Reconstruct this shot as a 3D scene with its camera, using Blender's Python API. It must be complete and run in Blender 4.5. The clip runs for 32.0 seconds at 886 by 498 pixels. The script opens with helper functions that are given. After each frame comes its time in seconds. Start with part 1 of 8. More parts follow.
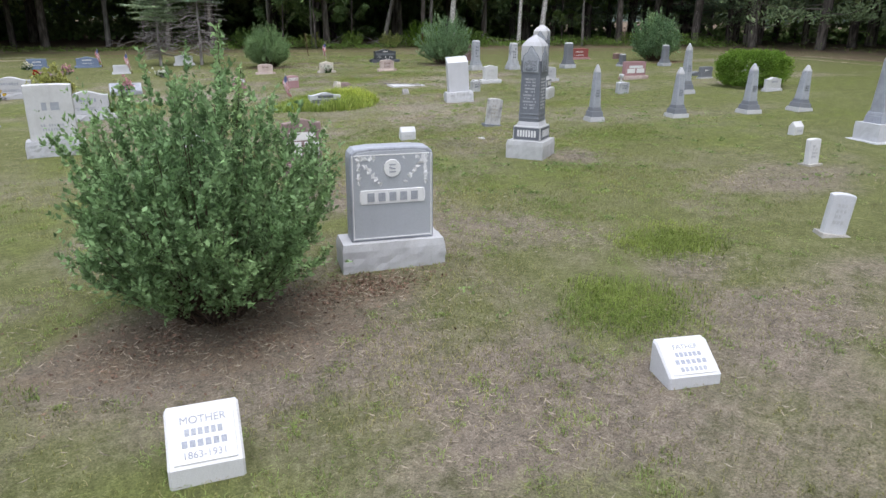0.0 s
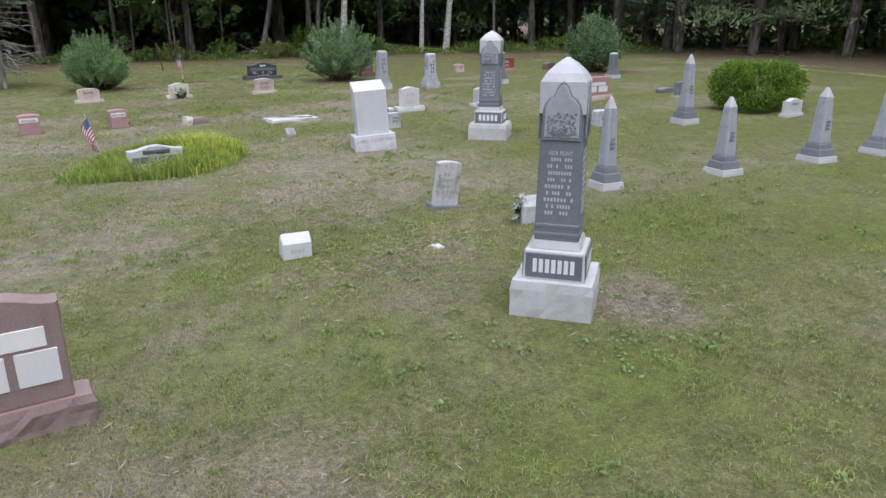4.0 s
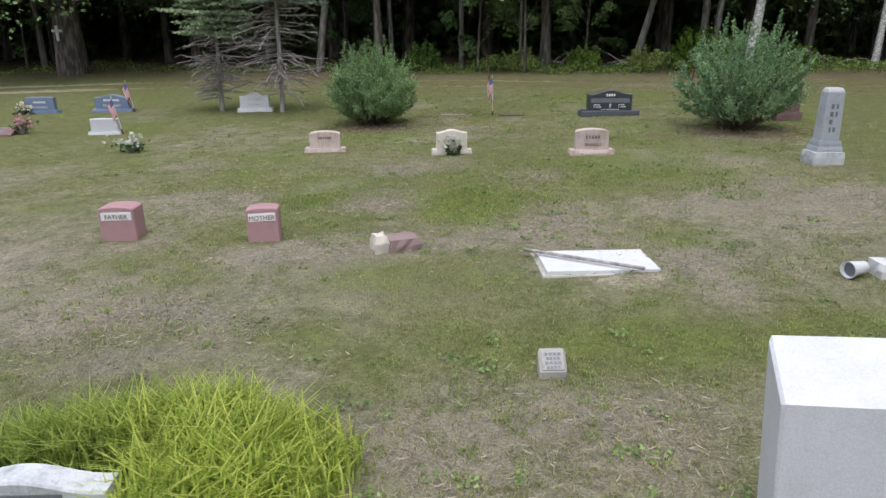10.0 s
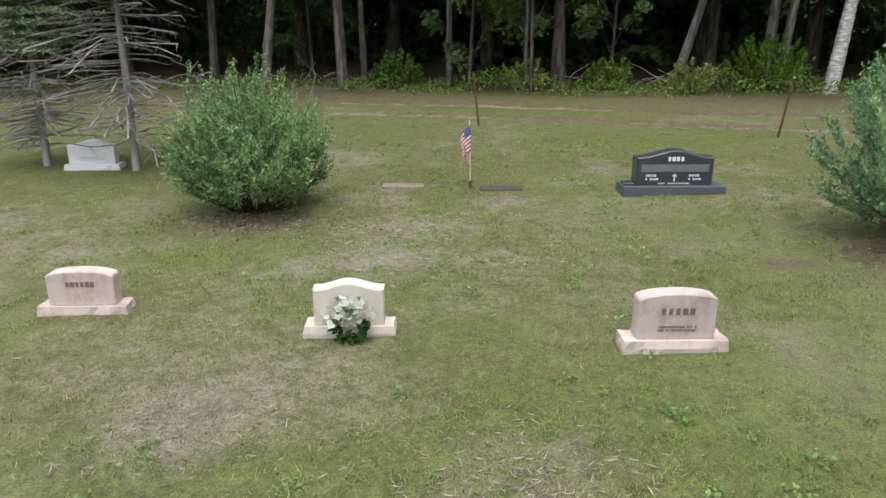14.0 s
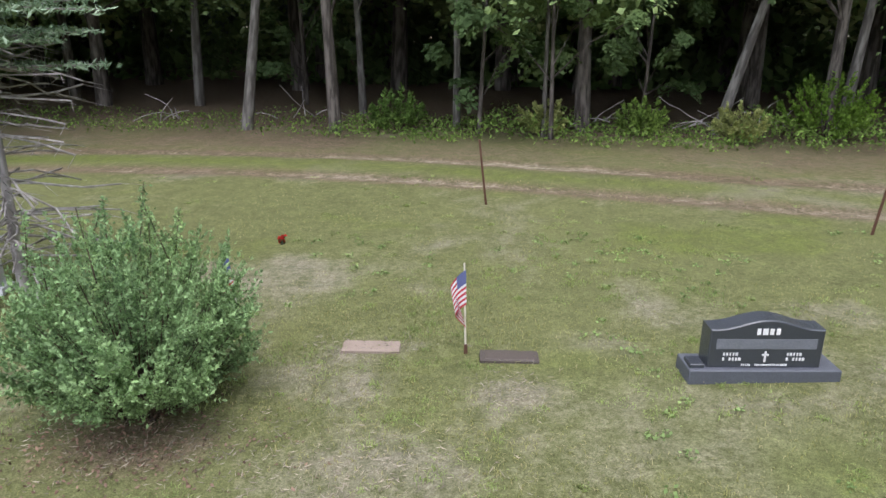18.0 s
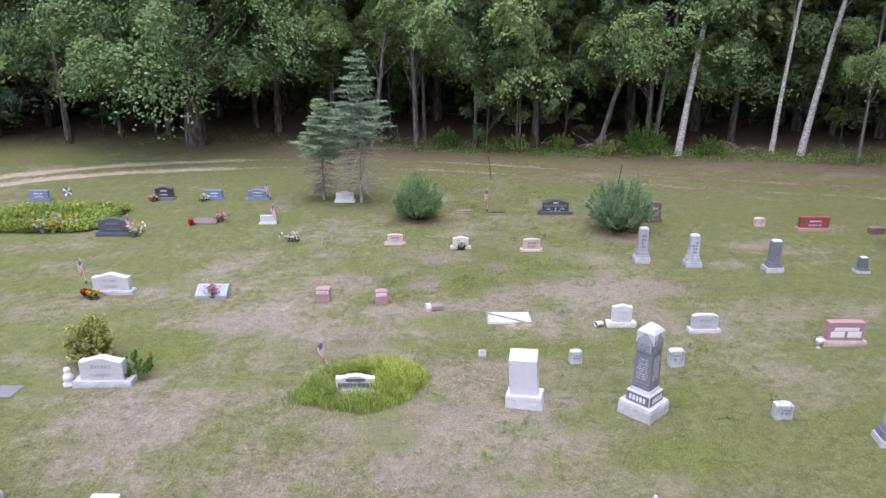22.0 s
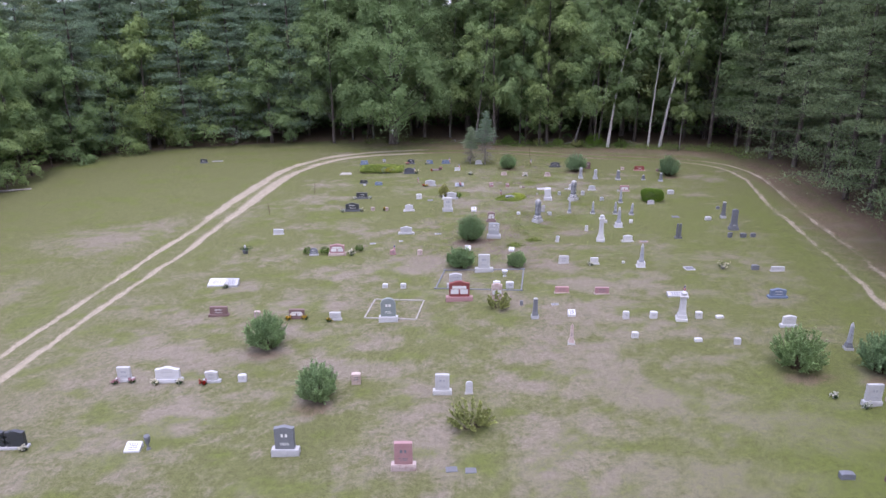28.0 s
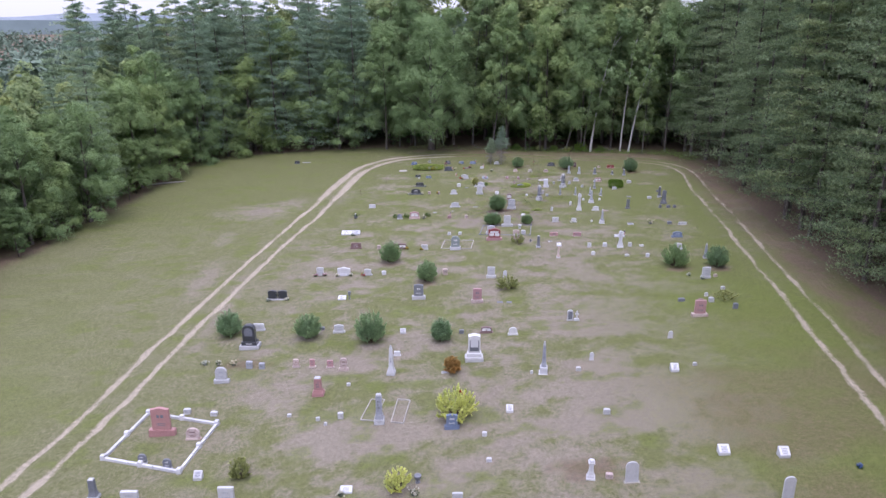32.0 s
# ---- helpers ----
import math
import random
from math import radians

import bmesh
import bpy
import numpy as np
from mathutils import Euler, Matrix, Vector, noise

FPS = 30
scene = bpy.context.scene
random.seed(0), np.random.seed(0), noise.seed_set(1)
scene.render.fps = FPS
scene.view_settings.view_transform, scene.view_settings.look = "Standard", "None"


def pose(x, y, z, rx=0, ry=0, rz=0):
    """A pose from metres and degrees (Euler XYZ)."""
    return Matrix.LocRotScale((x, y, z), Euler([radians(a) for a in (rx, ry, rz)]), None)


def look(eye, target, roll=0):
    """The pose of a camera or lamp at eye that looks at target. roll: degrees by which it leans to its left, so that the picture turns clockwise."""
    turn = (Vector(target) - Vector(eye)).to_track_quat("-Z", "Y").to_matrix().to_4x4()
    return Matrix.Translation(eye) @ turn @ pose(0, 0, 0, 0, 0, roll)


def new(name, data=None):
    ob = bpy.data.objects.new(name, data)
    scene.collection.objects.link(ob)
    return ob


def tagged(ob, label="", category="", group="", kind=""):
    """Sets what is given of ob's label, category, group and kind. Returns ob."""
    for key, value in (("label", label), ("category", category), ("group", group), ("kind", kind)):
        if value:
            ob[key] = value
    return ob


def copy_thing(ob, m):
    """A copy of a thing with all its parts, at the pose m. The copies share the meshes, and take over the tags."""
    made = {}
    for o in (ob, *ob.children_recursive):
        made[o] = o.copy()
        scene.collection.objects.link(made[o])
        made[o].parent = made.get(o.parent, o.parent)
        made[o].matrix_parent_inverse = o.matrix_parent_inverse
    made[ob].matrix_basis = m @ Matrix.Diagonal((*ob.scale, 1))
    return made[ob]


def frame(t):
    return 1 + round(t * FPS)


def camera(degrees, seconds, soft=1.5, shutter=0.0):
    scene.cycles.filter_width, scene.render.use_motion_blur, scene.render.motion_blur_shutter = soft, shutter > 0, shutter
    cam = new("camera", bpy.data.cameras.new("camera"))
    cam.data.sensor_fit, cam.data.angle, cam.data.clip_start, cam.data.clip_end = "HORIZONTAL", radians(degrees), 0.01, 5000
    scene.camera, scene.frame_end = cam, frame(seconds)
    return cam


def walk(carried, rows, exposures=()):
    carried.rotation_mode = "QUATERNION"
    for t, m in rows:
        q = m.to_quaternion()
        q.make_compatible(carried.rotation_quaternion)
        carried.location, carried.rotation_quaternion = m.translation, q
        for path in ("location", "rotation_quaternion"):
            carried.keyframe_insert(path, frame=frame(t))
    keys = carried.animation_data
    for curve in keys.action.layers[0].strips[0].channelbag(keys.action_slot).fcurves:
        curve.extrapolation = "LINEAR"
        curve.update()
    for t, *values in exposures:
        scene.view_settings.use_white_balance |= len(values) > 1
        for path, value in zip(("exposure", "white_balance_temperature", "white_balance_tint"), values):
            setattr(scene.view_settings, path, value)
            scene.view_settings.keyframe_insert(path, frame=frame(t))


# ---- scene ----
EXPOSURES = [(0, 0.40, 6300, 13), (5, 0.31, 6230, 15), (7, 0.29, 6560, 10), (9, 0.28, 6340, 13), (13, 0.52, 6520, 9), (16, 0.80, 6360, 12), (20, 0.95, 6120, 20), (23, 0.55, 5920, 28), (26, 0.41, 5880, 31), (32, 0.27, 5820, 30)]
cam = camera(65.24, 32.0)
# seconds, x, y, z, yaw, pitch, roll
ROWS = [
    (0, 0.001, 0.001, 2.602, -24.19, -18.37, 0.36),
    (0.5, 0.170, 0.810, 2.617, -25.02, -18.43, 0.29),
    (1, 0.378, 1.604, 2.642, -26.53, -18.45, 0.33),
    (1.5, 0.629, 2.361, 2.635, -32.54, -18.35, 0.33),
    (2, 0.932, 3.124, 2.616, -34.19, -18.33, 0.26),
    (2.5, 1.293, 3.875, 2.538, -33.81, -18.11, 0.19),
    (4.5, 2.848, 6.790, 2.656, -32.97, -18.10, -0.10),
    (5, 3.236, 7.478, 2.702, -32.93, -18.13, 0.09),
    (5.5, 3.627, 8.154, 2.722, -28.65, -18.14, -0.16),
    (6, 4.008, 8.829, 2.741, -18.12, -18.23, -0.44),
    (6.5, 4.369, 9.515, 2.749, -15.23, -18.21, -0.42),
    (7, 4.750, 10.204, 2.760, -15.06, -18.26, -0.35),
    (7.5, 5.098, 10.908, 2.791, -14.98, -18.39, -0.27),
    (8, 5.392, 11.615, 2.818, -14.62, -18.49, -0.25),
    (8.5, 5.688, 12.322, 2.802, -7.87, -18.39, -0.35),
    (9, 5.930, 13.041, 2.834, -2.14, -18.48, -0.10),
    (9.5, 6.091, 13.845, 2.797, -2.17, -18.32, -0.37),
    (10, 6.314, 14.580, 2.780, -2.17, -18.20, -0.22),
    (10.5, 6.501, 15.344, 2.807, -2.13, -18.30, 0.09),
    (11, 6.714, 16.277, 2.821, -2.06, -18.37, -0.05),
    (11.5, 6.898, 17.152, 2.805, -1.95, -18.30, -0.02),
    (12, 7.055, 18.004, 2.791, -1.84, -18.17, 0.09),
    (12.5, 7.191, 18.837, 2.804, -1.73, -18.18, 0.06),
    (13, 7.302, 19.685, 2.815, -1.63, -18.18, 0.16),
    (13.5, 7.390, 20.542, 2.835, -1.54, -18.17, 0.21),
    (15.5, 7.614, 23.820, 2.892, -1.12, -18.31, -0.10),
    (16, 7.657, 24.587, 2.896, -0.95, -18.27, 0.06),
    (16.5, 7.718, 25.143, 2.924, -0.75, -18.29, 0.14),
    (17, 7.741, 25.261, 2.948, -0.52, -18.31, -0.11),
    (17.5, 7.796, 25.089, 3.267, -0.28, -18.27, -0.23),
    (18, 7.830, 24.538, 3.709, -0.04, -18.22, 0.22),
    (18.5, 7.831, 23.213, 4.237, 0.17, -18.05, -0.09),
    (19, 7.818, 21.462, 4.671, 0.24, -18.02, -0.17),
    (19.5, 7.744, 19.323, 5.095, 0.23, -18.06, -0.17),
    (20, 7.610, 16.853, 5.554, 0.14, -18.01, -0.25),
    (20.5, 7.385, 14.102, 6.102, 0.02, -18.14, -0.08),
    (21, 7.109, 11.121, 6.666, -0.10, -18.24, -0.07),
    (21.5, 6.699, 7.939, 7.208, -0.22, -18.32, 0.21),
    (22, 6.225, 4.668, 7.743, -0.28, -18.33, 0.23),
    (22.5, 5.662, 1.337, 8.337, -0.30, -18.41, 0.43),
    (23, 5.056, -2.136, 8.975, -0.29, -18.39, 0.23),
    (23.5, 4.462, -5.635, 9.638, -0.25, -18.45, 0.14),
    (24, 3.868, -9.244, 10.244, -0.18, -18.44, 0.36),
    (24.5, 3.286, -12.911, 10.863, -0.11, -18.41, 0.31),
    (25, 2.726, -16.599, 11.458, -0.06, -18.39, 0.33),
    (25.5, 2.198, -20.334, 12.058, -0.02, -18.35, 0.31),
    (26, 1.614, -24.283, 12.675, -0.01, -18.32, 0.22),
    (26.5, 0.433, -31.827, 14.021, -0.01, -18.46, 0.15),
    (28.5, -2.151, -47.595, 17.103, -0.01, -18.69, -0.15),
    (29, -2.695, -51.543, 17.738, 0.06, -18.56, -0.15),
    (29.5, -3.238, -55.545, 18.385, 0.14, -18.45, -0.23),
    (30, -3.764, -59.435, 19.055, 0.17, -18.35, -0.28),
    (30.5, -4.309, -63.339, 19.777, 0.18, -18.33, -0.24),
    (31, -4.880, -67.279, 20.500, 0.14, -18.27, -0.25),
    (31.5, -5.498, -71.228, 21.204, 0.06, -18.20, -0.22),
    (32, -6.137, -75.171, 21.871, -0.03, -18.16, -0.18),
]
walk(cam, [(t, pose(x, y, z, 90 + pitch, 0, yaw) @ pose(0, 0, 0, 0, 0, roll)) for t, x, y, z, yaw, pitch, roll in ROWS], EXPOSURES)
# ---- light ----
world = bpy.data.worlds.new("sky")
scene.world = world
world.use_nodes = True
wn = world.node_tree.nodes
sky = wn.new("ShaderNodeTexSky")
sky.sky_type = "NISHITA"
sky.sun_disc = False
SUN_EL, SUN_AZ = 74.0, 176.0      # degrees; azimuth clockwise from +y
sky.sun_elevation, sky.sun_rotation = radians(SUN_EL), radians(SUN_AZ)
sky.air_density, sky.dust_density, sky.ozone_density = 1.0, 3.0, 1.0
# a thin high overcast whitens the blue of the sky
veil = wn.new("ShaderNodeMixRGB")
veil.inputs[0].default_value = 0.68
veil.inputs[2].default_value = (8.95, 9.35, 10.15, 1)
world.node_tree.links.new(sky.outputs[0], veil.inputs[1])
up = wn.new("ShaderNodeSeparateXYZ")
world.node_tree.links.new(wn.new("ShaderNodeTexCoord").outputs["Generated"], up.inputs[0])
rise = wn.new("ShaderNodeMapRange")
rise.inputs["To Min"].default_value, rise.inputs["To Max"].default_value = 0.72, 1.34
world.node_tree.links.new(up.outputs["Z"], rise.inputs["Value"])
dome = wn.new("ShaderNodeMixRGB")
dome.blend_type = "MULTIPLY"
dome.inputs[0].default_value = 1.0
world.node_tree.links.new(veil.outputs[0], dome.inputs[1])
world.node_tree.links.new(rise.outputs[0], dome.inputs[2])
world.node_tree.links.new(dome.outputs[0], wn["Background"].inputs[0])
wn["Background"].inputs[1].default_value = 0.165
sun = new("sun", bpy.data.lights.new("sun", "SUN"))
sun.data.energy, sun.data.angle, sun.data.color = 0.95, radians(30), (1.0, 0.97, 0.92)
az, el = radians(SUN_AZ), radians(SUN_EL)
sun.matrix_world = look(Vector((math.sin(az) * math.cos(el), math.cos(az) * math.cos(el), math.sin(el))) * 60, (0, 0, 0))

# ---- materials ----
def nodes_of(name, rough=0.8, metal=0.0, spec=0.3):
    m = bpy.data.materials.new(name)
    m.use_nodes = True
    nt = m.node_tree
    b = nt.nodes["Principled BSDF"]
    b.inputs["Roughness"].default_value, b.inputs["Metallic"].default_value = rough, metal
    b.inputs["Specular IOR Level"].default_value = spec
    return m, nt, b


def noise_node(nt, scale, detail=5.0, rough=0.6, coord="Object"):
    t = nt.nodes.new("ShaderNodeTexCoord")
    n = nt.nodes.new("ShaderNodeTexNoise")
    n.inputs["Scale"].default_value, n.inputs["Detail"].default_value, n.inputs["Roughness"].default_value = scale, detail, rough
    nt.links.new(t.outputs[coord], n.inputs["Vector"])
    return n


def ramp(nt, src, stops):
    r = nt.nodes.new("ShaderNodeValToRGB")
    while len(r.color_ramp.elements) < len(stops):
        r.color_ramp.elements.new(0.5)
    for e, (p, c) in zip(r.color_ramp.elements, stops):
        e.position, e.color = p, (*c, 1) if len(c) == 3 else c
    nt.links.new(src, r.inputs[0])
    return r


def mix(nt, fac, a, b, mode="MIX"):
    n = nt.nodes.new("ShaderNodeMixRGB")
    n.blend_type = mode
    for i, v in enumerate((fac, a, b)):
        if isinstance(v, (int, float)):
            n.inputs[i].default_value = v if i == 0 else (v, v, v, 1)
        elif isinstance(v, tuple):
            n.inputs[i].default_value = (*v, 1)
        else:
            nt.links.new(v, n.inputs[i])
    return n.outputs[0]


def bump(nt, b, src, strength, dist=0.01):
    n = nt.nodes.new("ShaderNodeBump")
    n.inputs["Strength"].default_value, n.inputs["Distance"].default_value = strength, dist
    nt.links.new(src, n.inputs["Height"])
    nt.links.new(n.outputs[0], b.inputs["Normal"])


def stone(name, c, speck=0.25, stain=(0.5, 0.48, 0.42), amount=0.35, rough=0.7, spec=0.3, lichen=0.0):
    """Granite or marble: fine specks, broad weather stains with run-off streaks."""
    m, nt, b = nodes_of(name, rough, 0, spec)
    fine = noise_node(nt, 140, 3, 0.7)
    lo, hi = tuple(max(0, v * (1 - speck)) for v in c), tuple(min(1, v * (1 + speck)) for v in c)
    col = ramp(nt, fine.outputs[0], [(0.3, lo), (0.7, hi)]).outputs[0]
    broad = noise_node(nt, 3.1, 6, 0.68)
    f = ramp(nt, broad.outputs[0], [(0.45, (0, 0, 0)), (0.72, (amount,) * 3)]).outputs[0]
    col = mix(nt, f, col, tuple(a * s for a, s in zip(c, stain)))
    t = nt.nodes.new("ShaderNodeTexCoord")
    mp = nt.nodes.new("ShaderNodeMapping")
    mp.inputs["Scale"].default_value = (16, 16, 1.2)
    nt.links.new(t.outputs["Object"], mp.inputs[0])
    streak = nt.nodes.new("ShaderNodeTexNoise")
    streak.inputs["Scale"].default_value, streak.inputs["Detail"].default_value = 1.0, 4
    nt.links.new(mp.outputs[0], streak.inputs["Vector"])
    f = ramp(nt, streak.outputs[0], [(0.5, (0, 0, 0)), (0.9, (amount * 0.45,) * 3)]).outputs[0]
    col = mix(nt, f, col, tuple(a * s * 0.8 for a, s in zip(c, stain)))
    if lichen:
        li = noise_node(nt, 22, 4, 0.6)
        f = ramp(nt, li.outputs[0], [(0.6, (0, 0, 0)), (0.66, (lichen,) * 3)]).outputs[0]
        col = mix(nt, f, col, (0.10, 0.10, 0.085))
    info = nt.nodes.new("ShaderNodeObjectInfo")
    tint = ramp(nt, info.outputs["Random"], [(0, (0.9, 0.9, 0.92)), (1, (1.06, 1.05, 1.02))]).outputs[0]
    col = mix(nt, 1.0, col, tint, "MULTIPLY")
    nt.links.new(col, b.inputs["Base Color"])
    bump(nt, b, noise_node(nt, 60, 6, 0.7).outputs[0], 0.45, 0.006)
    return m


MAT = {
    "marble": stone("white_marble", (0.60, 0.605, 0.62), 0.12, (0.72, 0.71, 0.69), 0.35, 0.65, 0.3, 0.06),
    "pale": stone("pale_grey_granite", (0.51, 0.515, 0.525), 0.14, (0.62, 0.6, 0.57), 0.4, 0.65, 0.3, 0.1),
    "granite": stone("grey_granite", (0.185, 0.198, 0.222), 0.3, (0.6, 0.6, 0.58), 0.4, 0.6, 0.3, 0.2),
    "ltgranite": stone("weathered_light_granite", (0.35, 0.37, 0.41), 0.2, (0.5, 0.5, 0.5), 0.5, 0.6, 0.3, 0.3),
    "dkgranite": stone("dark_granite", (0.15, 0.16, 0.18), 0.35, (0.6, 0.6, 0.6), 0.4, 0.5, 0.35),
    "black": stone("black_polished_granite", (0.042, 0.047, 0.056), 0.3, (1.4, 1.4, 1.4), 0.25, 0.28, 0.6),
    "bronze": stone("dark_bronze", (0.075, 0.060, 0.052), 0.3, (0.6, 0.7, 0.6), 0.4, 0.55, 0.4),
    "sandstone": stone("brownish_concrete", (0.27, 0.215, 0.175), 0.2, (0.6, 0.55, 0.5), 0.5, 0.9, 0.2, 0.2),
    "slate": stone("dull_black_granite", (0.088, 0.095, 0.112), 0.3, (0.8, 0.8, 0.8), 0.3, 0.5, 0.4),
    "blue": stone("blue_grey_granite", (0.165, 0.215, 0.31), 0.3, (0.7, 0.7, 0.7), 0.3, 0.45, 0.4),
    "pink": stone("pink_granite", (0.42, 0.25, 0.255), 0.22, (0.65, 0.6, 0.58), 0.35, 0.5, 0.35),
    "pinkpale": stone("pale_pink_granite", (0.55, 0.455, 0.42), 0.12, (0.46, 0.33, 0.30), 0.9, 0.65, 0.3),
    "cream": stone("cream_granite", (0.60, 0.55, 0.48), 0.1, (0.6, 0.55, 0.5), 0.35, 0.65, 0.3),
    "mauve": stone("mauve_granite", (0.26, 0.19, 0.185), 0.25, (0.6, 0.55, 0.55), 0.4, 0.55, 0.3),
    "red": stone("red_granite", (0.27, 0.075, 0.07), 0.3, (0.7, 0.65, 0.65), 0.3, 0.35, 0.4),
    "rose": stone("rose_granite", (0.43, 0.235, 0.225), 0.25, (0.7, 0.62, 0.6), 0.4, 0.45, 0.35),
    "brown": stone("brown_granite", (0.20, 0.13, 0.125), 0.3, (0.7, 0.65, 0.65), 0.3, 0.5, 0.35),
    "greengr": stone("green_grey_granite", (0.24, 0.28, 0.28), 0.25, (0.6, 0.6, 0.6), 0.35, 0.5, 0.35),
    "stained": stone("stained_marble", (0.54, 0.535, 0.53), 0.1, (0.16, 0.15, 0.15), 0.95, 0.8, 0.2, 0.5),
    "concrete": stone("weathered_concrete", (0.40, 0.385, 0.35), 0.15, (0.55, 0.53, 0.48), 0.5, 0.9, 0.2, 0.3),
    "weathered": stone("weathered_grey_granite", (0.50, 0.515, 0.54), 0.12, (0.22, 0.22, 0.24), 0.95, 0.7, 0.3, 0.3),
    "letter_dark": stone("darkened_letters", (0.16, 0.165, 0.18), 0.2, (0.6, 0.6, 0.6), 0.3),
    "letter_white": stone("whitened_letters", (0.72, 0.72, 0.72), 0.05, (0.8, 0.8, 0.8), 0.2),
    "rust": stone("rusted_steel", (0.11, 0.055, 0.035), 0.4, (0.5, 0.45, 0.4), 0.5, 0.8),
    "metal": stone("dull_metal", (0.25, 0.25, 0.25), 0.2, (0.6, 0.6, 0.6), 0.3, 0.45, 0.5),
}


def leaf_material(name, c, var=0.35, rough=0.7, trans=0.3, tip=None):
    """Leaves: each differs a little in hue and lightness, and lets light through."""
    m, nt, b = nodes_of(name, rough, 0, 0.12)
    g = nt.nodes.new("ShaderNodeNewGeometry")
    lo = tuple(v * (1 - var) for v in c)
    hi = tip or tuple(min(1, v * (1 + var)) for v in c)
    col = ramp(nt, g.outputs["Random Per Island"], [(0.0, lo), (0.6, c), (1.0, hi)]).outputs[0]
    n = noise_node(nt, 0.9, 4, 0.6)
    f = ramp(nt, n.outputs[0], [(0.35, (0.72, 0.75, 0.7)), (0.68, (1.2, 1.15, 1.05))]).outputs[0]
    col = mix(nt, 1.0, col, f, "MULTIPLY")
    info = nt.nodes.new("ShaderNodeObjectInfo")
    tint = ramp(nt, info.outputs["Random"], [(0, (0.82, 0.86, 0.84)), (0.5, (1, 1, 1)), (1, (1.18, 1.1, 0.95))]).outputs[0]
    col = mix(nt, 1.0, col, tint, "MULTIPLY")
    nt.links.new(col, b.inputs["Base Color"])
    tr = nt.nodes.new("ShaderNodeBsdfTranslucent")
    nt.links.new(col, tr.inputs[0])
    ms = nt.nodes.new("ShaderNodeMixShader")
    ms.inputs[0].default_value = trans
    nt.links.new(b.outputs[0], ms.inputs[1])
    nt.links.new(tr.outputs[0], ms.inputs[2])
    nt.links.new(ms.outputs[0], nt.nodes["Material Output"].inputs[0])
    return m


LEAF = {
    "oak": leaf_material("oak_leaves", (0.255, 0.37, 0.175), 0.18, trans=0.32, tip=(0.285, 0.40, 0.18)),
    "aspen": leaf_material("aspen_leaves", (0.265, 0.38, 0.185), 0.2, trans=0.36, tip=(0.295, 0.41, 0.195)),
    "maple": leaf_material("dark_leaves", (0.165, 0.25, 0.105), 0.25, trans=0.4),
    "pine": leaf_material("pine_needles", (0.275, 0.385, 0.275), 0.3, trans=0.3),
    "red_pine": leaf_material("dark_pine_needles", (0.235, 0.315, 0.18), 0.35, trans=0.3),
    # oak and pine greens brightened: light on the far crowns is put into colour
    "lit_oak": leaf_material("lit_oak_leaves", (0.34, 0.43, 0.215), 0.2, trans=0.34, tip=(0.42, 0.50, 0.24)),
    "lit_pine": leaf_material("lit_pine_needles", (0.31, 0.41, 0.26), 0.3, trans=0.3),
    "spruce": leaf_material("blue_spruce_needles", (0.27, 0.38, 0.255), 0.35, trans=0.25, tip=(0.50, 0.60, 0.48)),
    "shrub": leaf_material("shrub_leaves", (0.28, 0.415, 0.205), 0.5, trans=0.35),
    "shrub_blue": leaf_material("blue_green_shrub_leaves", (0.29, 0.43, 0.245), 0.4, trans=0.4),
    "hedge": leaf_material("hedge_leaves", (0.155, 0.275, 0.05), 0.4),
    "gold": leaf_material("golden_leaves", (0.70, 0.74, 0.25), 0.3),
    "yellow": leaf_material("yellow_green_leaves", (0.38, 0.41, 0.16), 0.4),
    "rusty": leaf_material("rust_coloured_leaves", (0.46, 0.27, 0.09), 0.45),
    "fern": leaf_material("undergrowth_leaves", (0.18, 0.285, 0.075), 0.55),
    "lush": leaf_material("tall_grass_blades", (0.36, 0.49, 0.12), 0.5, trans=0.5, tip=(0.58, 0.64, 0.22)),
    "clover": leaf_material("lawn_weed_leaves", (0.26, 0.36, 0.14), 0.35, trans=0.35),
    "longer": leaf_material("longer_lawn_blades", (0.24, 0.31, 0.085), 0.35, trans=0.4),
    "grass": leaf_material("mown_grass_blades", (0.29, 0.305, 0.125), 0.3, trans=0.5, tip=(0.42, 0.38, 0.25)),
    # bluish distance haze is mixed into this leaf colour
    "distant": leaf_material("hazed_canopy_leaves", (0.155, 0.215, 0.165), 0.35, trans=0.1),
    "white": leaf_material("white_petals", (0.7, 0.7, 0.66), 0.15),
    "red": leaf_material("red_petals", (0.5, 0.03, 0.03), 0.3),
    "pink": leaf_material("pink_petals", (0.68, 0.36, 0.44), 0.3),
    "yellowf": leaf_material("yellow_petals", (0.65, 0.45, 0.06), 0.3),
    "blue": leaf_material("blue_petals", (0.12, 0.2, 0.55), 0.3),
    "wreath": leaf_material("wreath_leaves", (0.05, 0.10, 0.04), 0.4),
    "litter": leaf_material("dead_leaves", (0.20, 0.13, 0.10), 0.5, trans=0.1),
    "straw": leaf_material("dry_straw", (0.33, 0.28, 0.235), 0.55, trans=0.1),
    "tuft": leaf_material("green_lawn_tufts", (0.33, 0.41, 0.15), 0.3, trans=0.5),
}


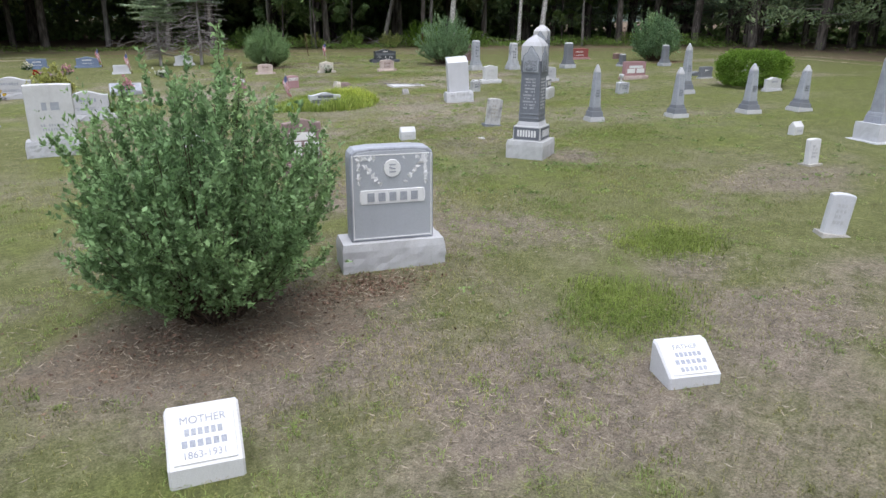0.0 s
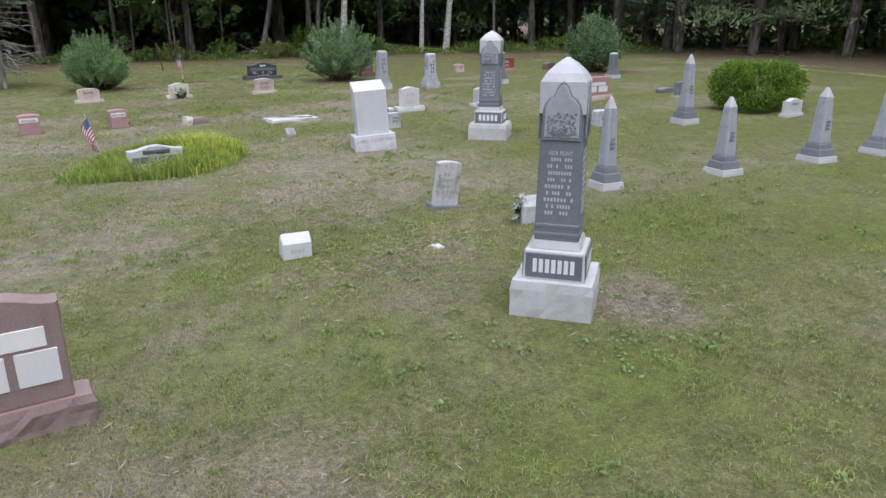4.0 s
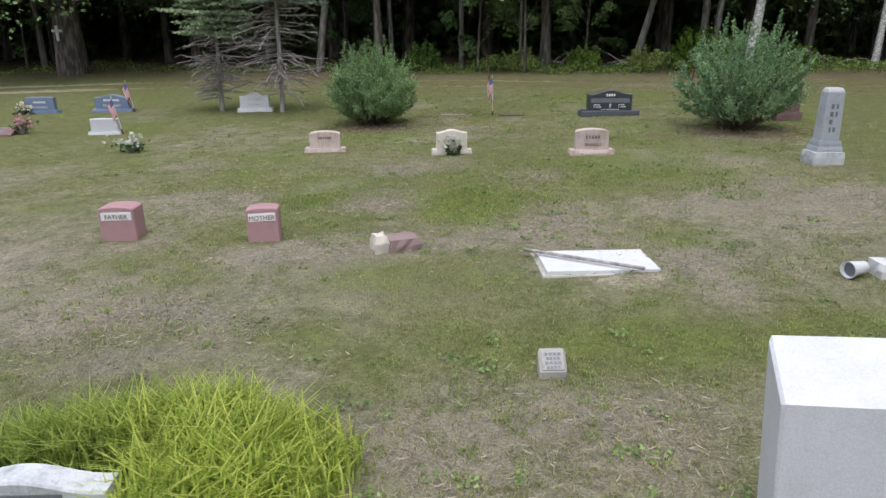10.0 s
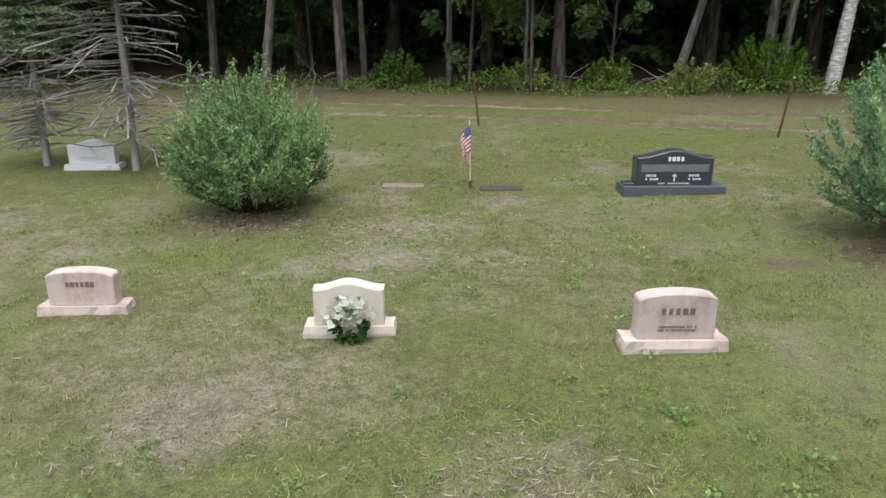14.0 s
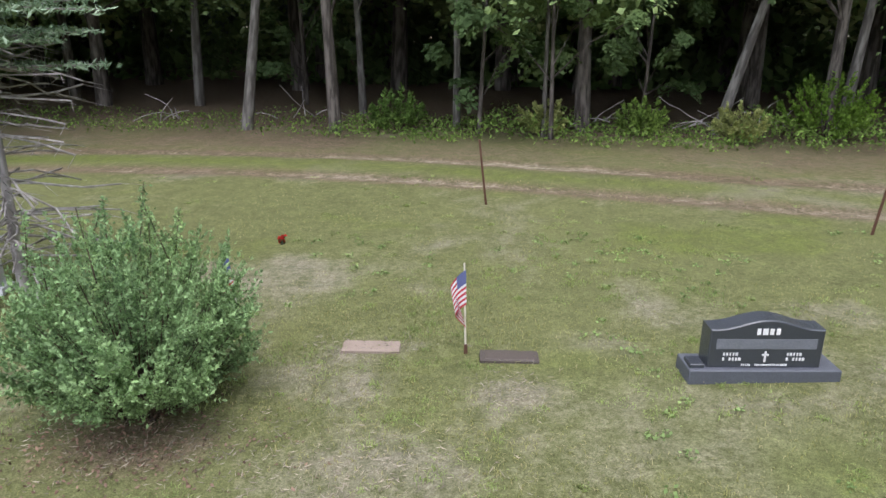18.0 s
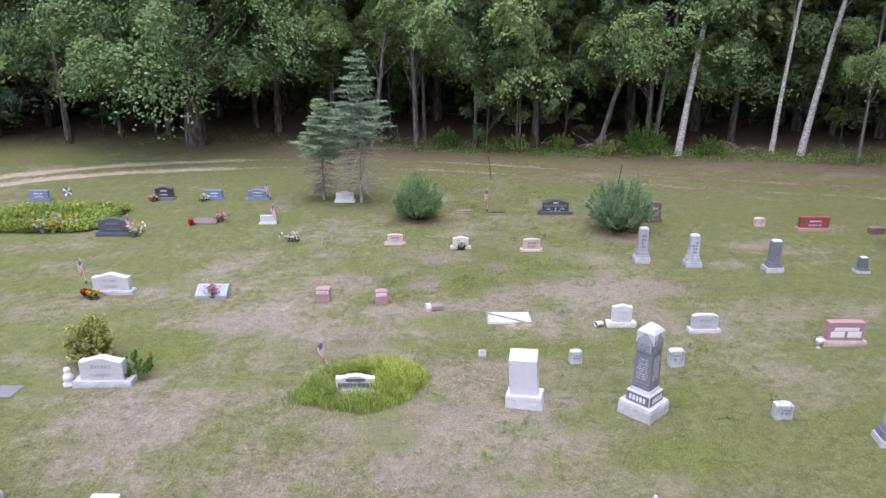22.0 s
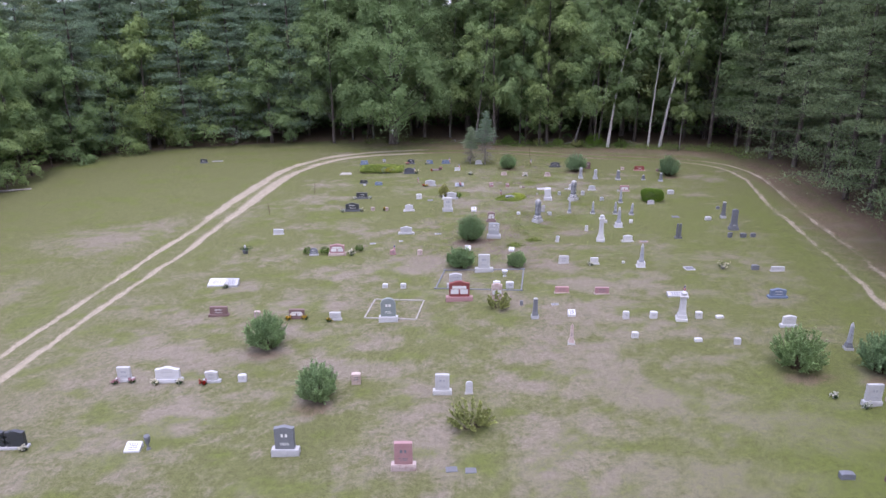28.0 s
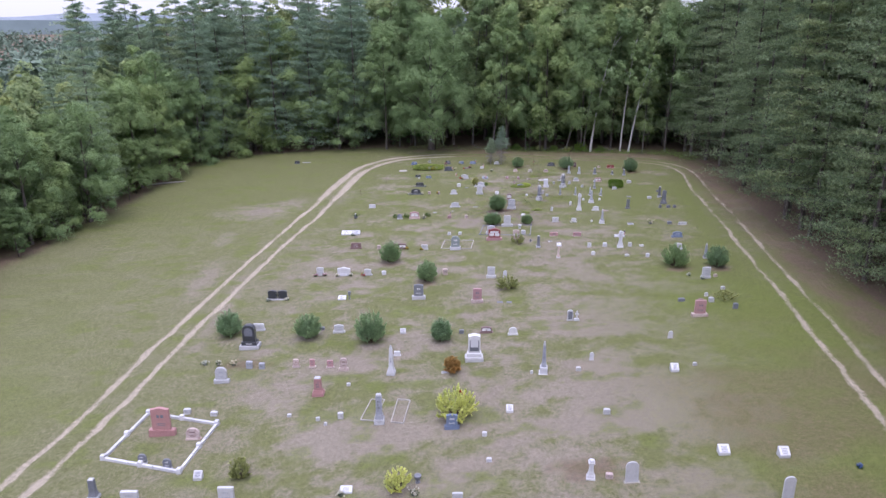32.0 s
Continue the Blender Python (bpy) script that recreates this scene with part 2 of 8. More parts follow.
def bark(name, c, dark, scale=9.0, stretch=0.2):
    m, nt, b = nodes_of(name, 0.9, 0, 0.15)
    t = nt.nodes.new("ShaderNodeTexCoord")
    mp = nt.nodes.new("ShaderNodeMapping")
    mp.inputs["Scale"].default_value = (scale, scale, scale * stretch)
    nt.links.new(t.outputs["Object"], mp.inputs[0])
    n = nt.nodes.new("ShaderNodeTexNoise")
    n.inputs["Scale"].default_value, n.inputs["Detail"].default_value = 1.0, 6
    nt.links.new(mp.outputs[0], n.inputs["Vector"])
    f = ramp(nt, n.outputs[0], [(0.42, dark), (0.62, c)]).outputs[0]
    nt.links.new(f, b.inputs["Base Color"])
    bump(nt, b, n.outputs[0], 0.6, 0.03)
    return m


BARK = bark("grey_brown_bark", (0.185, 0.160, 0.140), (0.065, 0.055, 0.048))
BARK_PALE = bark("pale_grey_bark", (0.22, 0.205, 0.185), (0.10, 0.09, 0.08))
BIRCH = bark("white_birch_bark", (0.70, 0.68, 0.64), (0.36, 0.345, 0.32), 7.0, 2.6)
DEADWOOD = bark("dead_grey_wood", (0.40, 0.37, 0.35), (0.22, 0.20, 0.19))
STEM = bark("shrub_stem", (0.14, 0.10, 0.07), (0.06, 0.045, 0.035), 30)


def ground_material():
    m, nt, b = nodes_of("mown_grass_and_soil", 0.95, 0, 0.1)
    def attr(n):
        a = nt.nodes.new("ShaderNodeAttribute")
        a.attribute_name = n
        return a.outputs["Fac"]
    co = "Object"
    fine = noise_node(nt, 17, 8, 0.78, co).outputs[0]
    mid = noise_node(nt, 4.3, 6, 0.7, co).outputs[0]
    blade = noise_node(nt, 70, 4, 0.85, co).outputs[0]
    green = ramp(nt, fine, [(0.25, (0.073, 0.086, 0.032)), (0.5, (0.144, 0.155, 0.068)), (0.75, (0.228, 0.240, 0.116))]).outputs[0]
    hay = ramp(nt, fine, [(0.25, (0.106, 0.088, 0.070)), (0.5, (0.220, 0.188, 0.158)), (0.75, (0.352, 0.310, 0.272))]).outputs[0]
    soil = ramp(nt, fine, [(0.25, (0.21, 0.182, 0.142)), (0.5, (0.375, 0.334, 0.268)), (0.75, (0.50, 0.452, 0.38))]).outputs[0]
    duff = ramp(nt, fine, [(0.25, (0.082, 0.062, 0.044)), (0.55, (0.178, 0.136, 0.100)), (0.8, (0.275, 0.218, 0.165))]).outputs[0]
    def blur(a, k, w=0.14, kf=None):
        kf = k if kf is None else kf
        add = nt.nodes.new("ShaderNodeMath")
        add.operation = "MULTIPLY_ADD"
        nt.links.new(mid, add.inputs[0])
        add.inputs[1].default_value = k
        nt.links.new(attr(a), add.inputs[2])
        sh = nt.nodes.new("ShaderNodeMath")
        sh.operation = "MULTIPLY_ADD"
        nt.links.new(fine, sh.inputs[0])
        sh.inputs[1].default_value = kf
        nt.links.new(add.outputs[0], sh.inputs[2])
        r = nt.nodes.new("ShaderNodeMapRange")
        r.interpolation_type = "SMOOTHSTEP"
        r.inputs["From Min"].default_value, r.inputs["From Max"].default_value = 0.5 + (k + kf) / 2 - w, 0.5 + (k + kf) / 2 + w
        nt.links.new(sh.outputs[0], r.inputs["Value"])
        return r.outputs[0]
    straw = ramp(nt, fine, [(0.25, (0.128, 0.118, 0.088)), (0.5, (0.258, 0.234, 0.190)), (0.75, (0.366, 0.338, 0.290))]).outputs[0]
    hay = mix(nt, attr("pale"), hay, straw)
    col = mix(nt, blur("dry", 0.8, 0.36, 0.6), green, hay)
    lush = ramp(nt, fine, [(0.3, (0.080, 0.108, 0.027)), (0.7, (0.172, 0.212, 0.052))]).outputs[0]
    col = mix(nt, blur("lush", 1.1, 0.5), col, lush)
    col = mix(nt, blur("duff", 0.8, 0.36), col, duff)
    col = mix(nt, blur("soil", 0.7, 0.26), col, soil)
    sp = ramp(nt, blade, [(0.33, (0.44, 0.43, 0.41)), (0.67, (1.42, 1.40, 1.37))]).outputs[0]
    col = mix(nt, 1.0, col, sp, "MULTIPLY")
    clump = ramp(nt, mid, [(0.32, (0.80, 0.82, 0.78)), (0.68, (1.20, 1.18, 1.14))]).outputs[0]
    col = mix(nt, 1.0, col, clump, "MULTIPLY")
    nt.links.new(col, b.inputs["Base Color"])
    bump(nt, b, blade, 0.7, 0.03)
    return m


GROUND = ground_material()

# ---- ground ----
G0, GX, GY, GXX, GXY, GYY = 0.06080, 0.03403, 0.01970, -0.00541, -0.02892, -0.00056


def gz(x, y):
    """Height of the ground: a gentle slope that levels out far off."""
    x, y = 70 * np.tanh(x / 70), 70 * np.tanh(y / 70)
    return G0 + GX * x + GY * y + (GXX * x * x + GXY * x * y + GYY * y * y) / 50


def hashed(ix, iy, seed):
    n = (ix.astype(np.int64) * 374761393 + iy.astype(np.int64) * 668265263 + seed * 1442695) & 0x7FFFFFFF
    n = ((n ^ (n >> 13)) * 1274126177) & 0x7FFFFFFF
    return ((n ^ (n >> 16)) & 0xFFFF) / 65535.0


def vnoise(x, y, seed):
    ix, iy = np.floor(x), np.floor(y)
    fx, fy = x - ix, y - iy
    fx, fy = fx * fx * (3 - 2 * fx), fy * fy * (3 - 2 * fy)
    a, b = hashed(ix, iy, seed), hashed(ix + 1, iy, seed)
    c, d = hashed(ix, iy + 1, seed), hashed(ix + 1, iy + 1, seed)
    return (a + (b - a) * fx) * (1 - fy) + (c + (d - c) * fx) * fy


def fbm(x, y, seed, octaves=4):
    s, amp, tot = 0, 1.0, 0
    for k in range(octaves):
        s = s + amp * vnoise(x * 2 ** k + 17.3 * k, y * 2 ** k - 9.1 * k, seed + k)
        tot += amp
        amp *= 0.55
    return s / tot


def line_distance(px, py, line):
    best = np.full(np.shape(px), 1e9)
    for (ax, ay), (bx_, by_) in zip(line, line[1:]):
        dx, dy = bx_ - ax, by_ - ay
        s = np.clip(((px - ax) * dx + (py - ay) * dy) / (dx * dx + dy * dy), 0, 1)
        best = np.minimum(best, np.hypot(px - ax - s * dx, py - ay - s * dy))
    return best


def smooth_line(pts, n=6):
    out = []
    p = [pts[0]] + list(pts) + [pts[-1]]
    for i in range(1, len(p) - 2):
        for k in range(n):
            t = k / n
            q = [0.5 * (2 * b + (c - a) * t + (2 * a - 5 * b + 4 * c - d) * t * t + (3 * b - a - 3 * c + d) * t ** 3)
                 for a, b, c, d in zip(p[i - 1], p[i], p[i + 1], p[i + 2])]
            out.append(tuple(q))
    return out + [pts[-1]]


TRACK = smooth_line([(-46, -125), (-41, -100), (-36.5, -80), (-33, -62), (-31, -50), (-29.7, -43.4), (-28.2, -35), (-27.3, -26), (-26.0, -16.9), (-24.3, -5.2), (-21.9, 8.5), (-20.1, 22.0), (-18.4, 30.5),
                     (-14.8, 36.3), (-10.6, 38.6), (-6.3, 39.5), (-1.0, 39.9), (3.1, 39.5), (6.4, 38.8), (9.2, 37.9), (12.8, 36.6), (16.5, 35.2), (20.3, 34.0), (25.2, 32.4), (28.6, 29.2),
                     (29.4, 23.5), (27.7, 13.5), (26.0, 1.0), (24.2, -11.0), (22.4, -24.0), (21.1, -32.5), (19.9, -40.0), (18.0, -50), (15.5, -62), (11, -80), (5, -100), (-2, -125)])
WOODS = smooth_line([(-80, -118), (-74, -90), (-66, -62), (-56, -30), (-52, -9), (-49, 5), (-47.5, 22), (-45.5, 37.5), (-38, 42.5), (-28, 45.3), (-14, 47.2), (-5, 47.3), (1.5, 45.2), (8.0, 43.8),
                     (13.4, 42.6), (18.4, 41.6), (26, 40.2), (32, 37.5), (34.5, 31), (33.6, 20), (31.6, 8), (30.2, -6), (29.4, -16), (28.6, -28), (27.5, -44), (26, -62), (24, -90), (21, -118)])


def inside_woods(px, py):
    """Even-odd test: true outside the clearing."""
    ring = WOODS + [(21, -128), (-20, -134), (-80, -128)]
    odd = np.zeros(np.shape(px), bool)
    for (ax, ay), (bx_, by_) in zip(ring, ring[1:] + ring[:1]):
        if ay != by_:
            odd ^= ((ay > py) != (by_ > py)) & (px < (bx_ - ax) * (py - ay) / (by_ - ay) + ax)
    return ~odd


def spot(X, Y, x, y, rx, ry, seed=5):
    """A ragged round patch: 1 in its middle, 0 outside."""
    d = np.hypot((X - x) / rx, (Y - y) / ry) + 0.9 * (fbm(X * 1.9, Y * 1.9, seed) - 0.5)
    return np.clip((1.25 - d) / 0.8, 0, 1)


# bare or brown spots: x, y, half width, half depth; and lush green ones
BROWN, LUSH, BARE = [], [], []
BROWN += [(2.36, 3.3, 1.5, 0.8), (4.75, 3.6, 0.9, 0.7), (8.5, 7.1, 1.3, 0.8), (6.7, 9.6, 0.7, 0.5), (5.15, 11.4, 0.8, 0.7), (6.33, 11.85, 0.9, 0.6), (4.1, 19.1, 1.5, 0.5), (6.36, 17.7, 1.1, 0.8)]
BROWN += [(8.4, 20.66, 1.2, 0.4), (7.3, 21.6, 1.1, 0.5), (5.7, 23.0, 0.7, 0.4), (8.07, 22.46, 0.7, 0.5), (5.38, 21.27, 0.9, 0.5), (4.1, 6.3, 0.7, 0.5), (4.9, 4.9, 0.6, 0.4), (6.2, 14.2, 1.0, 0.5), (6.07, 16.2, 0.8, 0.6), (3.25, 25.5, 1.0, 0.5), (6.1, 24.7, 0.9, 0.4), (8.1, 24.35, 0.6, 0.5), (5.0, 15.9, 1.4, 0.4)]
BROWN += [(-8.1, -5.5, 1.6, 1.0), (6.7, -2.9, 2.2, 0.8), (16.7, 0.9, 1.8, 1.0), (8.4, -37.2, 7.0, 4.5), (5.5, -26.0, 6.0, 3.0), (-15.0, -31.0, 3.4, 1.4), (-31.0, 9.0, 4.5, 3.0)]
BROWN += [(-12.5, -30.6, 3.2, 1.6), (-11.0, -40.2, 3.4, 2.0), (-5.5, -13.0, 2.2, 1.2), (2.5, 9.0, 2.0, 0.9), (-2.6, 1.0, 1.6, 1.6), (-25.0, -20.0, 0.8, 8.0), (7.5, 27.6, 1.4, 0.5)]
BARE += [(0.35, 5.4, 1.5, 0.85), (1.7, 5.75, 0.8, 0.35), (5.5, 29.0, 1.1, 0.6), (12.4, 27.3, 1.3, 0.8), (21.4, 24.2, 1.1, 0.7), (10.9, 27.3, 0.5, 0.25), (15.4, -15.8, 1.6, 0.8), (19.0, -16.3, 1.4, 0.7)]
BROWN += [(7.6, 17.95, 0.6, 0.5)]
SANDY = [(8.35, 20.2, 0.66, 0.3)]
BARE += [(-11.2, -11.4, 1.4, 0.7), (-7.6, -16.8, 1.3, 0.7), (1.5, -44.0, 2.6, 1.3), (-20.5, -30.3, 2.4, 0.9), (-7.2, 30.6, 0.4, 0.2)]
LUSH += [(3.75, 4.35, 0.65, 0.7), (5.3, 5.5, 0.7, 0.5), (4.7, 17.35, 1.25, 0.95), (-7.4, 30.2, 3.0, 1.5), (-8.1, 23.4, 1.5, 0.7), (-4.3, -1.6, 0.6, 1.2)]
LUSH += [(1.2, -1.4, 1.8, 0.8), (9.8, 9.5, 1.2, 0.6), (5.6, -20.5, 1.2, 0.5), (-14.0, -33.0, 2.0, 0.8)]
LUSH += [(7.06, 22.8, 1.0, 0.7), (5.0, 23.3, 0.8, 0.4), (0.0, 2.6, 1.1, 1.4), (-1.6, 4.6, 0.8, 0.6), (8.6, 11.0, 0.9, 0.9)]
BROWN += [(-27.9, 8.7, 3.6, 4.5), (-25.3, 12.0, 2.4, 3.0), (-30.4, -1.5, 1.2, 2.4), (-28.9, -13.0, 1.2, 5.0), (-16.7, -34.7, 3.0, 2.0), (-13.6, -40.1, 3.0, 1.6), (3.9, -34.0, 3.0, 3.0), (4.0, -39.0, 3.4, 2.2), (-0.5, -41.2, 2.4, 1.8), (-19.0, -28.2, 1.8, 1.0)]
BROWN += [(5.6, 11.5, 0.7, 0.8), (6.7, 9.5, 0.4, 0.4), (5.8, 13.2, 0.4, 0.5), (4.0, 19.6, 1.0, 0.8), (1.4, 20.6, 1.0, 0.7), (-0.1, 15.9, 1.4, 0.9), (7.4, 14.7, 0.7, 0.6), (6.1, 14.6, 0.7, 0.5), (12.4, 22.5, 1.4, 0.8), (14.7, 24.2, 0.8, 0.6), (4.2, 19.6, 0.8, 0.5), (1.2, 20.1, 0.7, 0.8), (3.8, 23.3, 0.9, 0.8), (6.0, 22.8, 0.5, 0.9), (7.9, 24.2, 0.5, 0.7), (12.0, 22.6, 0.8, 0.7), (5.8, 16.1, 0.1, 0.2), (7.9, 21.8, 0.5, 0.3), (5.7, 23.2, 0.5, 0.6), (4.1, 23.5, 0.2, 0.4)]
LUSH += [(3.3, 11.5, 0.3, 0.3), (10.2, 10.8, 0.4, 1.6), (3.8, 25.6, 0.8, 1.3), (10.8, 26.8, 1.2, 2.6), (10.4, 15.0, 1.6, 0.8), (-0.1, 19.2, 1.3, 1.0), (9.7, 24.6, 1.9, 1.6), (6.4, 20.3, 1.4, 0.7)]
BROWN += [(7.1, 30.55, 0.5, 0.2), (8.4, 29.7, 0.4, 0.3), (7.2, 28.6, 0.9, 0.5)]
# worn grass round the shrubs, and old graves that show as greener strips
for x_, y_ in ((-11.2, -11.2), (-7.6, -16.7), (15.4, -15.5), (19.0, -16.1), (-22.9, -26.3), (-16.5, -27.3), (-11.6, -28.5), (-6.25, -28.9), (-0.45, -0.4), (0.5, 5.0)):
    BROWN.append((x_, y_, 1.7, 0.9))
strips = random.Random(44)
for _ in range(44):
    LUSH.append((strips.uniform(-23, 18), strips.uniform(-58, 1), strips.uniform(0.5, 1.5), strips.uniform(0.4, 1.0)))



def spread(lo, hi, step, far, k=1.22):
    mid = list(np.arange(lo, hi + step / 2, step))
    up, s = [], step
    while (up[-1] if up else hi) < far:
        s *= k
        up.append((up[-1] if up else hi) + s)
    down, s = [], step
    while (down[-1] if down else lo) > -far:
        s *= k
        down.append((down[-1] if down else lo) - s)
    return np.array(down[::-1] + mid + up)


def build_ground():
    xs, ys = spread(-34, 34, 0.22, 2600), spread(-46, 44, 0.22, 2600)
    X, Y = np.meshgrid(xs, ys)
    Z = gz(X, Y) + 0.035 * (fbm(X * 0.8, Y * 0.8, 3) - 0.5)
    near = (np.abs(X) < 110) & (np.abs(Y) < 140)
    d = np.where(near, line_distance(X, Y, TRACK), 99.0)
    side = (fbm(X * 0.9, Y * 0.9, 40) - 0.5) * 0.5 + (fbm(X * 0.22, Y * 0.22, 43, 3) - 0.5) * 0.7
    rut = np.clip(1.15 - np.abs(d + side * 0.6 - 0.98) / (0.26 + 0.26 * fbm(X * 0.5, Y * 0.5, 47, 3) + 0.3 * np.clip((Y - 4) / 14, 0, 1) * (X < -4)), 0, 1)
    wood = np.where(near | (Y < -60), inside_woods(X, Y), True)
    wd = np.where(near, line_distance(X, Y, WOODS), 50.0)
    wd = np.where(wood, -wd, wd)
    Z = Z - 0.05 * rut
    dry = 0.38 + 0.6 * (fbm(X * 0.13, Y * 0.13, 11, 3) - 0.5) + 1.15 * (fbm(X * 0.36, Y * 0.58, 21, 5) - 0.5) + 0.7 * (fbm(X * 1.7, Y * 1.7, 25, 3) - 0.5)
    still = np.clip((-15 - X) / 8, 0, 1)
    dry = dry * (1 - still) + (0.30 + (dry - 0.36) * 0.2) * still
    # drier in the open front half, greener at the back and on the unused field
    dry = dry + 0.035 * np.clip((4 - Y) / 8, -0.6, 1) + np.clip((4 - Y) / 160, -0.19, 0.12) - 0.04 * np.clip((-16 - X) / 6, 0, 1)
    lush = np.clip((fbm(X * 0.55, Y * 0.9, 33, 4) - 0.53) * 3.0, 0, 0.5)
    # a greener strip runs inside the eastern track, and the low end of the field stays green
    east = (X > 8) * (X < 40) * (Y < 26) * np.clip((26 - Y) / 14, 0, 1)
    strip = east * np.clip(1.3 - np.abs(d - 2.9) / 1.9, 0, 1) * (X < 26 + 0.16 * Y)
    lush = np.maximum(lush, strip * (0.30 + 0.35 * fbm(X * 0.4, Y * 0.4, 36)))
    dry = dry - 0.22 * strip
    low = np.clip((-24 - X) / 14, 0, 1) * np.clip((6 - Y) / 40, 0, 1)
    lush = np.maximum(lush, low * (0.30 + 0.35 * fbm(X * 0.12, Y * 0.12, 37)))
    dry = dry - 0.03 * np.clip((-20 - X) / 8, 0, 1)
    # thin turf over brown soil at the low eastern end, also painting in vignette
    thin = np.clip((X - 1) / 10, 0, 1) * np.clip((-14 - Y) / 24, 0, 1) * (X < 26)
    duff = np.where(X < -14, np.clip(0.2 - wd / 1.5, 0, 1), np.clip((1.6 - wd) / 1.6, 0, 1))
    # leaf litter banks along the outer side of the track
    duff = np.where(wood & (wd < -1.5), 1.6, duff)
    bank = np.clip(1.25 - np.abs(wd - 2.4) / 3.6, 0, 1) * np.where(Y > 37, 1.0, 1.1 * (X > 20)) * np.clip((X + 15) / 5, 0, 1)
    duff = np.maximum(duff, bank * (0.30 + 0.5 * fbm(X * 0.6, Y * 0.6, 61)))
    west = np.clip((-2 - X) / 12, 0, 1)
    soil = rut * (0.66 * west + (1 - west) * np.where(Y > 32, 0.42, 0.62)) + rut * 0.5 * (-0.1 + fbm(X * 0.7, Y * 0.7, 71))
    soil = soil - 0.30 * (fbm(X * 0.25, Y * 0.25, 75, 3) - 0.35) * rut * 2.0 - 0.17 * east * rut
    soil = soil + 0.35 * np.clip(1 - d / 1.6, 0, 1) * west * np.clip((Y - 6) / 12, 0, 1)
    duff = np.maximum(duff, thin * np.clip(0.10 + 0.62 * fbm(X * 0.3, Y * 0.45, 64), 0, 0.5))
    # turf darkened to olive in the east and low end: vignette painted into colour
    east_dim = np.clip((X - 4) / 12, 0, 1) * np.clip((26 - Y) / 10, 0, 1) * (X < 30)
    lush = np.maximum(lush, east_dim * (0.14 + 0.40 * fbm(X * 0.35, Y * 0.6, 38)))
    dry = dry - 0.13 * east_dim
    # further darkening of the low south-east, falloff put into the turf colour
    southeast_dim = np.clip((X - 2) / 12, 0, 1) * np.clip((-6 - Y) / 16, 0, 1) * (X < 30)
    lush = np.maximum(lush, southeast_dim * (0.45 + 0.45 * fbm(X * 0.3, Y * 0.5, 39)))
    dry = dry - 0.10 * southeast_dim + 0.55 * southeast_dim * (fbm(X * 0.6, Y * 0.9, 55, 4) - 0.5)
    dry = dry + 0.07 * np.clip((X + 3) / 3, 0, 1) * np.clip((10 - X) / 3, 0, 1) * np.clip((17 - Y) / 4, 0, 1) * np.clip((Y + 4) / 6, 0, 1)
    for x, y, rx, ry in BROWN:
        dry = dry + (0.30 if y > 7 else 0.28) * spot(X, Y, x, y, rx, ry)
    back = np.clip((Y - 31) / 3, 0, 1) * np.clip((X + 9) / 6, 0, 1)
    duff = np.maximum(duff, np.clip(1.2 - np.abs(d - 0.98) / 0.62, 0, 1) * 0.75 * back)
    soil = soil * (1 - 0.28 * back)
    # grass keeps to the crown between the ruts
    crown = np.clip(1.2 - d / 0.5, 0, 1) * back * (0.4 + 0.9 * fbm(X * 0.35, Y * 0.35, 78, 3))
    duff = duff * (1 - 0.85 * np.clip(crown, 0, 1))
    lush = np.maximum(lush, 0.6 * crown)
    for x, y, rx, ry in SANDY:
        soil = np.maximum(soil, 0.55 * spot(X, Y, x, y, rx, ry))
    for x, y, rx, ry in BARE:
        duff = np.maximum(duff, 0.6 * spot(X, Y, x, y, rx, ry))
    for i, (x, y, rx, ry) in enumerate(LUSH):
        lush = np.maximum(lush, (0.62 if i < 3 else 0.54) * spot(X, Y, x, y, rx, ry))
    # the cut grass bleaches paler up the slope
    near = np.clip(1.3 - np.hypot((X - 4) / 8, (Y - 5) / 7), 0, 1)
    pale = np.clip(0.62 + 0.4 * np.clip((Y - 12) / 9, 0, 1) - 0.75 * near - 0.3 * np.clip((X - 10) / 10, 0, 1), 0, 1) * (0.75 + 0.7 * (fbm(X * 0.3, Y * 0.3, 58, 3) - 0.35))
    ny, nx = X.shape
    idx = np.arange(nx * ny).reshape(ny, nx)
    quads = np.stack([idx[:-1, :-1], idx[:-1, 1:], idx[1:, 1:], idx[1:, :-1]], -1).reshape(-1, 4)
    on_track = (d < 1.95).ravel()[quads].all(1)
    for name, sel, label, cat in (("ground", ~on_track, "mown grass with dry brown patches on a gentle slope", "lawn"),
                                  ("road", on_track, "sandy two-rut dirt track with a grassy middle", "dirt track")):
        q = quads[sel]
        used, inv = np.unique(q, return_inverse=True)
        me = bpy.data.meshes.new(name)
        me.vertices.add(len(used))
        me.vertices.foreach_set("co", np.stack([X.ravel()[used], Y.ravel()[used], Z.ravel()[used]], 1).astype(np.float32).ravel())
        me.loops.add(q.size)
        me.loops.foreach_set("vertex_index", inv.reshape(-1).astype(np.int32))
        me.polygons.add(len(q))
        me.polygons.foreach_set("loop_start", np.arange(0, q.size, 4, dtype=np.int32))
        me.polygons.foreach_set("use_smooth", np.ones(len(q), bool))
        for key, val in (("dry", dry), ("soil", soil), ("duff", duff), ("lush", lush), ("pale", pale)):
            a = me.attributes.new(key, "FLOAT", "POINT")
            a.data.foreach_set("value", val.ravel()[used].astype(np.float32))
        me.update(calc_edges=True)
        me.materials.append(GROUND)
        tagged(new(name, me), label, cat, kind="structure")


build_ground()

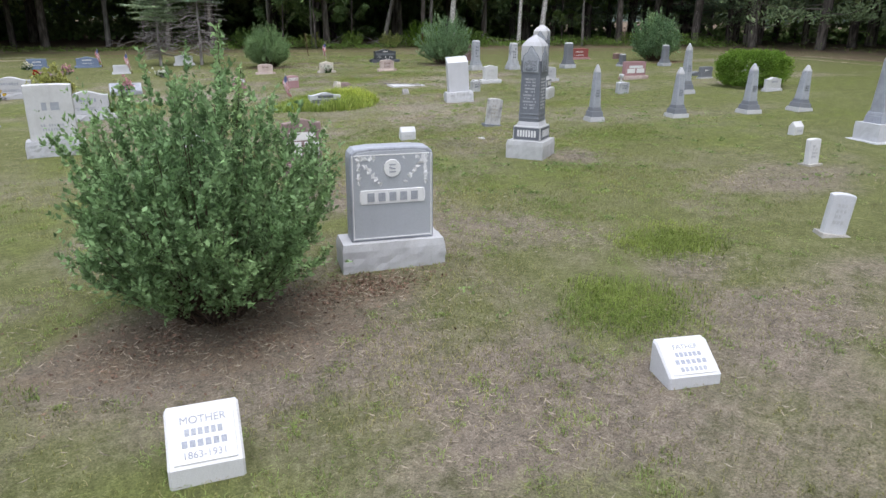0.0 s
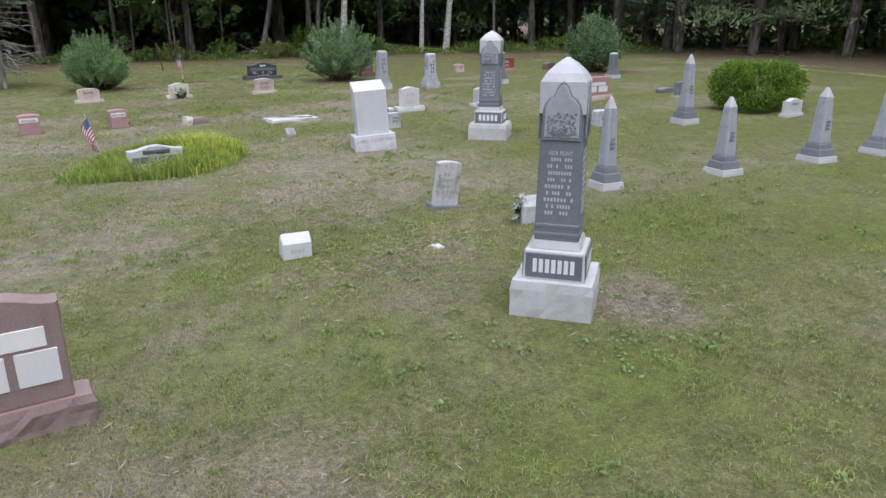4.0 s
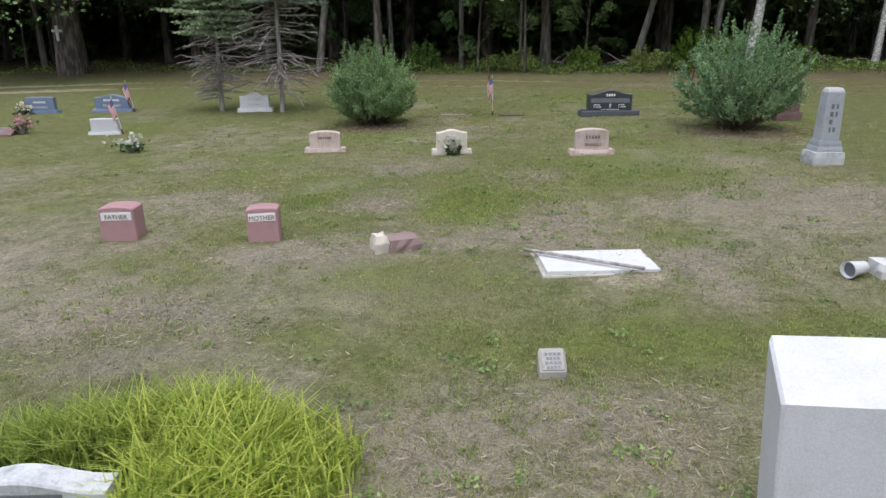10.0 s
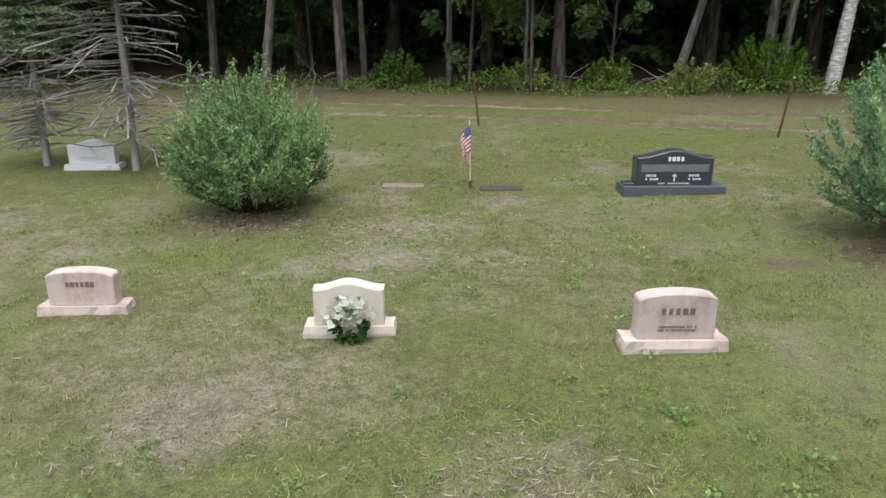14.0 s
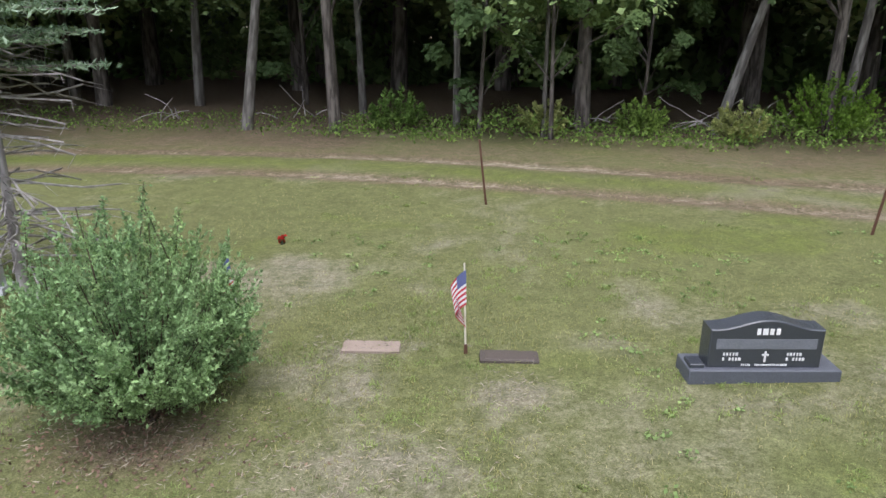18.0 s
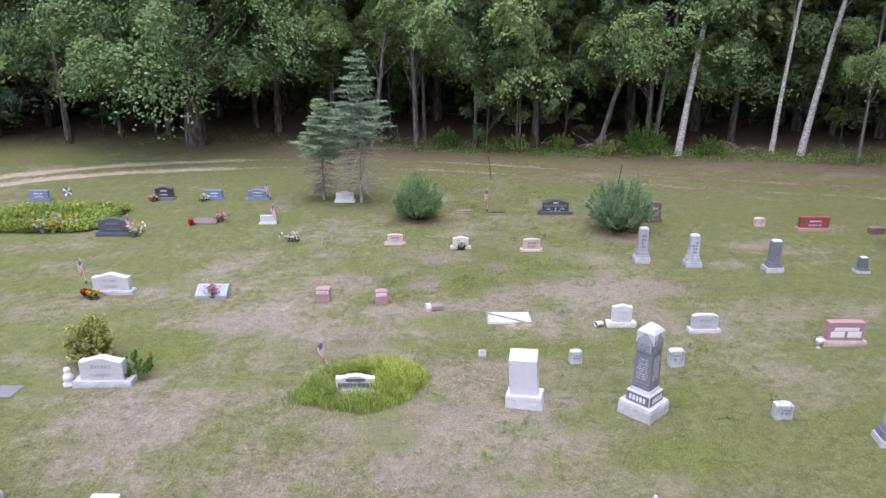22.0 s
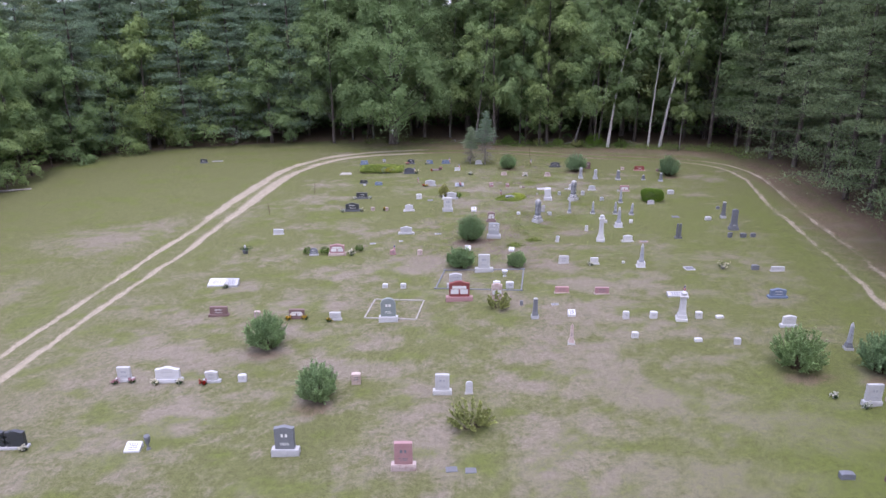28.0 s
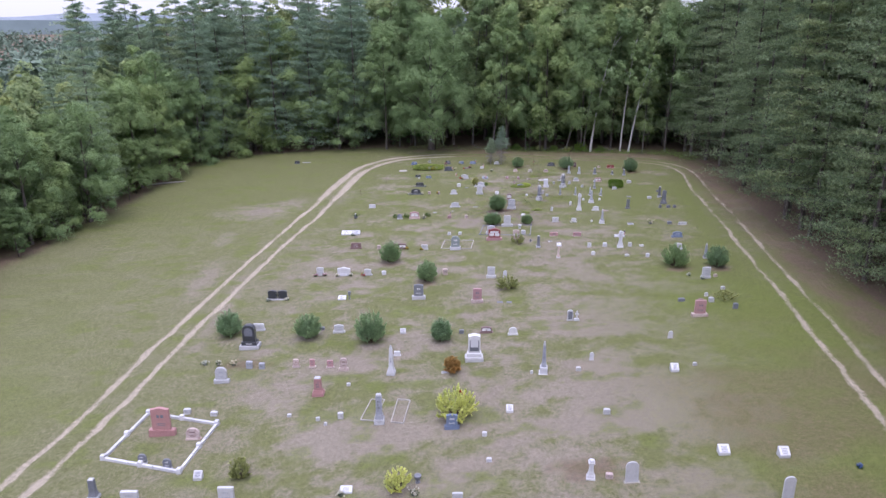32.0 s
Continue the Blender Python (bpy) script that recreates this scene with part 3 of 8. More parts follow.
# ---- kit for stones ----
def part(name, bm, material, parent, label=""):
    me = bpy.data.meshes.new(name)
    bm.normal_update()
    bm.to_mesh(me)
    bm.free()
    me.materials.append(material)
    ob = new(name, me)
    ob.parent = parent
    return tagged(ob, label)


def box(x0, x1, y0, y1, z0, z1, tx=0.0, ty=0.0, bev=0.008, seg=1):
    """A box; tx, ty: how far each upper edge draws in."""
    bm = bmesh.new()
    lo = [bm.verts.new(p) for p in ((x0, y0, z0), (x1, y0, z0), (x1, y1, z0), (x0, y1, z0))]
    hi = [bm.verts.new(p) for p in ((x0 + tx, y0 + ty, z1), (x1 - tx, y0 + ty, z1), (x1 - tx, y1 - ty, z1), (x0 + tx, y1 - ty, z1))]
    bm.faces.new(lo[::-1])
    bm.faces.new(hi)
    for i in range(4):
        bm.faces.new((lo[i], lo[(i + 1) % 4], hi[(i + 1) % 4], hi[i]))
    if bev:
        bmesh.ops.bevel(bm, geom=bm.edges[:], offset=bev, segments=seg, affect="EDGES", clamp_overlap=True)
    return bm


def rough_box(x0, x1, y0, y1, z0, z1, amp=0.012, margin=0.02, seed=0, cell=0.07):
    """A rock-faced block: smooth worn top, chipped uneven sides."""
    bm = bmesh.new()
    nx, ny, nz = (max(2, min(14, round((b - a) / cell))) for a, b in ((x0, x1), (y0, y1), (z0, z1)))
    rim = [(x0 + (x1 - x0) * i / nx, y0) for i in range(nx)] + [(x1, y0 + (y1 - y0) * i / ny) for i in range(ny)]
    rim += [(x1 - (x1 - x0) * i / nx, y1) for i in range(nx)] + [(x0, y1 - (y1 - y0) * i / ny) for i in range(ny)]
    cx, cy = (x0 + x1) / 2, (y0 + y1) / 2
    rings = []
    for k in range(nz + 1):
        z = z0 + (z1 - z0) * k / nz
        ring = []
        for i, (x, y) in enumerate(rim):
            n = noise.noise(Vector((x * 9 + seed, y * 9, z * 9))) + 0.6 * noise.noise(Vector((x * 23, y * 23 + seed, z * 23)))
            pull = amp * n - (margin if k == nz else 0) * 0.5
            d = Vector((x - cx, y - cy, 0))
            d = Vector((max(-1, min(1, d.x * 99)) if abs(d.x) > (x1 - x0) / 2 - 1e-5 else 0, max(-1, min(1, d.y * 99)) if abs(d.y) > (y1 - y0) / 2 - 1e-5 else 0, 0))
            ring.append(bm.verts.new((x + d.x * pull, y + d.y * pull, z + (amp * 0.4 * n if k == nz else 0))))
        rings.append(ring)
    for a, b in zip(rings, rings[1:]):
        for i in range(len(rim)):
            bm.faces.new((a[i], a[(i + 1) % len(rim)], b[(i + 1) % len(rim)], b[i]))
    bm.faces.new(rings[-1])
    bm.faces.new(rings[0][::-1])
    return bm


def prism(pts, y0, y1, bev=0.008, seg=1):
    """An outline in x and z, given depth from y0 to y1."""
    bm = bmesh.new()
    f = [bm.verts.new((x, y0, z)) for x, z in pts]
    r = [bm.verts.new((x, y1, z)) for x, z in pts]
    bm.faces.new(f)
    bm.faces.new(r[::-1])
    n = len(pts)
    for i in range(n):
        bm.faces.new((f[(i + 1) % n], f[i], r[i], r[(i + 1) % n]))
    bmesh.ops.recalc_face_normals(bm, faces=bm.faces[:])
    if bev:
        rim = [e for e in bm.edges if abs(e.verts[0].co.y - e.verts[1].co.y) < 1e-6]
        bmesh.ops.bevel(bm, geom=rim, offset=bev, segments=seg, affect="EDGES", clamp_overlap=True)
    return bm


def top_outline(w, z0, z1, top):
    h, a = z1 - z0, w / 2
    pts = [(-a, z0), (a, z0)]
    if top == "flat":
        pts += [(a, z1 - 0.01), (a * 0.5, z1), (-a * 0.5, z1), (-a, z1 - 0.01)]
    elif top == "round":
        s = z1 - min(0.30 * w, 0.4 * h)
        pts += [(a, s - 0.02), (a * 0.9, s)]
        pts += [(a * 0.9 * math.cos(t), s + (z1 - s) * math.sin(t)) for t in (math.pi * k / 10 for k in range(1, 10))]
        pts += [(-a * 0.9, s), (-a, s - 0.02)]
    elif top == "arch":
        s = z1 - 0.10 * w
        pts += [(a * math.cos(t) if k else a, s + (z1 - s) * math.sin(t)) for k, t in ((k, math.pi * k / 12) for k in range(0, 13))]
    elif top == "peak":
        pts += [(a, z1 - 0.22 * w), (0, z1), (-a, z1 - 0.22 * w)]
    else:
        dip = min(0.095 * w, 0.2 * h)
        pts += [(a * u, z1 - dip * (0.5 - 0.5 * math.cos(math.pi * min(1, abs(u) * 1.12)))) for u in (1 - 2 * k / 14 for k in range(15))]
    return pts


SEED = [0]


def thing(name, x, y, label, category, group="", rot=0.0, sink=0.02, lean=0.0, tilt=0.0):
    SEED[0] += 1
    e = new(name)
    e.matrix_world = pose(x, y, float(gz(x, y)) - sink, tilt, lean, rot)
    return tagged(e, label, category, group)


def bars(parent, rows, y, mat, width, z1, z0, gaps=True, fill=0.78, cx=0.0):
    """Worn lettering as plain raised strokes, one small mesh a line."""
    rnd = random.Random(SEED[0] * 7 + 1)
    step = (z1 - z0) / rows
    for r in range(rows):
        z = z1 - step * (r + 0.5)
        w = width * (fill - 0.18 * rnd.random())
        bm = bmesh.new()
        n = max(2, int(w / max(step * 0.55, 0.012)))
        cw = w / n
        for i in range(n):
            thin = 0.22 + 0.2 * rnd.random()
            if gaps and rnd.random() < 0.12:
                continue
            c = cx - w / 2 + cw * (i + 0.5)
            b2 = [bm.verts.new((c + sx * cw * thin, y, z + sz * step * 0.30)) for sx, sz in ((-1, -1), (1, -1), (1, 1), (-1, 1))]
            f2 = [bm.verts.new((v.co.x, y - 0.004, v.co.z)) for v in b2]
            bm.faces.new(f2)
            for k in range(4):
                bm.faces.new((b2[k], b2[(k + 1) % 4], f2[(k + 1) % 4], f2[k]))
        tagged(part("inscription", bm, mat, parent), kind="stuff")


def lettering(parent, text, x, y, z, size, mat, tilt=90.0, name="lettering"):
    cu = bpy.data.curves.new(name, "FONT")
    cu.body, cu.size, cu.align_x, cu.extrude = text, size, "CENTER", 0.003
    tmp = bpy.data.objects.new(name, cu)
    me = bpy.data.meshes.new_from_object(tmp)
    bpy.data.objects.remove(tmp)
    me.materials.append(mat)
    ob = new(name, me)
    ob.parent = parent
    ob.matrix_local = pose(x, y, z, tilt, 0, 0)
    return ob


def leaf_mesh(name, centres, size, mat, seed=0, up=0.35, aspect=0.55, jitter=0.4, normals=None, axes=None):
    """Many small folded leaves, one mesh: centres is an n x 3 array."""
    r = np.random.RandomState(seed)
    n = len(centres)
    d = r.normal(size=(n, 3))
    if normals is not None:
        d = d * 0.75 + normals
    d[:, 2] += up
    d /= np.linalg.norm(d, axis=1)[:, None] + 1e-9
    a = np.cross(d, r.normal(size=(n, 3)))
    a /= np.linalg.norm(a, axis=1)[:, None] + 1e-9
    if axes is not None:
        a = axes / (np.linalg.norm(axes, axis=1)[:, None] + 1e-9)
        d = np.cross(a, np.cross(d, a))
        d /= np.linalg.norm(d, axis=1)[:, None] + 1e-9
    b = np.cross(d, a)
    s = size * (1 + jitter * (r.rand(n, 1) * 2 - 1))
    a, b = a * s, b * s * aspect
    fold = d * s * 0.18
    v = np.stack([centres - a, centres - b * 1.0 - fold, centres + a, centres + b * 1.0 - fold], 1).reshape(-1, 3)
    k = np.arange(n)[:, None] * 4
    tri = np.concatenate([k + [0, 1, 2], k + [0, 2, 3]], 1).reshape(-1, 3)
    return raw_mesh(name, v, tri, mat)


def raw_mesh(name, v, tri, mat, smooth=False):
    me = bpy.data.meshes.new(name)
    me.vertices.add(len(v))
    me.vertices.foreach_set("co", np.asarray(v, np.float32).ravel())
    m = tri.shape[1]
    me.loops.add(tri.size)
    me.loops.foreach_set("vertex_index", tri.astype(np.int32).ravel())
    me.polygons.add(len(tri))
    me.polygons.foreach_set("loop_start", np.arange(0, tri.size, m, dtype=np.int32))
    if smooth:
        me.polygons.foreach_set("use_smooth", np.ones(len(tri), bool))
    me.update(calc_edges=True)
    me.materials.append(mat)
    return me


def tube(paths, name, mat, sides=6):
    """Tapering round limbs along polylines: each path is a list of (point, radius)."""
    V, F = [], []
    for path in paths:
        base = len(V)
        for i, (p, rad) in enumerate(path):
            q = Vector(path[min(i + 1, len(path) - 1)][0]) - Vector(path[max(i - 1, 0)][0])
            q = q.normalized() if q.length > 1e-6 else Vector((0, 0, 1))
            u = q.orthogonal().normalized()
            w = q.cross(u)
            for k in range(sides):
                t = 2 * math.pi * k / sides
                V.append(Vector(p) + (u * math.cos(t) + w * math.sin(t)) * rad)
        for i in range(len(path) - 1):
            for k in range(sides):
                a, b = base + i * sides + k, base + i * sides + (k + 1) % sides
                F.append((a, b, b + sides, a + sides))
    return raw_mesh(name, np.array([tuple(v) for v in V]), np.array(F), mat, True)


def mesh_part(name, me, parent, label=""):
    ob = new(name, me)
    ob.parent = parent
    return tagged(ob, label)


def tagged_stuff(name, me, parent):
    return tagged(mesh_part(name, me, parent), kind="stuff")


# ---- kinds of stones: x, y is the middle of the front foot; w the width at the foot, h the whole height ----
def flower_bunch(x, y, kind, r=0.16, h=0.25, label=""):
    mats = {"white": "white", "pink": "pink", "red": "red", "yellow": "yellowf", "blue": "blue"}
    e = thing("flowers", x, y, label or f"bunch of {kind} artificial flowers with green leaves", "flowers", sink=0)
    rr = np.random.RandomState(SEED[0])
    p = rr.normal(size=(26, 3)) * (r * 0.55, r * 0.4, h * 0.22) + (0, 0, h * 0.7)
    tagged_stuff("blossoms", leaf_mesh("blossoms", np.repeat(p, 5, 0) + rr.normal(size=(130, 3)) * 0.018, 0.035, LEAF[mats.get(kind, "white")], SEED[0], aspect=0.9), e)
    p = rr.normal(size=(70, 3)) * (r * 0.5, r * 0.4, h * 0.2) + (0, 0, h * 0.45)
    tagged_stuff("leaves", leaf_mesh("leaves", p, 0.05, LEAF["wreath"], SEED[0] + 1), e)
    bm = bmesh.new()
    bmesh.ops.create_cone(bm, cap_ends=True, segments=12, radius1=r * 0.28, radius2=r * 0.42, depth=h * 0.4)
    bmesh.ops.translate(bm, verts=bm.verts, vec=(0, 0, h * 0.2))
    part("vase", bm, MAT["metal"], e)
    return e


def stick_flag(x, y, h=0.75, label="small striped flag on a wooden stick", lean=None):
    e = thing("flag", x, y, label, "flag", sink=0, lean=random.uniform(-12, -4) if lean is None else lean)
    part("holder", box(-0.02, 0.02, -0.02, 0.02, -0.05, 0.10, 0.004, 0.004, 0.004), MAT["rust"], e)
    mesh_part("stick", tube([[((0, 0, -0.05), 0.009), ((0, 0, h + 0.04), 0.008)]], "stick", MAT["cream"]), e)
    cols = {"red_stripes": [], "white_stripes": [], "canton": []}
    rr = random.Random(SEED[0])
    n = 13
    sag = [0.02 * math.sin(k * 1.3 + rr.random()) for k in range(9)]
    def pt(u, v):       # u along the stick downwards, v outwards; the cloth droops
        k = v * 7.99
        i = int(k)
        s = sag[i] + (sag[i + 1] - sag[i]) * (k - i)
        return (0.014 - 0.13 * math.sin(2.7 * v) + 0.07 * v * (u - 0.35), s * 2.2 * v - 0.012, h - 0.02 - u * 0.34 * (1 - 0.2 * v) - v * 0.28)
    for key in cols:
        bm = bmesh.new()
        for j in range(n):
            for k in range(8):
                can = j < 5 and k < 2
                want = "canton" if can else ("red_stripes" if j % 2 == 0 else "white_stripes")
                if want == key:
                    q = [bm.verts.new(pt((j + a) / n, (k + b) / 8)) for a, b in ((0, 0), (1, 0), (1, 1), (0, 1))]
                    bm.faces.new(q)
        part(key, bm, FLAG[key], e)
    return e


FLAG = {}
for key_, col_ in (("red_stripes", (0.50, 0.07, 0.09)), ("white_stripes", (0.78, 0.77, 0.76)), ("canton", (0.13, 0.15, 0.30))):
    m_, nt_, b_ = nodes_of("flag_" + key_, 0.8, 0, 0.1)
    nt_.links.new(mix(nt_, 0.25, col_, noise_node(nt_, 30).outputs[1], "MULTIPLY"), b_.inputs["Base Color"])
    FLAG[key_] = m_


def extras(x, y, w, d, flowers=None, flag=0, urn=0, **_):
    if flowers == "wreath":
        e = thing("wreath", x + 0.02, y - 0.1, "white flower wreath with green leaves leaning on the stone", "wreath", sink=0, tilt=-14)
        rr = np.random.RandomState(7)
        t = rr.rand(150) * 6.283
        ring = np.stack([0.105 * np.cos(t), rr.normal(size=150) * 0.02, 0.14 + 0.105 * np.sin(t)], 1)
        tagged_stuff("leaves", leaf_mesh("leaves", ring + rr.normal(size=ring.shape) * 0.015, 0.035, LEAF["wreath"], 3), e)
        c = rr.normal(size=(160, 3)) * (0.07, 0.02, 0.045) + (-0.02, -0.03, 0.235)
        tagged_stuff("blossoms", leaf_mesh("blossoms", c, 0.035, LEAF["white"], 4, aspect=0.9), e)
    elif flowers and w < 0.3:
        posy = flower_bunch(x - w * 0.5, y + 0.1, flowers, 0.10, 0.5)
        posy.matrix_world = posy.matrix_world @ Matrix.Scale(0.6, 4)
    elif flowers:
        flower_bunch(x - w * 0.42, y - 0.12, flowers, 0.16 if w > 0.5 else 0.09, 0.25 if w > 0.5 else 0.32)
        if w > 0.9:
            flower_bunch(x + w * 0.46, y - 0.1, flowers)
    if flag:
        stick_flag(x + w * 0.55, y + 0.05)
    if urn:
        urnstand(x - w * 0.62, y - 0.02, 0.16, 0.22, "marble", "small white urn beside the headstone")


def head(x, y, w, h, mat, label, top="serp", die=0.84, d=None, rot=0, lean=0, tilt=0, tablets=0, cross=0, polished=0, pair=0, tall=0, letters=True, **kw):
    d = d or min(0.34, max(0.2, 0.3 * w))
    e = thing("headstone", x, y, label, "headstone", "headstones", rot, lean=lean, tilt=tilt)
    bh = (0.16 if die > 0.88 else 0.24) * h if not tall else 0.2 * h
    bmat = MAT[{"black": "dkgranite", "greengr": "marble", "brown": "brown", "red": "pink", "pink": "pinkpale", "granite": "pale"}.get(mat, mat)]
    if pair:
        bmat = MAT["pale"]
    s = SEED[0]
    if polished:
        part("base", box(-w / 2, w / 2, 0, d, -0.1, bh, 0.006, 0.006), MAT["slate"], e)
        part("vase_block", box(-w / 2 + 0.02, -w / 2 + 0.15, 0.05, 0.22, bh - 0.003, bh + 0.035, 0.004, 0.004, 0.006), MAT["black"], e)
    else:
        part("base", rough_box(-w / 2, w / 2, 0, d, -0.1, bh, 0.016 if w > 0.7 else 0.010, 0.024, s, 0.055), bmat, e)
    wd, dd = w * die, d * 0.62
    y0 = (d - dd) / 2
    if cross:
        for x0, x1, z0, z1 in ((-0.24, 0.26, 0.60, 0.80), (-0.44, -0.06, 0.16, 0.48), (0.06, 0.44, 0.16, 0.48)):
            part("dark_panel", box(x0 * wd, x1 * wd, y0 - 0.004, y0 + 0.01, bh + (h - bh) * z0, bh + (h - bh) * z1, 0, 0, 0.002), MAT["dkgranite"], e)
    cols = [(-wd * 0.26, wd * 0.47), (wd * 0.26, wd * 0.47)] if pair else [(0, wd)]
    dark = mat in ("black", "dkgranite", "red", "brown", "blue", "pink", "granite", "greengr")
    lm = MAT["letter_white" if dark and mat != "pink" else {"marble": "pale", "pale": "ltgranite", "pinkpale": "brown"}.get(mat, "granite")]
    for cx, ww in cols:
        if top == "wedge":
            body = prism([(y0, bh - 0.004), (y0 + dd, bh - 0.004), (y0 + dd, h), (y0, h - 0.14)], -ww / 2, ww / 2, 0.012)
            bmesh.ops.transform(body, matrix=Matrix(((0, 1, 0, 0), (1, 0, 0, 0), (0, 0, 1, 0), (0, 0, 0, 1))), verts=body.verts)
            bmesh.ops.recalc_face_normals(body, faces=body.faces[:])
        else:
            body = prism([(px + cx, pz) for px, pz in top_outline(ww, bh - 0.004, h, top)], y0, y0 + dd, 0.010)
        die_ob = part("die", body, MAT[mat], e)
        zt, zb = h - 0.16 * (h - bh), bh + 0.1 * (h - bh)
        if tablets:
            for sx in (-1, 1):
                pl = part("tablet", box(cx + sx * ww * 0.23 - ww * 0.19, cx + sx * ww * 0.23 + ww * 0.19, y0 - 0.008, y0 + 0.01, zb + 0.06 * h, zb + 0.30 * h, bev=0.003), MAT["letter_white"], e)
            part("name_panel", box(cx - ww * 0.34, cx + ww * 0.34, y0 - 0.006, y0 + 0.01, h - 0.36 * h, h - 0.22 * h, bev=0.003), MAT["letter_white"] if mat != "pinkpale" else MAT["pinkpale"], e)
        elif polished:
            bars(die_ob, 1, y0, lm, ww * 0.30, h * 0.90, h * 0.74, False)
            part("etched_scene", box(-ww * 0.44, ww * 0.44, y0 - 0.003, y0 + 0.01, h * 0.54, h * 0.70, 0, 0, 0.001), MAT["dkgranite"], e)
            for side in (-0.28, 0.28):
                bars(die_ob, 2, y0, lm, ww * 0.26, h * 0.50, h * 0.34, cx=ww * side)
            bars(die_ob, 1, y0, lm, ww * 0.55, h * 0.31, h * 0.26)
            for sx, sz, zc in ((0.008, 0.05, 0.42), (0.028, 0.008, 0.45)):
                part("cross_stroke", box(-sx, sx, y0 - 0.005, y0 + 0.005, h * zc - sz, h * zc + sz, 0, 0, 0), MAT["letter_white"], e)
        elif letters and h > 0.28:
            bars(die_ob, 1, y0 - 0.0, lm, ww * 0.62, zt - 0.08 * h, zt - 0.26 * h, False)
            if h > 0.4:
                bars(die_ob, 2, y0 - 0.0, lm, ww * 0.7, zt - 0.40 * h, zb + 0.05 * h)
        if cross:
            part("cross", prism([(cx - 0.012, zb), (cx + 0.012, zb), (cx + 0.012, zb + 0.07), (cx + 0.04, zb + 0.07), (cx + 0.04, zb + 0.09), (cx + 0.012, zb + 0.09), (cx + 0.012, zb + 0.125),
                                 (cx - 0.012, zb + 0.125), (cx - 0.012, zb + 0.09), (cx - 0.04, zb + 0.09), (cx - 0.04, zb + 0.07), (cx - 0.012, zb + 0.07)], y0 - 0.008, y0 + 0.004, 0), MAT["letter_dark"], e)
    extras(x, y, w, d, **kw)
    return e


def block(x, y, w, h, mat, label, rot=0, inscr="", **kw):
    e = thing("marker_stone", x, y, label, "grave marker", "small markers", rot + random.uniform(-4, 4), lean=random.uniform(-2, 2), tilt=random.uniform(-2, 2))
    d = min(max(w * 0.6, 0.12), 0.26)
    if inscr:
        w, h = w * 0.88, h * 1.06
    body = part("stone_block", prism(top_outline(w, -0.08, h, "arch"), 0, d, 0.012), MAT[mat], e)
    if inscr:
        part("word_panel", box(-w * 0.42, w * 0.42, -0.004, 0.006, h * 0.62, h * 0.84, bev=0.002), MAT["letter_white"], e)
        lettering(e, inscr, 0, -0.007, h * 0.66, h * 0.17, MAT["brown"])
    elif h > 0.2:
        bars(body, 2, 0, MAT["ltgranite" if mat in ("marble", "pale") else "granite"], w * 0.7, h * 0.8, h * 0.4)
    extras(x, y, w, d, **kw)


def roof(x, y, w, h, mat, label, **kw):
    e = thing("marker_stone", x, y, label, "grave marker", "small markers", kw.pop("rot", random.uniform(-4, 4)))
    d = w * 0.62
    bm = prism([(0, -0.08), (d, -0.08), (d, h * 0.66), (d * 0.5, h), (0, h * 0.66)], -w / 2, w / 2, 0.012)
    bmesh.ops.rotate(bm, verts=bm.verts, cent=(0, 0, 0), matrix=Matrix.Rotation(radians(90), 3, "Z"))
    bmesh.ops.translate(bm, verts=bm.verts, vec=(0, d / 2 - d / 2, 0))
    bmesh.ops.transform(bm, matrix=Matrix.Diagonal((1, -1, 1, 1)), verts=bm.verts)
    bmesh.ops.translate(bm, verts=bm.verts, vec=(0, d, 0))
    bmesh.ops.recalc_face_normals(bm, faces=bm.faces[:])
    part("stone_block", bm, MAT[mat], e)
    bars(e, 1, 0, MAT["pale"], w * 0.7, h * 0.5, h * 0.25)
    extras(x, y, w, d, **kw)


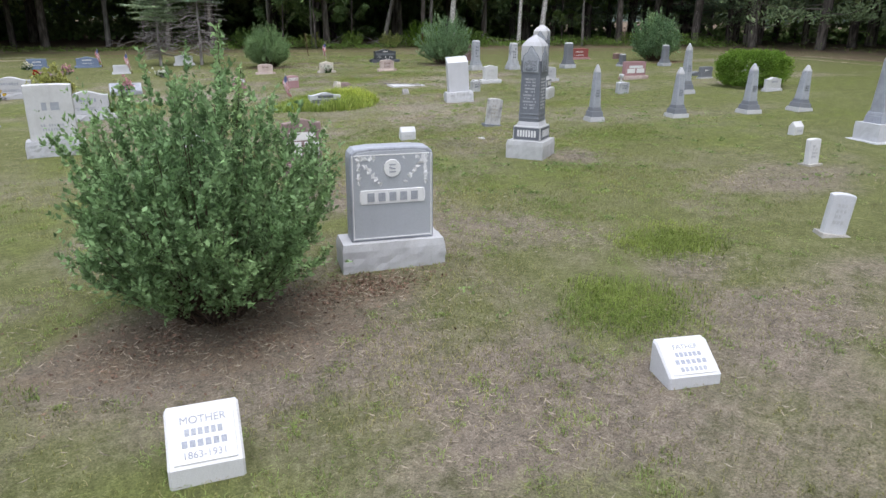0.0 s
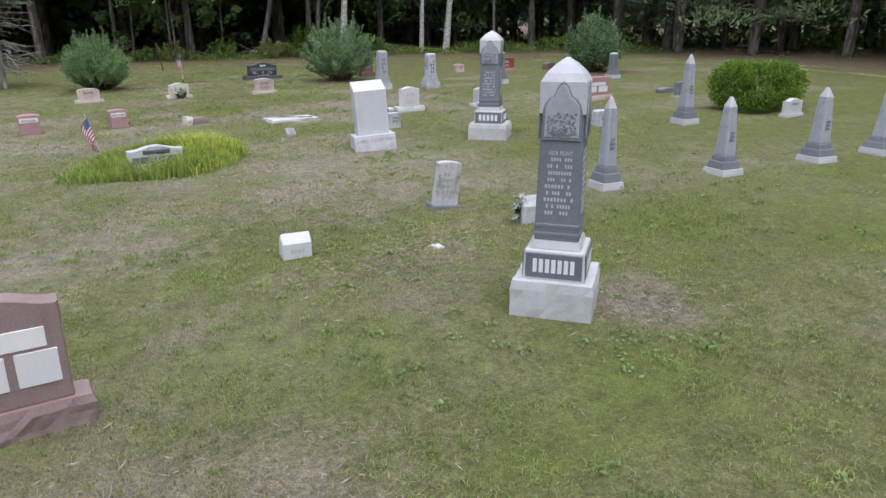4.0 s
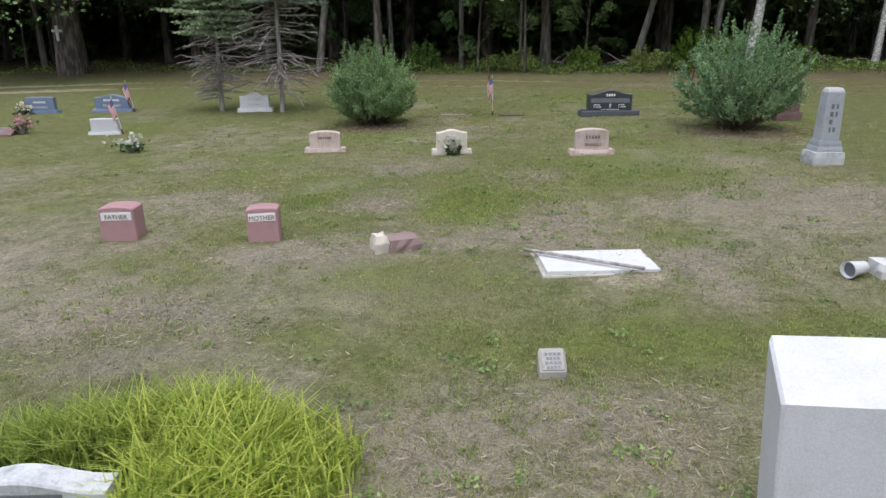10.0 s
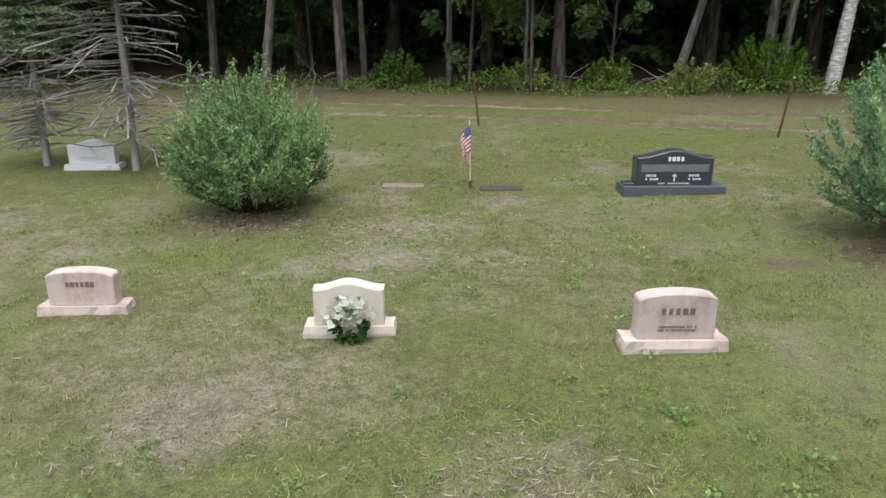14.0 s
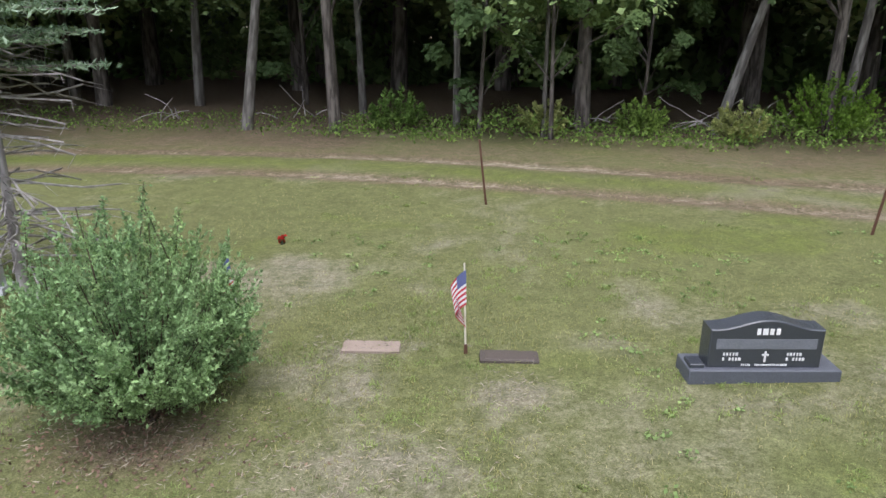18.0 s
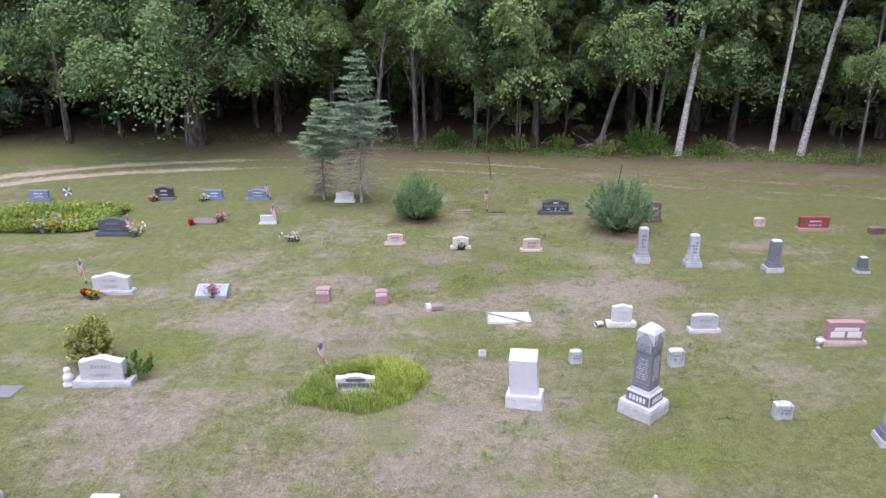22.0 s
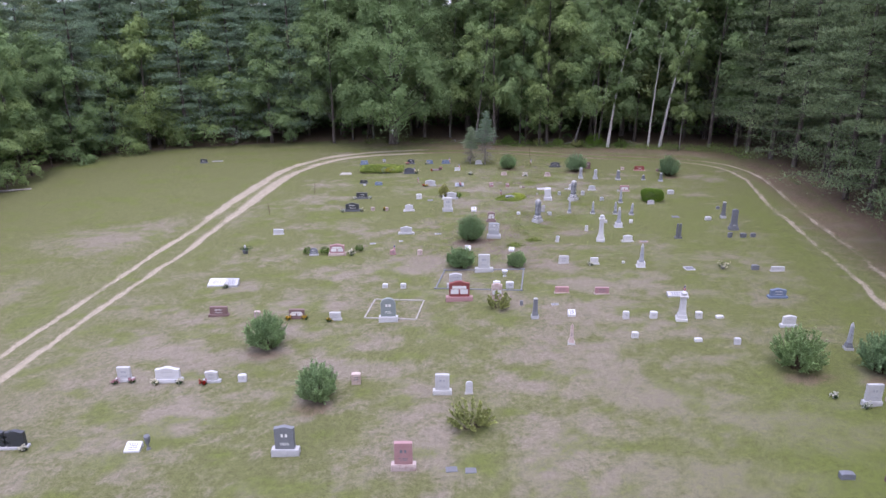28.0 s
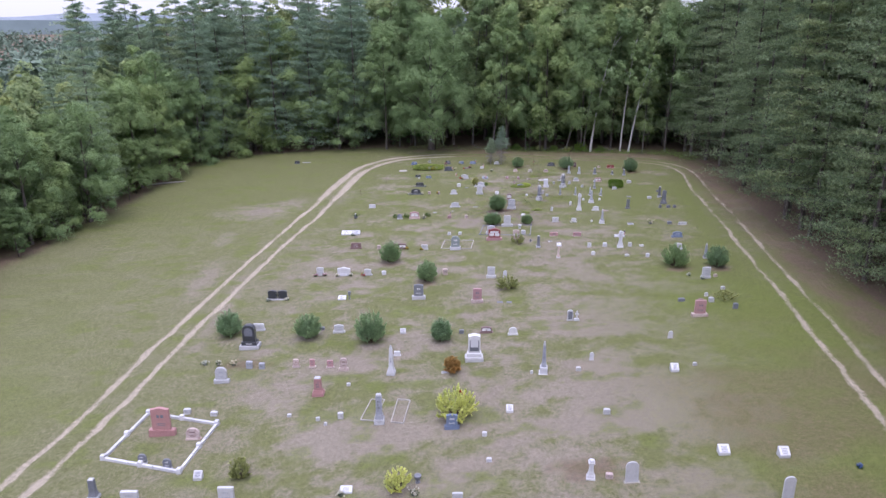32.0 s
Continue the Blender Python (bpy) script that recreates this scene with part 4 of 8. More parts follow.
def slant(x, y, w, h, mat, label, inscr="", rot=0, d=None, **kw):
    """A block whose face leans back, rock-sided, with a smooth lettered face."""
    e = thing("marker_stone", x, y, label, "grave marker", "small markers", rot)
    d = d or w * 0.75
    hb, ht = h * 0.30, h * 0.78
    bm = prism([(0, -0.08), (d, -0.08), (d, ht), (d * 0.8, ht), (0, hb)], -w / 2, w / 2, 0.014)
    bmesh.ops.rotate(bm, verts=bm.verts, cent=(0, 0, 0), matrix=Matrix.Rotation(radians(90), 3, "Z"))
    bmesh.ops.transform(bm, matrix=Matrix.Diagonal((1, -1, 1, 1)), verts=bm.verts)
    zs = [v.co.y for v in bm.verts]
    bmesh.ops.translate(bm, verts=bm.verts, vec=(0, -min(zs), 0))
    bmesh.ops.transform(bm, matrix=Matrix.Translation((0, d, 0)) @ Matrix.Diagonal((1, -1, 1, 1)), verts=bm.verts)
    bmesh.ops.recalc_face_normals(bm, faces=bm.faces[:])
    part("stone_block", bm, MAT[mat], e)
    # smooth raised face
    ang = math.atan2(ht - hb, d * 0.8)
    L = math.hypot(ht - hb, d * 0.8)
    face = box(-w * 0.42, w * 0.42, L * 0.06, L * 0.94, 0.0, 0.008, 0.004, 0.004, 0.002)
    f = part("face_panel", face, MAT["letter_white"] if mat == "marble" else MAT[mat], e)
    f.matrix_local = pose(0, 0, hb, math.degrees(ang), 0, 0)
    lm = MAT["ltgranite"] if inscr else MAT["granite"]
    rows = 4
    for r in range(rows):
        v = L * (0.80 - r * 0.20)
        if inscr and r == 0:
            o = lettering(e, inscr, 0, 0, 0, L * 0.19, lm)
            o.matrix_local = pose(0, 0, hb, math.degrees(ang), 0, 0) @ pose(0, v - L * 0.05, 0.009)
            continue
        if inscr == "MOTHER" and r == 3:
            o = lettering(e, "1863-1931", 0, 0, 0, L * 0.17, lm)
            o.matrix_local = pose(0, 0, hb, math.degrees(ang), 0, 0) @ pose(0, v - L * 0.05, 0.009)
            continue
        bm = bmesh.new()
        n = 6 if inscr else 4
        ww = w * (0.62 - 0.1 * (r % 2))
        for i in range(n):
            c = -ww / 2 + ww / n * (i + 0.5)
            q = [bm.verts.new((c + a * ww / n * 0.36, v + b * L * 0.06, 0.011)) for a, b in ((-1, -1), (1, -1), (1, 1), (-1, 1))]
            q2 = [bm.verts.new((p.co.x, p.co.y, 0.006)) for p in q]
            bm.faces.new(q)
            for k in range(4):
                bm.faces.new((q2[k], q2[(k + 1) % 4], q[(k + 1) % 4], q[k]))
        o = tagged(part("inscription", bm, lm, e), kind="stuff")
        o.matrix_local = pose(0, 0, hb, math.degrees(ang), 0, 0)
    extras(x, y, w, d, **kw)


def slantlow(x, y, w, h, mat, label, **kw):
    slant(x, y, w, h, mat, label, d=min(0.4, w * 0.5), **kw)


def flat(x, y, w, h, mat, label, plate=None, **kw):
    e = thing("flat_marker", x, y, label, "grave marker", "flat markers", random.uniform(-5, 5))
    part("slab", rough_box(-w / 2, w / 2, 0, h, -0.05, 0.045, 0.006, 0.012, SEED[0]), MAT[mat], e)
    if plate != "none":
        part("plate", box(-w * 0.42, w * 0.42, h * 0.12, h * 0.88, 0.041, 0.050, 0.004, 0.004, 0.003), MAT[plate or ("letter_dark" if mat in ("granite", "dkgranite") else "granite")], e)


def ledger(x, y, w, h, mat, label, rail=0, **kw):
    e = thing("ledger_slab", x, y, label, "grave slab", "flat markers", random.uniform(-3, 3))
    part("slab", rough_box(-w / 2, w / 2, 0, h, -0.05, 0.055, 0.006, 0.012, SEED[0]), MAT[mat], e)
    part("rim", rough_box(-w / 2 - 0.05, w / 2 + 0.06, -0.05, h + 0.03, -0.05, 0.025, 0.01, 0.02, SEED[0] + 3), MAT["concrete"], e)
    if rail:
        r = thing("broken_rail", x - 0.1, y + h * 0.35, "broken grey wooden rail lying across the white slab", "rail", sink=-0.055, rot=-31)
        part("bar", box(-w * 0.62, w * 0.50, -0.016, 0.016, 0, 0.028, bev=0.006), DEADWOOD, r)


def fallen(x, y, w, h, mat, label, **kw):
    e = thing("fallen_stone", x, y, label, "grave marker", "small markers", 18)
    mat = "mauve"
    part("stone_block", rough_box(-w / 2, w * 0.3, 0, 0.28, -0.04, h * 0.7, 0.02, 0.03, SEED[0]), MAT[mat], e)
    part("broken_end", rough_box(-w * 0.5 - 0.14, -w / 2 + 0.01, 0.04, 0.24, -0.02, h * 0.9, 0.03, 0.05, SEED[0] + 2), MAT["cream"], e)


def tab(x, y, w, h, mat, label, panel=0, rot=0, lean=None, **kw):
    e = thing("tablet_stone", x, y, label, "headstone", "marble tablets", rot, lean=random.uniform(-3, 3) if lean is None else lean, tilt=random.uniform(-3, 2))
    part("base", rough_box(-w * 0.62, w * 0.62, -0.04, 0.2, -0.08, 0.05, 0.01, 0.02, SEED[0]), MAT["granite" if mat == "stained" else "concrete"], e)
    slab = part("tablet", prism(top_outline(w, 0.03, h, "arch" if mat == "stained" or h < 0.55 else "round"), 0.03, 0.12, 0.012), MAT[mat], e)
    if panel:
        part("panel", prism(top_outline(w * 0.7, 0.14, h * 0.86, "arch"), 0.018, 0.034, 0.004), MAT["granite"], e)
    bars(slab, 4, 0.03, MAT["concrete" if mat == "stained" else "pale"], w * 0.7, h * 0.8, h * 0.3)
    extras(x, y, w, 0.15, **kw)


def twin(x, y, w, h, mat, label, **kw):
    e = thing("twin_column_stone", x, y, label, "headstone", "", 0)
    part("base", rough_box(-w * 0.7, w * 0.7, 0, 0.34, -0.1, 0.14, 0.01, 0.02, SEED[0]), MAT[mat], e)
    for sx in (-1, 1):
        bm = bmesh.new()
        bmesh.ops.create_cone(bm, cap_ends=True, segments=16, radius1=w * 0.26, radius2=w * 0.23, depth=h - 0.22)
        bmesh.ops.translate(bm, verts=bm.verts, vec=(sx * w * 0.28, 0.17, 0.13 + (h - 0.22) / 2))
        part("column", bm, MAT[mat], e)
        bm = bmesh.new()
        bmesh.ops.create_uvsphere(bm, u_segments=14, v_segments=8, radius=w * 0.235)
        bmesh.ops.translate(bm, verts=bm.verts, vec=(sx * w * 0.28, 0.17, h - 0.11))
        part("cap", bm, MAT[mat], e)


def obelisk(x, y, w, h, mat, label, lean=0, big=0, rot=-8.0, **kw):
    e = thing("obelisk", x, y, label, "obelisk", "obelisks", rot, lean=lean)
    w, h = w * (0.66 if big else 0.8), h * 0.95
    y0 = w / 2
    if big:
        slab = w * 0.66
        part("footing", rough_box(-slab, slab, y0 - slab, y0 + slab, -0.1, 0.035, 0.01, 0.02, SEED[0] + 5), MAT["marble"], e)
    steps = [(1.0, 0.0, 0.10), (0.84, 0.10, 0.20), (0.66, 0.20, 0.27)] if not big else [(1.0, 0.0, 0.21), (0.70, 0.21, 0.29), (0.62, 0.29, 0.33)]
    step_mat = "granite" if mat == "ltgranite" and not big else mat
    mats = ("marble" if big else "pale", step_mat, step_mat)
    for (k, a, b), nm, mm in zip(steps, ("foundation", "plinth", "cap_step"), mats):
        r = w * k / 2
        if nm == "foundation":
            part(nm, rough_box(-r, r, y0 - r, y0 + r, -0.1, h * b, 0.01, 0.02, SEED[0]), MAT[mm], e)
        else:
            part(nm, box(-r, r, y0 - r, y0 + r, h * a - 0.003, h * b, r * 0.10, r * 0.10, 0.01), MAT[mm], e)
    r = w * steps[2][0] / 2 * 0.82
    zt = h * 0.87
    shaft = part("shaft", box(-r, r, y0 - r, y0 + r, h * steps[2][2] - 0.003, zt, r * 0.34, r * 0.34, 0.012), MAT[mat], e)
    q = r * 0.70
    part("pyramid_tip", box(-q, q, y0 - q, y0 + q, zt - 0.003, h, q * 0.72, q * 0.72, 0.012), MAT["pale" if mat == "ltgranite" else mat], e)
    bars(shaft, 3, y0 - r * 0.93, MAT["granite"], r * 1.2, h * 0.58, h * 0.44)


def pillar(x, y, w, h, mat, label, rot=0, **kw):
    e = thing("pillar_stone", x, y, label, "headstone", "pillar stones", rot)
    w *= 0.88
    y0 = w / 2
    bm2 = "weathered" if mat in ("granite", "ltgranite", "weathered", "dkgranite") else "pale" if mat == "red" else mat
    for nm, k, a, b, mm in (("foundation", 1.0, 0, 0.18, bm2), ("plinth", 0.82, 0.18, 0.25, mat), ("step", 0.74, 0.25, 0.33, mat)):
        r = w * k / 2
        part(nm, rough_box(-r, r, y0 - r * 0.8, y0 + r * 0.8, h * a - (0.1 if a == 0 else 0.003), h * b, 0.008, 0.016, SEED[0]), MAT[mm], e)
    r = w * 0.31
    shaft = part("shaft", box(-r, r, y0 - r * 0.8, y0 + r * 0.8, h * 0.327, h * 0.95, r * 0.10, r * 0.1, 0.01), MAT[mat], e)
    part("cap", box(-r * 0.9, r * 0.9, y0 - r * 0.72, y0 + r * 0.72, h * 0.947, h, r * 0.2, r * 0.2, 0.012), MAT["pale"], e)
    bars(shaft, 4, y0 - r * 0.76, MAT["letter_dark" if mat != "dkgranite" else "granite"], r * 1.3, h * 0.82, h * 0.42)


def statue_col(x, y, w, h, mat, label, cap=0, **kw):
    e = thing("column_monument", x, y, label, "monument", "", -12)
    w *= 0.86
    y0 = w / 2
    for nm, k, a, b in (("foundation", 1.0, 0, 0.10), ("plinth", 0.78, 0.10, 0.22), ("die", 0.6, 0.22, 0.36)):
        r = w * k / 2
        part(nm, box(-r, r, y0 - r, y0 + r, h * a - (0.1 if a == 0 else 0.003), h * b, r * 0.05, r * 0.05, 0.01), MAT[mat], e)
    r = w * 0.27
    part("shaft", box(-r, r, y0 - r, y0 + r, h * 0.357, h * 0.82, r * 0.15, r * 0.15, 0.02, 2), MAT[mat], e)
    q = r * 1.25
    part("cornice", box(-q, q, y0 - q, y0 + q, h * 0.817, h * 0.87, -q * 0.08, -q * 0.08, 0.01), MAT[mat], e)
    bm = bmesh.new()
    prof = [(0.0, 0), (0.9, 0), (0.7, 0.15), (0.5, 0.25), (0.95, 0.5), (1.0, 0.65), (0.7, 0.85), (0.25, 0.97), (0, 1)]
    lathe(bm, prof, r * (1.15 if cap else 1.0), h * 0.867, h, (0, y0))
    part("urn", bm, MAT[mat], e)
    bars(e, 4, y0 - r * 0.97, MAT["pale"], r * 1.3, h * 0.7, h * 0.45)


def lathe(bm, prof, r, z0, z1, c=(0, 0), n=16):
    rings = []
    for a, b in prof:
        rings.append([bm.verts.new((c[0] + max(a, 0.004) * r * math.cos(2 * math.pi * k / n), c[1] + max(a, 0.004) * r * math.sin(2 * math.pi * k / n), z0 + (z1 - z0) * b)) for k in range(n)])
    for p, q in zip(rings, rings[1:]):
        for k in range(n):
            f = bm.faces.new((p[k], p[(k + 1) % n], q[(k + 1) % n], q[k]))
            f.smooth = True


def urnstand(x, y, w, h, mat, label, **kw):
    e = thing("urn", x, y, label, "urn", "", 0)
    bm = bmesh.new()
    lathe(bm, [(0, -0.05), (0.7, -0.05), (0.7, 0.08), (0.3, 0.16), (0.28, 0.34), (0.75, 0.5), (0.95, 0.78), (1.0, 0.95), (0.9, 1.0), (0.75, 0.9), (0.0, 0.86)], w / 2, 0, h)
    part("bowl", bm, MAT[mat], e)


def pot(x, y, w, h, kind, label, **kw):
    flower_bunch(x, y, kind, max(w * 0.5, 0.12), max(h, 0.2), label)


def planter(x, y, w, h, mat, label, **kw):
    e = thing("planter", x, y, label, "planter", "", 0)
    bm = bmesh.new()
    lathe(bm, [(0, -0.05), (0.8, -0.05), (0.75, 0.3), (1.0, 0.9), (1.0, 1.0), (0.85, 1.0), (0.8, 0.9), (0, 0.88)], w * 0.45, 0, h * 0.5)
    part("bowl", bm, MAT["dkgranite"], e)
    rr = np.random.RandomState(4)
    tagged_stuff("plants", leaf_mesh("plants", rr.normal(size=(160, 3)) * (w * 0.4, w * 0.3, 0.08) + (0, 0, h * 0.6), 0.05, LEAF["wreath"], 2), e)
    part("lantern", box(-0.05, 0.05, -0.05, 0.05, h * 0.55, h, 0.01, 0.01, 0.006), MAT["marble"], e)


def crossm(x, y, w, h, mat, label, **kw):
    e = thing("cross_stone", x, y, label, "headstone", "", 0)
    part("base", rough_box(-w / 2, w / 2, 0, 0.22, -0.08, h * 0.22, 0.01, 0.02, SEED[0]), MAT[mat], e)
    a, t = w * 0.42, w * 0.13
    part("cross", prism([(-t, h * 0.21), (t, h * 0.21), (t, h * 0.62), (a, h * 0.62), (a, h * 0.78), (t, h * 0.78), (t, h), (-t, h), (-t, h * 0.78), (-a, h * 0.78), (-a, h * 0.62), (-t, h * 0.62)], 0.07, 0.15, 0.01), MAT[mat], e)


def monument(x, y, w, h, mat, label, white=0, panel=0, **kw):
    e = thing("monument", x, y, label, "monument", "", 0)
    d = w * 0.6
    part("foundation", rough_box(-w / 2, w / 2, 0, d, -0.1, h * 0.17, 0.012, 0.03, SEED[0]), MAT["pale" if (white or panel) else mat], e)
    r = w * 0.40
    part("plinth", box(-r, r, d * 0.12, d * 0.88, h * 0.167, h * 0.32, 0.01, 0.01, 0.012), MAT[mat], e)
    r = w * 0.32
    part("die", prism(top_outline(r * 2, h * 0.317, h, "round" if white else "serp" if panel else "peak"), d * 0.22, d * 0.78, 0.015), MAT[mat], e)
    if panel:
        part("panel", prism(top_outline(r * 1.6, h * 0.40, h * 0.84, "arch"), d * 0.22 - 0.012, d * 0.22 + 0.004, 0.004), MAT["dkgranite"], e)
    part("arch_panel", prism(top_outline(r * 1.3, h * 0.55, h * 0.9, "round"), d * 0.22 - 0.016, d * 0.22 + 0.002, 0.004), MAT["granite" if white else mat], e)
    bars(e, 1, d * 0.12, MAT["letter_white"], w * 0.5, h * 0.28, h * 0.21, False)


def kerb(corners, label, posts=0, w=0.14, h=0.12, mat="concrete"):
    """A kerbed plot: a run of stone bars with corner blocks."""
    e = thing("plot_kerb", corners[0][0], corners[0][1], label, "kerb", "", 0, sink=0)
    inv = e.matrix_world.inverted()
    n = len(corners)
    for i in range(n):
        a, b = Vector(corners[i]), Vector(corners[(i + 1) % n])
        L = (b - a).length
        k = max(1, round(L / 1.6))
        for j in range(k):
            p, q = a + (b - a) * j / k, a + (b - a) * (j + 1) / k
            za, zb = float(gz(*p)), float(gz(*q))
            bar = part("kerb_bar", rough_box(0.02, L / k - 0.02, -w / 2, w / 2, -0.12, h, 0.008, 0.02, i * 7 + j, 0.15), MAT[mat], e)
            bar.matrix_local = inv @ Matrix.Translation((p.x, p.y, za)) @ Matrix.Rotation(math.atan2(b.y - a.y, b.x - a.x), 4, "Z") @ Matrix.Rotation(-math.atan2(zb - za, L / k), 4, "Y")
        if posts:
            pts = [a] + ([(a + b) / 2] if posts > 1 else [])
            for p in pts:
                s = w * 0.9
                o = part("corner_post", box(-s, s, -s, s, -0.1, h * 2.0, s * 0.15, s * 0.15, 0.02), MAT[mat], e)
                o.matrix_local = inv @ Matrix.Translation((p.x, p.y, float(gz(*p))))


# ---- the stones ----
random.seed(4)
head(-10.56, 32.83, 0.95, 0.47, "blue", "blue-grey slant headstone near the back track", top='flat')
head(-5.26, 32.71, 0.90, 0.57, "black", "polished black granite headstone with flower vases", top='serp', flowers='pink')
head(-3.15, 32.60, 0.85, 0.43, "blue", "blue-grey slant headstone with artificial flowers beside it", top='flat', flowers='white')
head(-1.32, 32.50, 0.99, 0.46, "blue", "blue-grey headstone beside a small flag", top='serp', flag=1)
head(2.36, 31.93, 0.84, 0.47, "marble", "pale grey headstone between the two half-bare spruces", top='serp')
ledger(-12.07, 28.22, 1.19, 0.98, "concrete", "low pale concrete slab lying on the grass")
head(-5.22, 27.89, 1.24, 0.68, "slate", "dark blue-black headstone at the edge of the flower bed", top='serp', flag=1)
slantlow(-2.45, 29.15, 0.85, 0.22, "brown", "low dark reddish marker between bunches of flowers")
flower_bunch(-1.95, 29.45, "pink", 0.22, 0.32, "bunch of pink and white artificial flowers")
flower_bunch(-2.85, 29.05, "red", 0.08, 0.18, "small red artificial flower at the marker's edge")
head(-0.09, 29.09, 0.66, 0.34, "marble", "small white headstone with a green wreath", top='flat', flag=1)
pot(1.23, 27.05, 0.50, 0.24, "white", "low grey saddle of faded white flowers")
head(-9.70, 24.25, 0.85, 0.37, "black", "polished black headstone above a white footstone", top='flat')
block(-9.52, 23.38, 0.23, 0.19, "marble", "tiny white marble footstone on the grass")
head(-8.13, 23.46, 0.82, 0.34, "blue", "pale blue slant headstone in a green patch", top='flat')
head(-2.92, 22.58, 1.20, 0.62, "pale", "pale grey headstone with arched top and flowers at its foot", top='serp')
flower_bunch(-3.30, 22.38, "yellow", 0.2, 0.26, "bunch of yellow and orange artificial flowers")
flower_bunch(-3.55, 22.50, "red", 0.1, 0.22, "small bunch of red artificial flowers")
stick_flag(-4.05, 23.5, 0.75, "small striped flag on a stick beside a headstone")
slantlow(-0.02, 22.18, 0.86, 0.42, "ltgranite", "grey slant marker with a pink bouquet lying on its face")
flower_bunch(0.04, 22.22, "pink", 0.11, 0.42, "pink artificial bouquet in a white cone on the marker")
head(-0.86, 17.58, 1.23, 0.67, "pale", "pale grey granite headstone on a long base", top='serp', die=0.74)
block(-3.87, 17.97, 0.51, 0.48, "marble", "small white slanted marble marker")
flat(-2.84, 17.25, 0.49, 0.48, "granite", "flat grey marker set in the grass")
head(-4.64, 14.06, 0.98, 0.61, "marble", "white granite headstone with serpentine top on a base", top='serp', die=0.72)
head(-1.24, 13.60, 0.91, 1.24, "pale", "tall pale grey granite headstone with a rough base", top='flat', die=0.8, d=0.42)
slant(1.03, 13.41, 0.44, 0.48, "marble", "white square marker with a tilted face")
head(2.32, 10.28, 0.78, 0.87, "mauve", "weathered mauve-grey headstone with two pale tablets", top='serp', die=0.74, tablets=1)
head(13.97, 28.64, 0.53, 0.77, "brown", "reddish brown headstone behind a round shrub", top='flat')
block(17.50, 28.02, 0.35, 0.32, "pinkpale", "small pale pink block marker")
head(19.13, 27.42, 1.18, 0.50, "red", "low wide red granite headstone", top='flat', die=0.84)
block(21.04, 26.98, 0.46, 0.26, "brown", "small reddish block marker")
pillar(12.37, 24.37, 0.52, 1.12, "ltgranite", "grey granite pillar stone with stepped base")
pillar(13.78, 23.95, 0.54, 1.01, "weathered", "grey weathered pillar stone with stepped base")
pillar(15.94, 23.39, 0.57, 0.99, "granite", "dark grey pillar stone with stepped base")
pillar(18.45, 23.29, 0.44, 0.49, "dkgranite", "short dark grey pillar stone")
pillar(19.95, 22.51, 0.48, 0.84, "granite", "dark grey pillar stone beside a round shrub")
block(11.34, 18.00, 0.32, 0.40, "weathered", "small grey block marker")
block(12.66, 15.92, 0.33, 0.33, "weathered", "small grey block marker in open grass")
head(15.41, 18.82, 1.00, 0.59, "pink", "pink granite headstone with two pale tablets and an urn", top='flat', die=0.82, tablets=1, urn=1)
head(17.66, 17.99, 0.56, 0.40, "granite", "grey block headstone behind the hedge", top='flat', die=0.9)
obelisk(14.12, 14.98, 0.50, 1.43, "ltgranite", "pale grey granite obelisk with stepped base")
head(16.63, 14.34, 0.63, 0.40, "pale", "low pale headstone in front of the box hedge", top='serp', die=0.86)
obelisk(9.10, 12.24, 0.43, 1.27, "ltgranite", "slim grey granite obelisk with dark stepped base", lean=0)
obelisk(11.01, 11.83, 0.48, 1.15, "ltgranite", "tall grey granite obelisk with dark stepped base", lean=0)
obelisk(12.83, 11.51, 0.51, 1.17, "ltgranite", "tall grey granite obelisk with dark stepped base", lean=0)
obelisk(14.12, 11.24, 0.52, 1.10, "ltgranite", "leaning grey granite obelisk with dark stepped base", lean=4)
roof(11.53, 9.24, 0.25, 0.27, "marble", "small white marker block")
roof(13.52, 9.04, 0.26, 0.32, "marble", "small white marker block on the grass")
obelisk(12.27, 7.97, 0.83, 1.72, "ltgranite", "pale grey granite obelisk on a broad stepped base", big=1)
statue_col(10.10, 4.59, 0.74, 2.05, "marble", "white marble column monument topped by an urn")
head(12.08, 4.37, 0.86, 0.54, "marble", "white marble headstone with shouldered top", top='serp', die=0.78)
flat(13.28, 4.21, 0.58, 0.38, "pink", "tilted flat pinkish marker")
tab(6.87, 4.84, 0.26, 0.50, "marble", "leaning white marble tablet on dry grass", lean=6, rot=-25)
tab(9.59, 7.31, 0.24, 0.44, "marble", "small thin white marble tablet")
twin(16.02, 4.85, 0.37, 1.19, "dkgranite", "dark grey twin-column marker")
flat(17.55, 10.17, 0.58, 0.56, "granite", "flat grey marker in dry grass")
block(19.41, 17.68, 0.56, 0.38, "marble", "white square marker stone")
block(18.07, 18.83, 0.51, 0.15, "granite", "low grey marker behind the hedge")
head(-9.68, 14.49, 1.89, 0.78, "black", "polished black double headstone with white flowers on a slab", top='serp', die=0.62, flowers='white')
head(-9.27, 18.57, 1.65, 0.58, "black", "polished black headstone with white flowers on a long base", top='flat', die=0.62, flowers='white')
block(-7.88, 14.64, 0.33, 0.31, "pinkpale", "small pale block marker")
block(-6.67, 14.48, 0.37, 0.30, "pinkpale", "small pale block marker with dried flowers", flowers='yellow')
head(-4.58, 7.78, 1.28, 0.62, "pale", "pale grey headstone on a wide base", top='serp', die=0.7)
flat(-7.05, 5.67, 0.45, 0.32, "pale", "flat white marker set in the grass")
flat(-2.06, 7.54, 0.53, 0.25, "pale", "flat pale marker in the grass")
